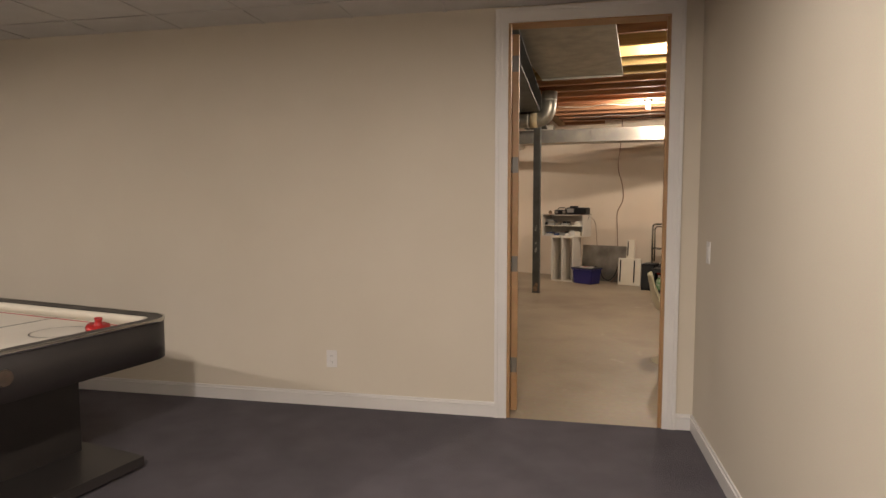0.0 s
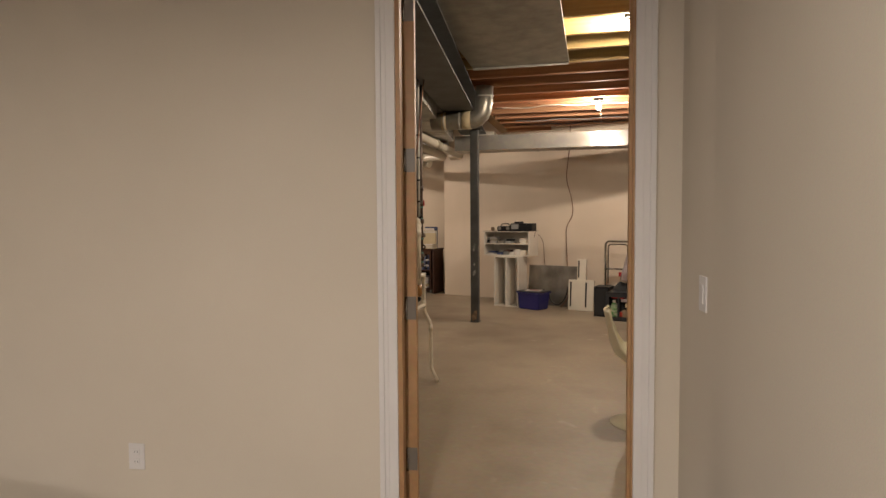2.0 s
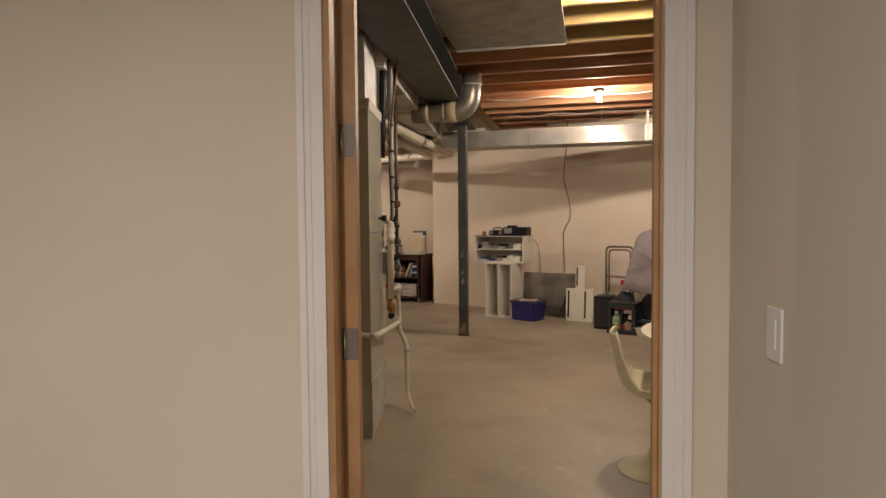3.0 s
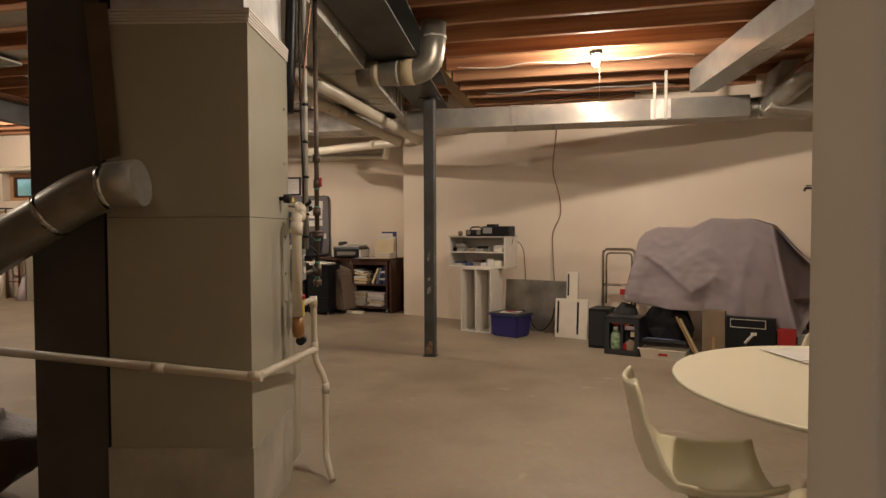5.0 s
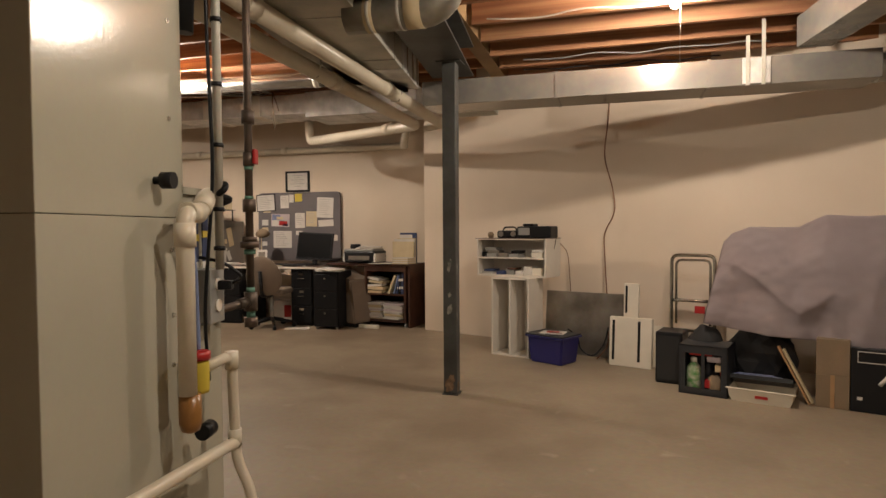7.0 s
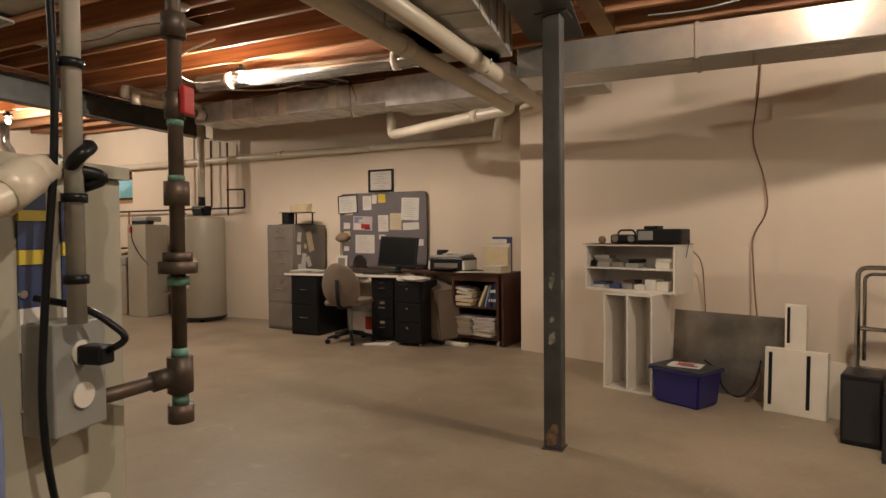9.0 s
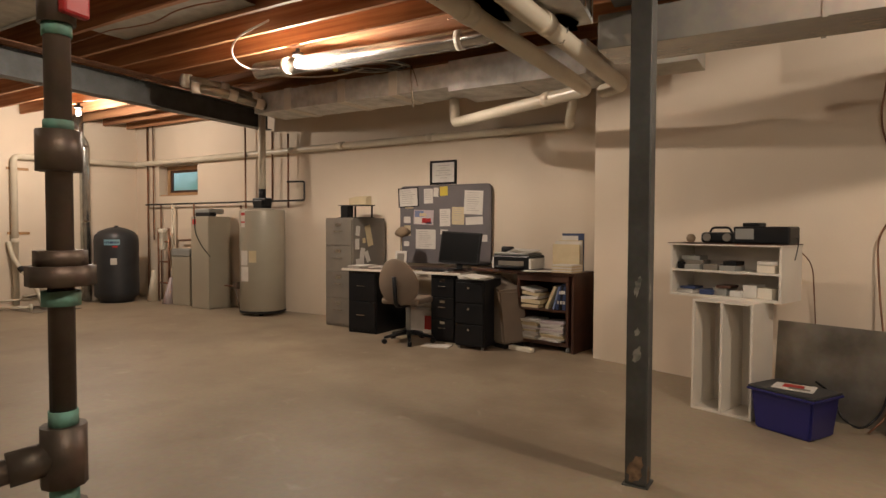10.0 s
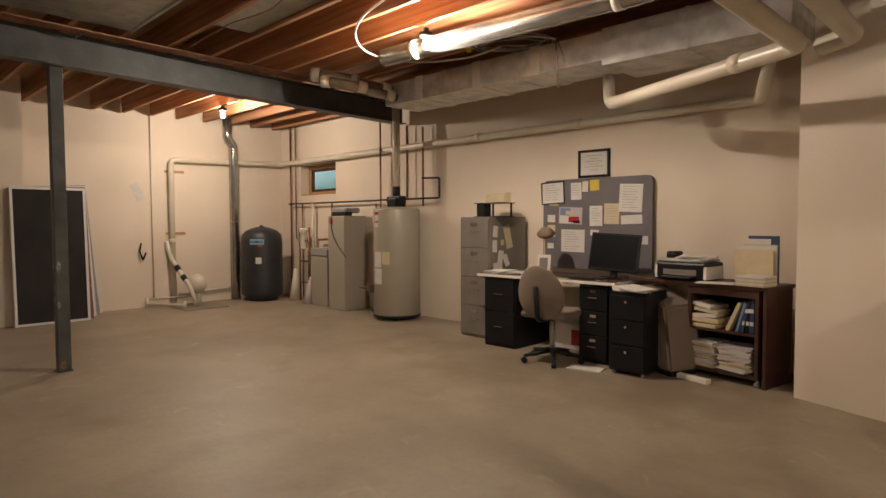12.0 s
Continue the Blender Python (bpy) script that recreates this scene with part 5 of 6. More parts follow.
def filing_cabinet(m, w, d, h, n, mat, label, tags=True):
    t = thing("filing_cabinet", m, label, "filing cabinet", "filing cabinets in the office corner")
    bm = bmesh.new()
    box(bm, 0, w, 0.018, d, 0, h, bevel=0.003)
    part("body", bm, mat, t)
    dh = (h - 0.05) / n
    for k in range(n):
        z = 0.03 + k * dh
        dr = block("drawer", (0.012, w - 0.012, 0.0, 0.018, z + 0.004, z + dh - 0.004), mat, t, bevel=0.003)
        handle(dr, w * 0.36, w * 0.64, 0.0, z + dh * 0.55)
        if tags:
            block("label_holder", (w * 0.40, w * 0.60, -0.004, 0.0, z + dh * 0.74, z + dh * 0.86), BRIGHT, dr)
    return t


gc = filing_cabinet(pose(-6.09, 12.81, 0, 0, 0, -4), 0.46, 0.60, 1.34, 4, GREYM, "tall grey four-drawer steel filing cabinet with notes on its side")
rng = random.Random(3)
for y, z, w, h, mt, r in ((0.10, 1.18, 0.07, 0.12, PAPER, -8), (0.09, 1.02, 0.07, 0.13, PAPER, 0), (0.30, 1.12, 0.10, 0.26, CREAM, 14), (0.18, 0.90, 0.08, 0.14, PAPER, -10), (0.14, 0.78, 0.14, 0.12, PAPER, 4), (0.21, 1.06, 0.05, 0.06, CREAM, 5), (0.27, 0.86, 0.07, 0.14, PAPER, 24)):
    note = thing("pinned_note", gc.matrix_basis @ pose(0.4625, y, z, r, 0, 0), "paper note stuck to the cabinet side", "paper", "notes on the cabinet")
    block("paper", (0, 0.002, -w / 2, w / 2, -h / 2, h / 2), mt, note)
filing_cabinet(pose(-5.52, 12.57, 0, 0, 0, 1), 0.40, 0.62, 0.72, 2, BLACK, "black two-drawer filing cabinet under the desk top", False)
filing_cabinet(pose(-4.40, 12.60, 0, 0, 0, 2), 0.30, 0.60, 0.72, 3, BLACK, "black filing cabinet with chrome handles and card holders")
bk = thing("shredder_cabinet", pose(-3.98, 12.40, 0, 0, 0, 0), "small black three-drawer cabinet with papers on top", "cabinet")
block("body", (0, 0.33, 0.016, 0.40, 0.03, 0.70), BLACK, bk, bevel=0.004)
for z in (0.05, 0.26, 0.47):
    dr = block("drawer", (0.01, 0.32, 0.0, 0.016, z, z + 0.2), BLACK, bk, bevel=0.003)
    bm = bmesh.new()
    tube(bm, [(0.165, 0.0, z + 0.15), (0.165, -0.02, z + 0.15)], 0.012, 12)
    part("knob", bm, BRIGHT, dr)
for x in (0.03, 0.30):
    for y in (0.04, 0.36):
        bm = bmesh.new()
        tube(bm, [(x, y - 0.01, 0.015), (x, y + 0.01, 0.015)], 0.015, 12)
        part("caster", bm, GREYP, bk)
for i in range(4):
    carton("loose_papers", pose(-3.82 + i * 0.01, 12.55 - 0.02 * i, 0.70 + i * 0.009, 2, 3, 15 - i * 13), 0.30, 0.22, 0.008, PAPER, "loose white papers on the black cabinet", "paper", 0.0)
t = thing("office_desk", pose(-5.60, 12.55, 0.72, 0, 0, 1), "white-edged desk top laid across filing cabinets", "desk")
block("board", (0, 1.58, 0.0, 0.72, 0, 0.028), WHITEP, t, bevel=0.003)
block("dark_surface", (0.01, 1.57, 0.01, 0.71, 0.028, 0.031), WOOD, t)
for x, y, w, d, n, mt in ((-5.42, 12.72, 0.22, 0.28, 5, PAPER), (-5.28, 12.78, 0.28, 0.2, 3, PAPER), (-4.95, 12.66, 0.2, 0.14, 2, PAPER), (-4.30, 12.70, 0.2, 0.1, 1, PAPER), (-4.62, 12.64, 0.16, 0.1, 1, CREAM)):
    for k in range(n):
        carton("desk_papers", pose(x + rng.uniform(-.01, .01), y + rng.uniform(-.01, .01), 0.7515 + 0.006 * k, 0, 0, rng.uniform(-20, 20)), w, d, 0.005, mt, "loose papers lying on the desk", "paper", 0.0)
SCREENGLASS = material("dark_glass", (0.004, 0.0045, 0.005), 0.35, mix=0.0, bump=0.0)
SCREENGLASS.node_tree.nodes["Principled BSDF"].inputs["Specular IOR Level"].default_value = 0.15
mo = thing("computer_monitor", pose(-4.25, 12.92, 0.752, -10, 3, 5), "black flat computer monitor switched off", "monitor")
block("casing", (-0.25, 0.24, 0.0, 0.035, 0.07, 0.43), BLACK, mo, bevel=0.008)
block("screen", (-0.23, 0.22, -0.003, 0.0, 0.095, 0.41), SCREENGLASS, mo)
block("stand_neck", (-0.03, 0.03, 0.035, 0.06, 0.01, 0.2), BLACK, mo)
bm = bmesh.new()
lathe(bm, [(0.12, 0.0), (0.12, 0.008), (0.04, 0.02)], 28, Matrix.Translation((0, 0.03, 0)))
part("stand_foot", bm, BLACK, mo)
kb = thing("keyboard", pose(-4.42, 12.72, 0.752, 3, 0, 2), "black computer keyboard on the desk", "keyboard")
block("base", (-0.22, 0.22, -0.07, 0.07, 0, 0.014), BLACK, kb, bevel=0.003)
bm = bmesh.new()
for r in range(5):
    for c in range(16):
        box(bm, -0.21 + c * 0.0263, -0.188 + c * 0.0263, -0.06 + r * 0.0245, -0.039 + r * 0.0245, 0.014, 0.020)
tagged(part("keys", bm, DARKTUB, kb), kind="stuff")
ds = thing("desk_photo", pose(-4.98, 12.86, 0.752, -8, 0, 12), "small photo frame standing on the desk", "picture frame")
block("frame", (-0.07, 0.07, 0, 0.012, 0, 0.20), PAPER, ds)
block("picture", (-0.045, 0.045, -0.002, 0, 0.03, 0.17), GREYM, ds)
lampd = thing("desk_lamp", pose(-5.08, 13.05, 0.752), "cream bent-neck desk lamp, switched off", "desk lamp")
bm = bmesh.new()
lathe(bm, [(0.07, 0), (0.07, 0.015), (0.02, 0.025)], 24)
part("base", bm, CREAM, lampd)
bm = bmesh.new()
tube(bm, bend([(0, 0, 0.02), (-0.02, 0, 0.25), (0.0, -0.02, 0.45)], 0.1), 0.007, 8)
part("neck", bm, CREAM, lampd)
bm = bmesh.new()
lathe(bm, [(0.03, 0.06), (0.06, 0.045), (0.095, 0.0), (0.09, 0.0), (0.05, 0.038)], 24, Matrix.Translation((0.03, -0.04, 0.41)) @ Euler((0.5, 0.3, 0)).to_matrix().to_4x4())
part("shade", bm, CARDB, lampd)

# pin board with its papers
bd = thing("pin_board", pose(-4.72, 13.42, 1.26), "grey felt pin board with rounded corners, covered in notes", "pin board")
bm = bmesh.new()
pts = []
for cx, cz, a0 in ((0.58, 0.42, 0), (-0.58, 0.42, 90), (-0.58, -0.42, 180), (0.58, -0.42, 270)):
    for k in range(7):
        a = radians(a0 + k * 15)
        pts.append((cx + 0.06 * math.cos(a), cz + 0.06 * math.sin(a)))
f = bm.faces.new([bm.verts.new((x, -0.02, z)) for x, z in pts])
ex = bmesh.ops.extrude_face_region(bm, geom=[f])
bmesh.ops.translate(bm, vec=(0, 0.04, 0), verts=[v for v in ex["geom"] if isinstance(v, bmesh.types.BMVert)])
part("board", bm, FELT, bd)
for x0, z1, x1, z0, mt, lb in ((-5.37, 1.71, -5.09, 1.49, PAPER, "framed certificate"), (-5.0, 1.70, -4.87, 1.52, PAPER, "white note"), (-4.86, 1.71, -4.79, 1.60, PAPER, "small white note"), (-4.77, 1.72, -4.66, 1.61, YELLOW, "yellow sticky note"),
                               (-4.43, 1.66, -4.18, 1.38, PAPER, "white drawing"), (-4.41, 1.35, -4.18, 1.26, PAPER, "white card"), (-4.77, 1.45, -4.62, 1.24, PAPER, "printed sheet"), (-4.60, 1.47, -4.43, 1.26, CREAM, "cream sheet"),
                               (-5.12, 1.20, -4.83, 0.96, PAPER, "large white sheet"), (-5.15, 1.44, -4.86, 1.26, LILAC, "colour photograph"), (-5.30, 1.25, -5.20, 1.12, CREAM, "cream note"), (-5.30, 1.36, -5.20, 1.28, PAPER, "small note"),
                               (-4.20, 1.14, -4.12, 1.06, PAPER, "small note"), (-4.76, 1.20, -4.66, 1.14, PAPER, "small note"), (-5.30, 1.05, -5.22, 0.99, PAPER, "small note"), (-5.28, 1.50, -5.16, 1.46, CREAM, "strip of paper")):
    w, h = x1 - x0, z1 - z0
    n = thing("pinned_paper", pose((x0 + x1) / 2, 13.396 - rng.uniform(0, 0.002), (z0 + z1) / 2, 0, rng.uniform(-3, 3), 0), lb + " pinned to the board", "paper", "papers on the pin board")
    block("sheet", (-w / 2, w / 2, 0, 0.002, -h / 2, h / 2), mt, n)
    if lb.startswith("colour"):
        for a, mt_ in (((-0.13, 0.0, 0.0, 0.08), BLUEHOSE), ((0.0, 0.13, -0.01, 0.08), LILAC), ((-0.13, 0.02, -0.08, 0.0), PAPER), ((-0.02, 0.11, -0.07, -0.01), RED), ((-0.06, 0.04, 0.01, 0.05), CREAM), ((0.04, 0.12, -0.08, -0.05), NAVY)):
            block("picture_patch", (a[0], a[1], -0.001 - 0.0004 * (mt_ in (RED, CREAM, NAVY)), 0, a[2], a[3]), mt_, n)
    elif h > 0.15:
        bm = bmesh.new()
        for k in range(int(h / 0.03)):
            box(bm, -w * 0.36, w * rng.uniform(0.1, 0.36), -0.0006, 0.0, h / 2 - 0.03 - k * 0.026, h / 2 - 0.024 - k * 0.026)
        tagged(part("print_lines", bm, INK, n), kind="stuff")
    if lb.startswith("framed"):
        bm = bmesh.new()
        for a in ((-w / 2 - 0.01, w / 2 + 0.01, h / 2, h / 2 + 0.01), (-w / 2 - 0.01, w / 2 + 0.01, -h / 2 - 0.01, -h / 2), (-w / 2 - 0.01, -w / 2, -h / 2, h / 2), (w / 2, w / 2 + 0.01, -h / 2, h / 2)):
            box(bm, a[0], a[1], -0.008, 0.002, a[2], a[3])
        part("frame", bm, BLACK, n)
ce = thing("certificate", pose(-4.75, 13.45, 1.895), "framed certificate hanging on the wall", "picture frame")
bm = bmesh.new()
for a in ((-0.185, 0.185, 0.12, 0.145), (-0.185, 0.185, -0.145, -0.12), (-0.185, -0.16, -0.12, 0.12), (0.16, 0.185, -0.12, 0.12)):
    box(bm, a[0], a[1], -0.022, 0, a[2], a[3])
part("frame", bm, BLACK, ce)
block("sheet", (-0.16, 0.16, -0.01, 0, -0.12, 0.12), PAPER, ce)
bm = bmesh.new()
for k, (a, b) in enumerate(((0.09, 0.08), (0.05, 0.05), (0.10, 0.02), (0.06, -0.01), (0.11, -0.035), (0.05, -0.07))):
    box(bm, -a, a, -0.0115, -0.01, b, b + 0.007)
tagged(part("print_lines", bm, INK, ce), kind="stuff")

# swivel chair
sc = thing("swivel_chair", pose(-4.56, 12.42, 0, 0, 0, 9), "taupe upholstered swivel chair on casters", "office chair")
bm = bmesh.new()
box(bm, -0.22, 0.22, -0.22, 0.22, 0.42, 0.49, bevel=0.03)
part("seat", bm, TAUPE, sc)
bm = bmesh.new()
bmesh.ops.create_icosphere(bm, subdivisions=4, radius=1)
for v in bm.verts:
    v.co = Vector((v.co.x * 0.225 * (1 - 0.12 * v.co.z), -0.235 + v.co.y * 0.035 - 0.04 * (1 - (v.co.x) ** 2) - 0.05 * v.co.z, 0.66 + v.co.z * 0.245))
for f in bm.faces:
    f.smooth = True
part("backrest", bm, TAUPE, sc)
bm = bmesh.new()
tube(bm, bend([(0, 0.0, 0.40), (0, -0.30, 0.42), (0, -0.345, 0.72)], 0.06), 0.022, 10)
part("back_bracket", bm, BLACK, sc)
bm = bmesh.new()
tube(bm, [(0, 0, 0.08), (0, 0, 0.42)], 0.025, 12)
part("gas_column", bm, GREYP, sc)
for k in range(5):
    a = radians(72 * k + 10)
    c, s = math.cos(a), math.sin(a)
    bm = bmesh.new()
    tube(bm, [(0, 0, 0.11), (c * 0.27, s * 0.27, 0.065)], [0.026, 0.015], 8)
    part("leg", bm, BLACK, sc)
    bm = bmesh.new()
    tube(bm, [(c * 0.27 - s * 0.02, s * 0.27 + c * 0.02, 0.026), (c * 0.27 + s * 0.02, s * 0.27 - c * 0.02, 0.026)], 0.026, 14)
    part("caster", bm, BLACK, sc)

# credenza with open shelves
bc = thing("bookcase_table", pose(-4.05, 12.92, 0, 0, 0, -9), "walnut laminate side table on casters with two book shelves", "bookcase")
block("worktop", (0, 1.228, -0.02, 0.45, 0.755, 0.785), WOOD, bc, bevel=0.003)
block("side_panel", (0.575, 0.60, 0.0, 0.42, 0.06, 0.755), WOOD, bc)
block("side_panel", (1.135, 1.16, 0.0, 0.42, 0.06, 0.755), WOOD, bc)
block("side_panel", (1.195, 1.22, 0.0, 0.42, 0.0, 0.755), WOOD, bc)
block("shelf_board", (0.60, 1.135, 0.0, 0.42, 0.06, 0.09), WOOD, bc)
block("shelf_board", (0.60, 1.135, 0.02, 0.42, 0.39, 0.41), WOOD, bc)
block("apron", (0.60, 1.135, 0.0, 0.02, 0.69, 0.755), WOOD, bc)
block("back_panel", (0.60, 1.135, 0.41, 0.42, 0.09, 0.755), BLACK, bc)
for x in (0.60, 1.145):
    bm = bmesh.new()
    tube(bm, [(x - 0.012, 0.03, 0.025), (x + 0.012, 0.03, 0.025)], 0.025, 14)
    part("caster", bm, GREYP, bc)
    bm = bmesh.new()
    tube(bm, [(x, 0.03, 0.025), (x, 0.03, 0.06)], 0.01, 8)
    part("caster_stem", bm, GREYP, bc)
BC = bc.matrix_basis
rng = random.Random(21)
for stack, x, n, w in ((0, 0.80, 13, 0.20), (1, 1.05, 11, 0.25)):
    z = 0.09
    for k in range(n):
        h = rng.uniform(0.010, 0.019)
        tilt = rng.uniform(-2, 6) if stack else rng.uniform(-1, 1)
        carton("magazine", BC @ pose(x - 0.09 + rng.uniform(-0.012, 0.012), 0.14 + rng.uniform(-0.02, 0.01), z + 0.006 * stack, 0, tilt * 0.4, rng.uniform(-9, 9)), w, 0.26, h, rng.choice([PAPER, PAPER, PAPER, CREAM, LILAC]), "magazine in a stacked pile on the lower shelf", "magazine", 0.001)
        z += h + 0.0015
for k, (x, w, h, tilt, mt) in enumerate(((0.80, 0.20, 0.03, 0, CREAM), (0.80, 0.22, 0.04, 2, CREAM), (0.79, 0.20, 0.03, -3, PAPER), (0.80, 0.20, 0.03, 6, CREAM), (0.78, 0.18, 0.025, 10, PAPER))):
    carton("book", BC @ pose(x - 0.09, 0.14, 0.412 + k * 0.042, 0, tilt, rng.uniform(-8, 8)), w, 0.24, h, mt, "worn book lying in a leaning pile", "book", 0.002)
for k, (x, w, h, tilt, mt) in enumerate(((0.98, 0.03, 0.25, 24, CREAM), (1.06, 0.02, 0.24, 16, BLUEHOSE), (1.10, 0.025, 0.25, 12, NAVY), (1.14, 0.03, 0.25, 6, BLACK), (1.18, 0.04, 0.26, 0, NAVY))):
    b = carton("book", BC @ pose(x - 0.09, 0.14, 0.412, 0, tilt, 0), w, 0.20, h, mt, "upright book or binder on the upper shelf", "book", 0.002)
    if mt in (NAVY, BLACK):
        for z in (0.06, 0.16):
            block("spine_label", (-w * 0.35, w * 0.35, -0.102, -0.10, z, z + 0.03), PAPER, b)
pr = thing("inkjet_printer", pose(-3.56, 13.02, 0.787, 0, 0, -6), "black and silver inkjet printer with paper on it", "printer")
bm = bmesh.new()
box(bm, -0.23, 0.23, -0.15, 0.17, 0.0, 0.15, bevel=0.02)
part("body", bm, BLACK, pr)
block("scanner_lid", (-0.22, 0.20, -0.14, 0.16, 0.15, 0.175), GREYP, pr, bevel=0.008)
block("output_tray", (-0.14, 0.14, -0.24, -0.15, 0.02, 0.035), BLACK, pr, bevel=0.003)
block("front_panel", (-0.15, 0.15, -0.156, -0.15, 0.04, 0.09), GREYM, pr)
block("side_panel", (0.205, 0.236, -0.15, 0.14, 0.01, 0.12), PAPER, pr, bevel=0.006)
block("side_panel", (-0.236, -0.205, -0.15, 0.14, 0.01, 0.12), PAPER, pr, bevel=0.006)
bm = bmesh.new()
tube(bm, [(-0.22, 0.05, 0.20), (-0.10, 0.05, 0.20)], 0.035, 14)
part("camera_lens", bm, BLACK, pr)
for i in range(3):
    carton("printed_pages", pose(-3.5 + 0.02 * i, 12.99, 0.963 + i * 0.012, 3, 2, -20 + 16 * i), 0.28, 0.2, 0.006, PAPER, "loose white pages on the printer", "paper", 0.0)
tr_ = thing("file_rack", pose(-3.02, 12.98, 0.787, 0, 0, -8), "cream desk file rack holding folders and a blue binder", "file rack")
for k, (w, h, mt) in enumerate(((0.30, 0.27, CREAM), (0.30, 0.30, PAPER), (0.26, 0.31, CREAM), (0.24, 0.38, NAVY))):
    block("folder", (-w / 2 + 0.01 * k, w / 2 + 0.01 * k, 0.0 + k * 0.03, 0.014 + k * 0.03, 0, h), mt, tr_)
block("white_card", (-0.09, 0.09, 0.086, 0.0885, 0.30, 0.355), PAPER, tr_)
for k in range(6):
    carton("magazine", pose(-2.945, 12.80, 0.787 + k * 0.013, 0, 0, -9 + rng.uniform(-4, 4)), 0.22, 0.2, 0.011, PAPER if k % 2 else CREAM, "magazine in a pile on the side table", "magazine", 0.001)
carton("paper_sheet", pose(-3.25, 12.80, 0.787, 0, 0, 10), 0.28, 0.2, 0.003, PAPER, "flat white sheet on the side table", "paper", 0.0)
t = thing("torn_carton", pose(-3.72, 12.80, 0, 0, 0, -24), "dark torn cardboard carton under the side table", "box")
bm = bmesh.new()
vs = box(bm, -0.10, 0.28, -0.12, 0.22, 0.05, 0.70)
for v in vs:
    if v.co.z > 0.4:
        v.co.x -= 0.08
        v.co.z += 0.03 if v.co.x < 0 else -0.12
bmesh.ops.bevel(bm, geom=list(bm.edges), offset=0.02, segments=2, affect="EDGES")
part("carton", bm, TAUPE, t)
bm = bmesh.new()
bm.faces.new([bm.verts.new(p) for p in ((0.08, -0.125, 0.64), (0.16, -0.125, 0.60), (0.27, -0.125, 0.34), (0.25, -0.125, 0.26), (0.20, -0.125, 0.40), (0.12, -0.125, 0.46))])
bmesh.ops.solidify(bm, geom=list(bm.faces), thickness=0.004)
part("torn_flap", bm, CARDB, t)
block("foot", (-0.06, 0.25, -0.08, 0.18, 0.0, 0.05), BLACK, t)
carton("floor_paper", pose(-4.18, 12.38, 0, 0, 0, 12), 0.30, 0.16, 0.012, PAPER, "crumpled papers on the floor", "paper", 0.002)
carton("power_strip", pose(-3.35, 12.64, 0, 0, 0, -14), 0.28, 0.06, 0.04, FOAM, "cream power strip on the floor", "power strip", 0.006)
wb = carton("waste_carton", pose(-4.78, 13.12, 0, 0, 0, 4), 0.34, 0.24, 0.26, PAPER, "white and red printed carton under the desk", "box", 0.003)
block("red_print", (0.04, 0.14, -0.1225, -0.12, 0.04, 0.2), RED, wb)
t = thing("letter_tray", pose(-5.78, 12.98, 1.34, 0, 0, -4), "black letter tray holding cream folders", "letter tray")
block("tray", (-0.16, 0.22, -0.10, 0.16, 0.15, 0.158), BLACK, t)
block("tray", (-0.16, 0.22, -0.10, 0.16, 0.0, 0.008), BLACK, t)
for x in (-0.10, 0.18):
    block("post", (x, x + 0.015, 0.13, 0.145, 0.008, 0.15), BLACK, t)
block("speaker", (-0.13, -0.01, -0.09, 0.02, 0.008, 0.15), BLACK, t, bevel=0.008)
for k in range(5):
    block("folder", (-0.12 + 0.01 * k, 0.17 + 0.005 * k, 0.05 + 0.018 * k, 0.056 + 0.018 * k, 0.158, 0.25 + 0.006 * k), CREAM, t)

# ---- utility corner ----
h = thing("water_heater", pose(-7.50, 13.08, 0), "tall beige-grey cylindrical water heater with labels", "water heater")
bm = bmesh.new()
lathe(bm, [(0.28, 0.03), (0.30, 0.05), (0.31, 0.06), (0.31, 1.44), (0.30, 1.47), (0.10, 1.49)], 56)
part("tank", bm, HEATER, h)
for x, y in ((-0.12, -0.14), (0.1, -0.16), (0, 0.16)):
    block("foot", (x, x + 0.04, y, y + 0.04, 0, 0.04), BLACK, h)
bm = bmesh.new()
lathe(bm, [(0.313, 0.04), (0.317, 0.05), (0.317, 0.065), (0.313, 0.07)], 56)
part("base_ring", bm, BLACK, h)
for a0, a1, z0, z1, mt in ((-108, -82, 0.70, 0.90, PAPER), (-108, -80, 0.48, 0.68, PAPER), (-106, -90, 1.22, 1.44, PAPER), (-106, -90, 1.38, 1.42, RED), (-106, -90, 1.28, 1.30, RED), (-78, -58, 0.74, 0.90, CREAM)):
    bm = bmesh.new()
    rr = 0.3115 if mt is not RED else 0.3135
    cols = [[bm.verts.new((rr * math.cos(radians(a0 + (a1 - a0) * k / 6)), rr * math.sin(radians(a0 + (a1 - a0) * k / 6)), z)) for z in (z0, z1)] for k in range(7)]
    for a, b in zip(cols, cols[1:]):
        bm.faces.new((a[0], b[0], b[1], a[1]))
    part("label", bm, mt, h)
block("draft_hood", (-0.09, 0.09, -0.09, 0.09, 1.49, 1.60), BLACK, h, bevel=0.012)
block("blower", (-0.14, 0.13, -0.06, 0.06, 1.53, 1.63), BLACK, h, bevel=0.015)
bm = bmesh.new()
tube(bm, [(0, 0.0, 1.6), (0, 0.0, 1.76)], 0.05, 16)
part("flue_collar", bm, BLACK, h)
bm = bmesh.new()
box(bm, -0.26, -0.19, -0.31, -0.22, 0.36, 0.46, bevel=0.006)
tube(bm, [(-0.22, -0.29, 0.36), (-0.16, -0.31, 0.22), (-0.12, -0.31, 0.10)], 0.008, 8)
part("gas_valve", bm, BRASS, h)
bm = bmesh.new()
tube(bm, [(-0.24, -0.27, 0.40), (-0.60, -0.16, 0.38)], 0.012, 8)
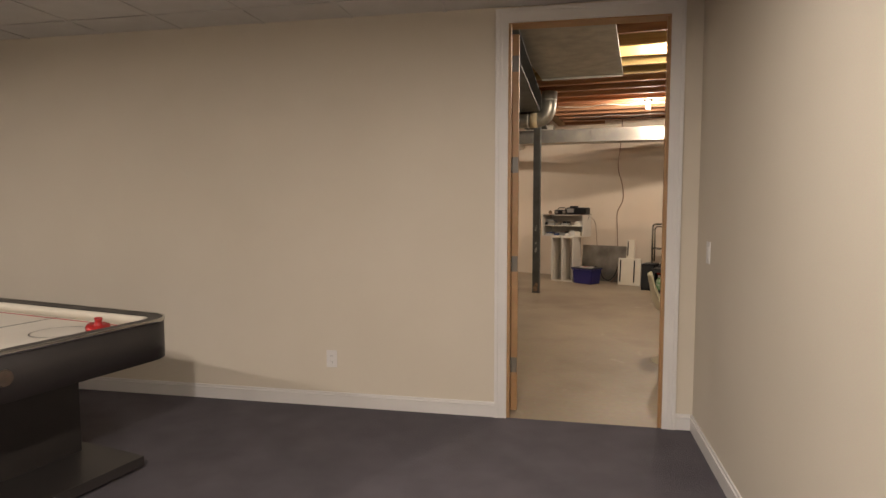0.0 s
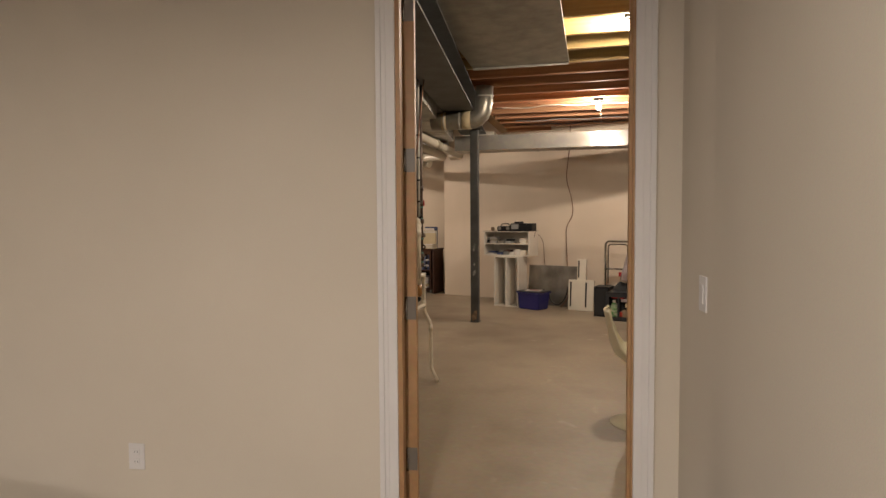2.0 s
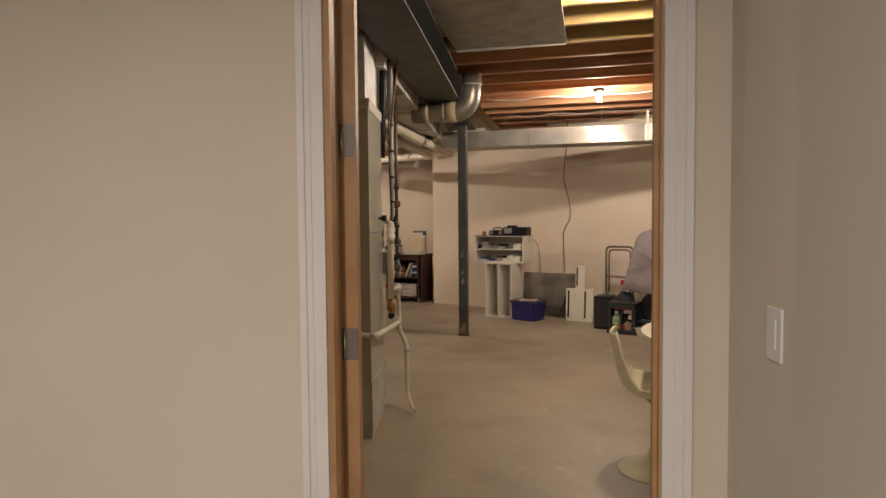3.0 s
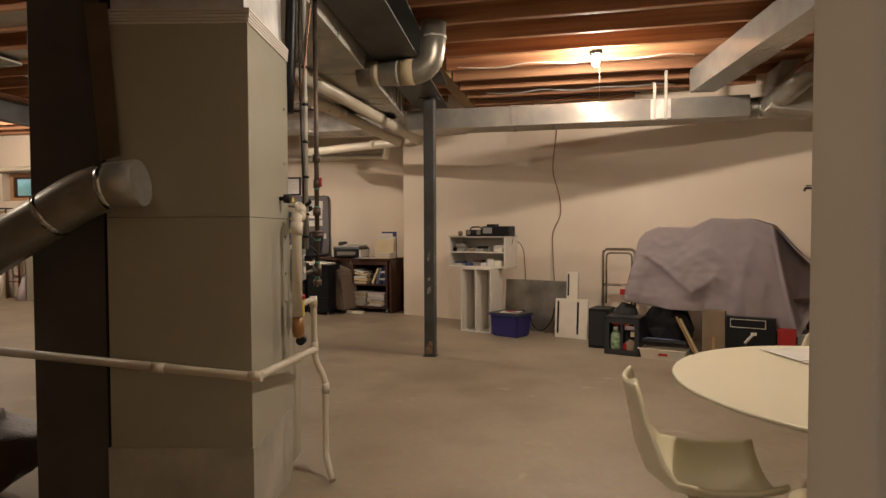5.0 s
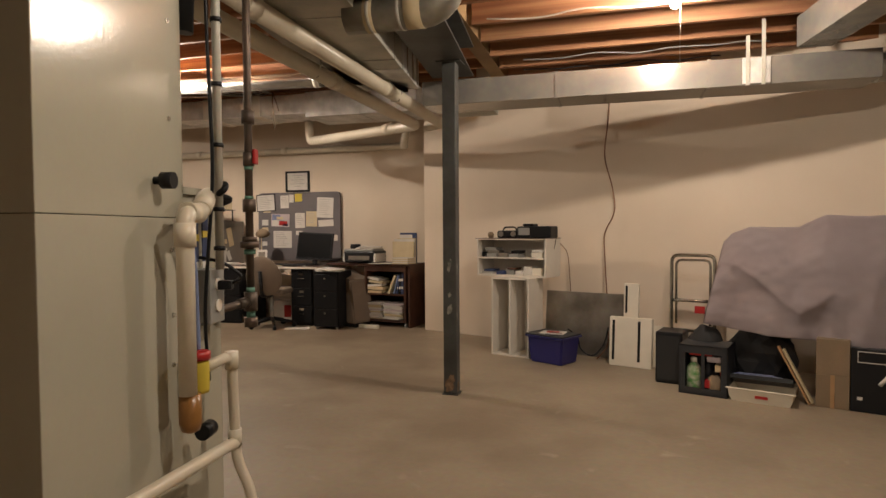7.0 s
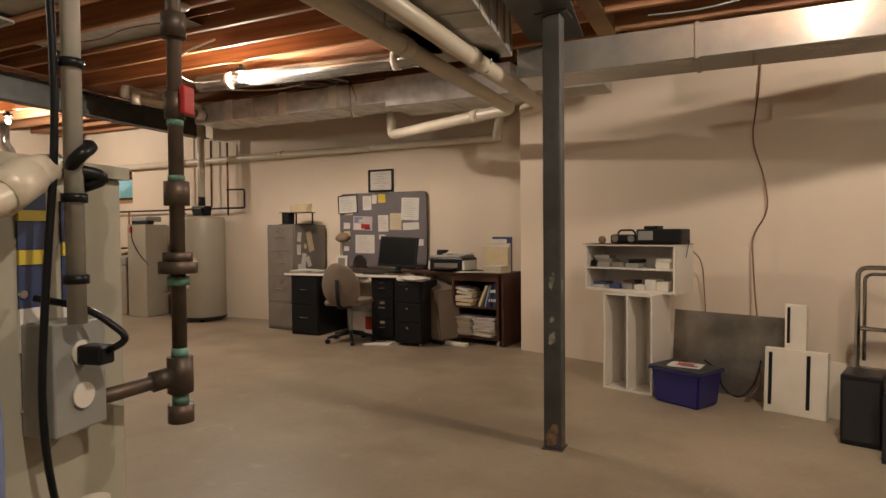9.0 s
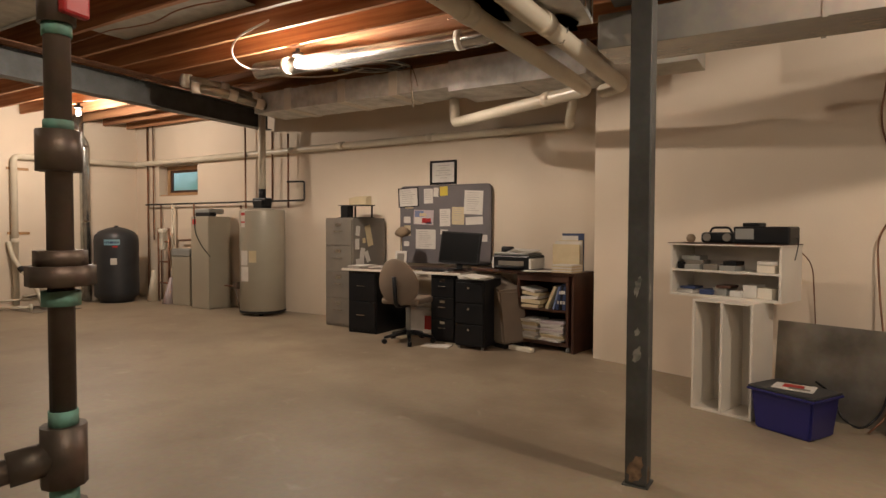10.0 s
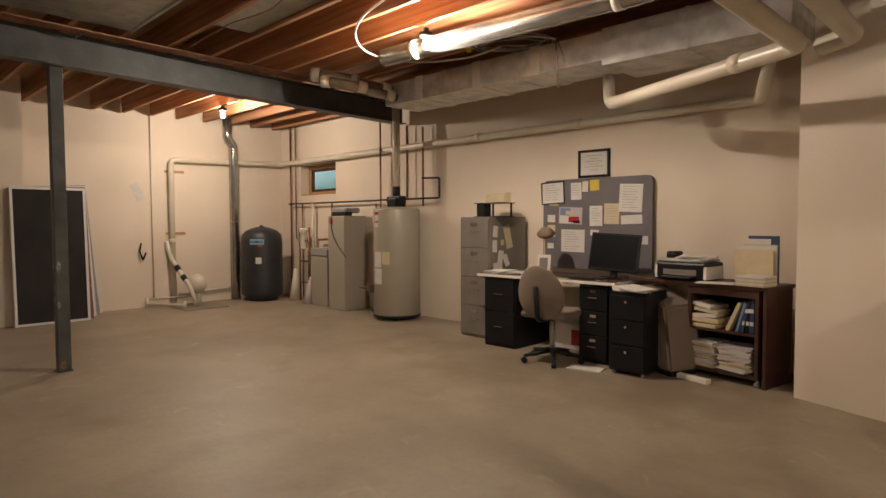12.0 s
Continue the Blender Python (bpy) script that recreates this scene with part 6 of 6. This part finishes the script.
part("supply_pipe", bm, COPPER, h)

t = thing("water_softener", pose(-8.70, 13.15, 0), "tall narrow beige-grey water softener cabinet", "water softener")
bm = bmesh.new()
box(bm, -0.20, 0.20, -0.20, 0.20, 0.0, 1.38, bevel=0.012)
part("cabinet", bm, HEATER, t)
block("control_head", (-0.20, 0.14, -0.14, 0.14, 1.42, 1.50), GREYP, t, bevel=0.02)
block("control_panel", (-0.14, 0.20, -0.17, -0.05, 1.38, 1.44), BLACK, t, bevel=0.01)
block("red_tag", (-0.16, -0.08, -0.2025, -0.2, 1.26, 1.34), RED, t)
bm = bmesh.new()
tube(bm, bend([(-0.10, -0.21, 1.38), (-0.09, -0.215, 1.15), (0.06, -0.22, 0.95), (0.18, -0.215, 0.85), (0.215, -0.18, 0.78)], 0.1), 0.006, 8)
part("drain_hose", bm, BLACK, t)
t = thing("brine_tank", pose(-9.26, 13.22, 0), "low beige-grey salt tank with a lid", "salt tank")
bm = bmesh.new()
box(bm, -0.24, 0.20, -0.18, 0.18, 0.0, 0.76, bevel=0.012)
part("tank", bm, HEATER, t)
bm = bmesh.new()
box(bm, -0.25, 0.21, -0.19, 0.19, 0.765, 0.88, bevel=0.015)
part("lid", bm, GREYP, t)
CYAN = material("pale_blue_print", (0.20, 0.38, 0.45), 0.5, mix=0.1, bump=0.02)
t = thing("pressure_tank", pose(-10.60, 12.80, 0, 0, 0, 0), "dark grey domed pressure tank with a blue label", "pressure tank")
bm = bmesh.new()
lathe(bm, [(0.25, 0.0), (0.26, 0.05), (0.325, 0.10), (0.33, 0.16), (0.33, 0.99), (0.315, 1.08), (0.25, 1.15), (0.13, 1.20), (0.03, 1.22), (0.03, 1.24)], 48)
part("tank", bm, DARKTUB, t)
for a0, a1, z0, z1, mt in ((-62, -22, 0.93, 1.02, CYAN), (-46, -30, 0.62, 0.72, PAPER), (-40, -28, 0.895, 0.92, RED), (-60, -24, 0.955, 0.99, NAVY)):
    bm = bmesh.new()
    cols = [[bm.verts.new((0.333 * math.cos(radians(a0 + (a1 - a0) * k / 8)), 0.333 * math.sin(radians(a0 + (a1 - a0) * k / 8)), z)) for z in (z0, z1)] for k in range(9)]
    for a, b in zip(cols, cols[1:]):
        bm.faces.new((a[0], b[0], b[1], a[1]))
    part("label", bm, mt, t)
t = thing("filter_housing", pose(-10.02, 13.24, 0), "pipes and a clear water filter housing on the wall", "water filter")
bm = bmesh.new()
lathe(bm, [(0.05, 0.85), (0.055, 0.87), (0.055, 1.12), (0.07, 1.13), (0.07, 1.18), (0.03, 1.2)], 24)
part("housing", bm, FOAM, t)
bm = bmesh.new()
for z in (0.3, 0.65, 0.98):
    tube(bm, [(-0.12, 0, z), (0.16, 0, z)], 0.014, 8)
tube(bm, [(-0.12, 0, 0.0), (-0.12, 0, 1.2)], 0.016, 8)
tube(bm, [(0.16, 0, 0.1), (0.16, 0, 1.2)], 0.02, 8)
part("pipework", bm, COPPER, t)
bm = bmesh.new()
tube(bm, [(-0.16, -0.06, 0.52), (-0.16, -0.09, 0.0)], [0.03, 0.09], 14)
part("white_bottle", bm, PVC, t)
t = thing("salt_bag", pose(-9.62, 13.05, 0, 0, 0, 0), "small slumped white and red salt bag", "bag")
bm = bmesh.new()
tube(bm, [(0, 0, 0), (0.01, 0.02, 0.2), (0.03, 0.04, 0.42)], [0.09, 0.06, 0.02], 10)
part("bag", bm, LILAC, t)

t = thing("radon_fan", pose(-10.62, 11.60, 0), "white sump pump pipework with a round fan on the floor", "sump pump")
bm = bmesh.new()
tube(bm, bend([(-0.40, -0.18, 1.0), (-0.36, -0.14, 0.75), (0.02, 0.0, 0.30), (0.10, 0.05, 0.04)], 0.08), 0.032, 12)
part("pump_pipe", bm, PVC, t)
for a in (0.30, 0.62):
    p, q = Vector((-0.36, -0.14, 0.75)), Vector((0.02, 0.0, 0.30))
    d = q - p
    bm = bmesh.new()
    tube(bm, [p + d * a, p + d * (a + 0.14)], 0.042, 12)
    part("rubber_coupling", bm, GASKET, t)
bm = bmesh.new()
bmesh.ops.create_icosphere(bm, subdivisions=3, radius=1)
for v in bm.verts:
    v.co = Vector((-0.06 + v.co.x * 0.15, 0.14 + v.co.y * 0.14, 0.34 + v.co.z * 0.15))
for f in bm.faces:
    f.smooth = True
part("fan_body", bm, PVC, t)
bm = bmesh.new()
tube(bm, bend([(-0.36, -0.5, 0.05), (0.1, -0.12, 0.05)], 0.05), 0.018, 10)
tube(bm, [(-0.36, -0.5, 0.0), (-0.36, -0.5, 0.14)], 0.022, 10)
tube(bm, [(0.1, -0.12, 0.0), (0.1, -0.12, 0.10)], 0.024, 10)
tube(bm, [(-0.36, -0.46, 0.13), (-0.30, 0.2, 0.13)], 0.014, 10)
part("floor_pipe", bm, PVC, t)
bm = bmesh.new()
tube(bm, [(-0.06, 0.14, 0.0), (-0.06, 0.14, 0.25)], 0.06, 14)
part("fan_stem", bm, PVC, t)
block("sump_cover", (-0.28, 0.42, -0.22, 0.42, 0.0, 0.008), GREYM, t)
tube_thing("thin_conduit", [(-11.03, 11.22, 0.1), (-11.03, 11.22, 2.9)], 0.010, PVC, "painted thin conduit on the wall", "conduit")
t = thing("wall_paper_tag", pose(-11.045, 11.02, 1.75, 0, 0, 0), "white paper tag taped to the wall", "paper")
block("sheet", (0, 0.003, -0.06, 0.06, -0.13, 0.13), PAPER, t, pose(0, 0, 0, 24, 0, 0))
t = thing("cord_plug", pose(-11.04, 11.05, 0.86), "black plug and cord on a wall socket", "plug")
bm = bmesh.new()
tube(bm, bend([(0.02, 0, 0.12), (0.03, -0.03, 0.0), (0.02, 0.02, -0.14), (0.03, 0.06, -0.02)], 0.03), 0.012, 8)
part("plug_cord", bm, BLACK, t)
tube_thing("wall_pipe", [(-11.02, 11.6, 0.17), (-11.02, 12.45, 0.20)], 0.02, PVC, "low white pipe along the wall", "pipe")

# insect screens leaning on the left wall
for i in range(5):
    m = pose(-10.43 + 0.03 * i, 9.50 - 0.045 * i, 0.005, 1.2 * (4 - i), -3.0 + 0.0 * i, 0)
    sc_ = thing("insect_screen", m, "tall framed dark insect screen leaning against the wall", "window screen", "insect screens")
    bm = bmesh.new()
    for a in ((0.0, 0.03, 0, 1.74), (0.80, 0.83, 0, 1.74)):
        box(bm, 0, 0.018, a[0], a[1], a[2], a[3])
    box(bm, 0, 0.018, 0.03, 0.80, 0, 0.03)
    box(bm, 0, 0.018, 0.03, 0.80, 1.71, 1.74)
    part("frame", bm, (WHITEP, GREYP, TRIM, COPPER, TRIM)[i], sc_)
    block("mesh_panel", (0.007, 0.011, 0.03, 0.80, 0.03, 1.71), SCREENM, sc_)

# cables on the ceiling
t = thing("smoke_detector", pose(-4.35, 9.95, 2.9), "round white smoke detector under a joist", "smoke detector")
bm = bmesh.new()
lathe(bm, [(0.045, -0.035), (0.062, -0.022), (0.065, 0.0)], 24)
part("casing", bm, WHITEP, t)
for x0, x1, y in ((-6.6, -3.4, 8.39), (-6.7, -2.9, 9.20), (-6.3, -4.6, 10.02)):
    t = thing("joist_lining", HOUSE, "dull sheet metal lining nailed between two joists", "sheet metal", "metal linings between the joists")
    block("sheet", (x0, x1, y + 0.025, y + 0.38, 2.925, 2.929), WORN, t)
for k in range(3):
    y = 7.4 + 1.9 * k
    x = -7.02 - 0.075 * (y - 4.2) + 0.17
    tube_thing("pipe_strap", [(x - 0.10, y, 2.868), (x + 0.12, y + 0.01, 2.868)], 0.006, BRIGHT, "small metal strap holding the copper lines", "strap", group="copper line straps")
tube_thing("loose_cable", [(-4.70, 10.62, 2.89), (-5.2, 10.72, 2.87), (-5.55, 10.93, 2.83), (-5.78, 11.28, 2.80), (-5.65, 11.75, 2.79), (-5.2, 12.02, 2.81), (-4.85, 12.02, 2.84)], 0.009, WHITEP, "loose white cable looping under the joists", "cable", round_r=0.25)
t = thing("cable_coil", pose(-4.72, 12.0, 2.835, 0, 0, 25), "coil of grey cable tied under the joists", "cable coil")
for k in range(7):
    bm = bmesh.new()
    rr = 0.22 + 0.016 * k
    tube(bm, [(rr * 1.25 * math.cos(a), rr * 0.55 * math.sin(a), 0.012 * math.sin(3 * a + k) + 0.008 * (k % 3)) for a in [2 * math.pi * i / 28 for i in range(29)]], 0.005, 6)
    part("cable_loop", bm, (GREYP, BLACK, WHITEP, GREYP, BLACK, GREYP, WHITEP)[k], t)
block("yellow_tie", (-0.40, -0.36, -0.03, 0.03, -0.03, 0.05), YELLOW, t)
for i, (x0, x1, y, z) in enumerate(((-1.3, 0.7, 9.90, 2.655), (-1.2, 0.7, 10.95, 2.655), (-6.9, -4.0, 10.1, 2.885), (-1.25, 0.4, 11.3, 2.655), (-3.4, -2.2, 11.3, 2.87))):
    pts = [(x0 + (x1 - x0) * k / 10, y + 0.03 * math.sin(k * 1.3 + i), z - 0.012 * (k % 3)) for k in range(11)]
    tube_thing("ceiling_cable", pts, 0.006, (WHITEP, GREYP, COPPER, BLACK, COPPER)[i], "thin cable stapled along the joists", "cable", group="ceiling cables", round_r=0.1)
for i in range(4):
    tube_thing("ceiling_line", [(-6.93 + 0.045 * i, 5.0, 2.885), (-7.14 + 0.045 * i, 8.4, 2.885), (-7.40 + 0.045 * i, 12.6, 2.885)], 0.010, COPPER, "thin copper line beside the steel beam", "pipe", group="copper lines along the beam", round_r=0.1)
t = thing("duct_hanger", pose(-4.30, 12.08, 2.70), "clear plastic strap hanging from the duct", "strap")
bm = bmesh.new()
tube(bm, [(0, 0, 0.12), (0.005, -0.01, 0), (0.03, -0.01, -0.30)], 0.008, 8)
tube(bm, [(0, 0, 0.12), (0.05, 0, 0), (0.08, 0, -0.10)], 0.006, 8)
part("strap", bm, BRIGHT, t)
for x, y, z in ((-2.12, 10.3, 2.34), (-2.36, 9.4, 2.33)):
    t = thing("pipe_hanger", pose(x, y, z), "metal strap holding up the plastic pipe", "strap", "pipe hangers")
    bm = bmesh.new()
    tube(bm, [(-0.06, 0, 0.25), (-0.055, 0, -0.05), (-0.03, 0, -0.115), (0.03, 0, -0.115), (0.055, 0, -0.05), (0.06, 0, 0.25)], 0.005, 6)
    part("strap", bm, BRIGHT, t)

# ---- air hockey table in the carpeted room ----
SATIN = material("satin_black_laminate", (0.030, 0.026, 0.025), 0.42, tint=(0.024, 0.021, 0.020), scale=3, mix=0.2, bump=0.02)
ah = thing("air_hockey_table", DOORWALL @ pose(-1.60, -1.03, 0, 0, 0, 168), "black air hockey table with rounded corners and a white playfield", "game table")


def rounded(bm, x0, x1, y0, y1, r, z0, z1, seg=8):
    pts = []
    for cx, cy, a0 in ((x1 - r, y1 - r, 0), (x0 + r, y1 - r, 90), (x0 + r, y0 + r, 180), (x1 - r, y0 + r, 270)):
        for k in range(seg + 1):
            a = radians(a0 + 90 * k / seg)
            pts.append((cx + r * math.cos(a), cy + r * math.sin(a)))
    lo = [bm.verts.new((x, y, z0)) for x, y in pts]
    hi = [bm.verts.new((x, y, z1)) for x, y in pts]
    for i in range(len(pts)):
        j = (i + 1) % len(pts)
        bm.faces.new((lo[i], lo[j], hi[j], hi[i])).smooth = True
    return lo, hi


def ring(bm, outer, inner, z0, z1):
    a, b = rounded(bm, *outer, z0, z1)
    c, d = rounded(bm, *inner, z0, z1)
    n = len(a)
    for i in range(n):
        j = (i + 1) % n
        bm.faces.new((b[i], b[j], d[j], d[i]))
        bm.faces.new((a[i], a[j], c[j], c[i]))


L_, B_ = 2.1, 1.1
bm = bmesh.new()
ring(bm, (0, L_, 0, B_, 0.16), (0.07, L_ - 0.07, 0.07, B_ - 0.07, 0.10), 0.60, 0.80)
part("side_rail", bm, SATIN, ah)
bm = bmesh.new()
ring(bm, (-0.004, L_ + 0.004, -0.004, B_ + 0.004, 0.163), (0.004, L_ - 0.004, 0.004, B_ - 0.004, 0.156), 0.785, 0.803)
part("silver_edge", bm, BRIGHT, ah)
bm = bmesh.new()
ring(bm, (0.07, L_ - 0.07, 0.07, B_ - 0.07, 0.10), (0.085, L_ - 0.085, 0.085, B_ - 0.085, 0.09), 0.745, 0.795)
part("inner_rail", bm, FOAM, ah)
block("playfield", (0.075, L_ - 0.075, 0.075, B_ - 0.075, 0.725, 0.745), WHITEP, ah)
bm = bmesh.new()
box(bm, 0.11, 0.12, 0.09, B_ - 0.09, 0.745, 0.7465)
box(bm, 0.09, L_ - 0.09, 0.11, 0.12, 0.745, 0.7466)
box(bm, 0.09, L_ - 0.09, B_ - 0.12, B_ - 0.11, 0.745, 0.7467)
part("red_line", bm, RED, ah)
bm = bmesh.new()
for cx, cy, rr in ((0.42, 0.34, 0.13), (L_ / 2, B_ / 2, 0.18)):
    for k in range(32):
        a = 2 * math.pi * k / 32
        b = 2 * math.pi * (k + 1) / 32
        bm.faces.new([bm.verts.new((cx + r2 * math.cos(q), cy + r2 * math.sin(q), 0.7466)) for r2, q in ((rr, a), (rr, b), (rr - 0.006, b), (rr - 0.006, a))])
box(bm, 0.8, 0.806, 0.09, B_ - 0.09, 0.745, 0.7465)
part("black_marking", bm, SATIN, ah)
block("belly_panel", (0.06, L_ - 0.06, 0.06, B_ - 0.06, 0.60, 0.72), SATIN, ah)
for x in (0.50, 1.45):
    bm = bmesh.new()
    vs = box(bm, x, x + 0.24, 0.20, B_ - 0.20, 0.05, 0.60)
    part("leg_panel", bm, SATIN, ah)
    block("foot_rail", (x - 0.36, x + 0.34, 0.12, B_ - 0.12, 0.03, 0.08), SATIN, ah)
    for y in (0.15, B_ - 0.2):
        bm = bmesh.new()
        lathe(bm, [(0.04, 0.006), (0.04, 0.02), (0.015, 0.03)], 16, Matrix.Translation((x + 0.05, y, 0)))
        part("levelling_foot", bm, BRIGHT, ah)
bm = bmesh.new()
tube(bm, [(-0.001, 0.85, 0.70), (-0.012, 0.85, 0.70)], [0.035, 0.03], 20)
part("puck_slot", bm, BRASS, ah)
mal = thing("pusher", DOORWALL @ pose(-1.885, -1.25, 0.757, 9, 5, 30), "red plastic air hockey pusher on the playfield", "game piece")
bm = bmesh.new()
lathe(bm, [(0.052, 0), (0.056, 0.012), (0.052, 0.026), (0.030, 0.024), (0.018, 0.03), (0.016, 0.055), (0.019, 0.062)], 24)
part("pusher", bm, RED, mal)
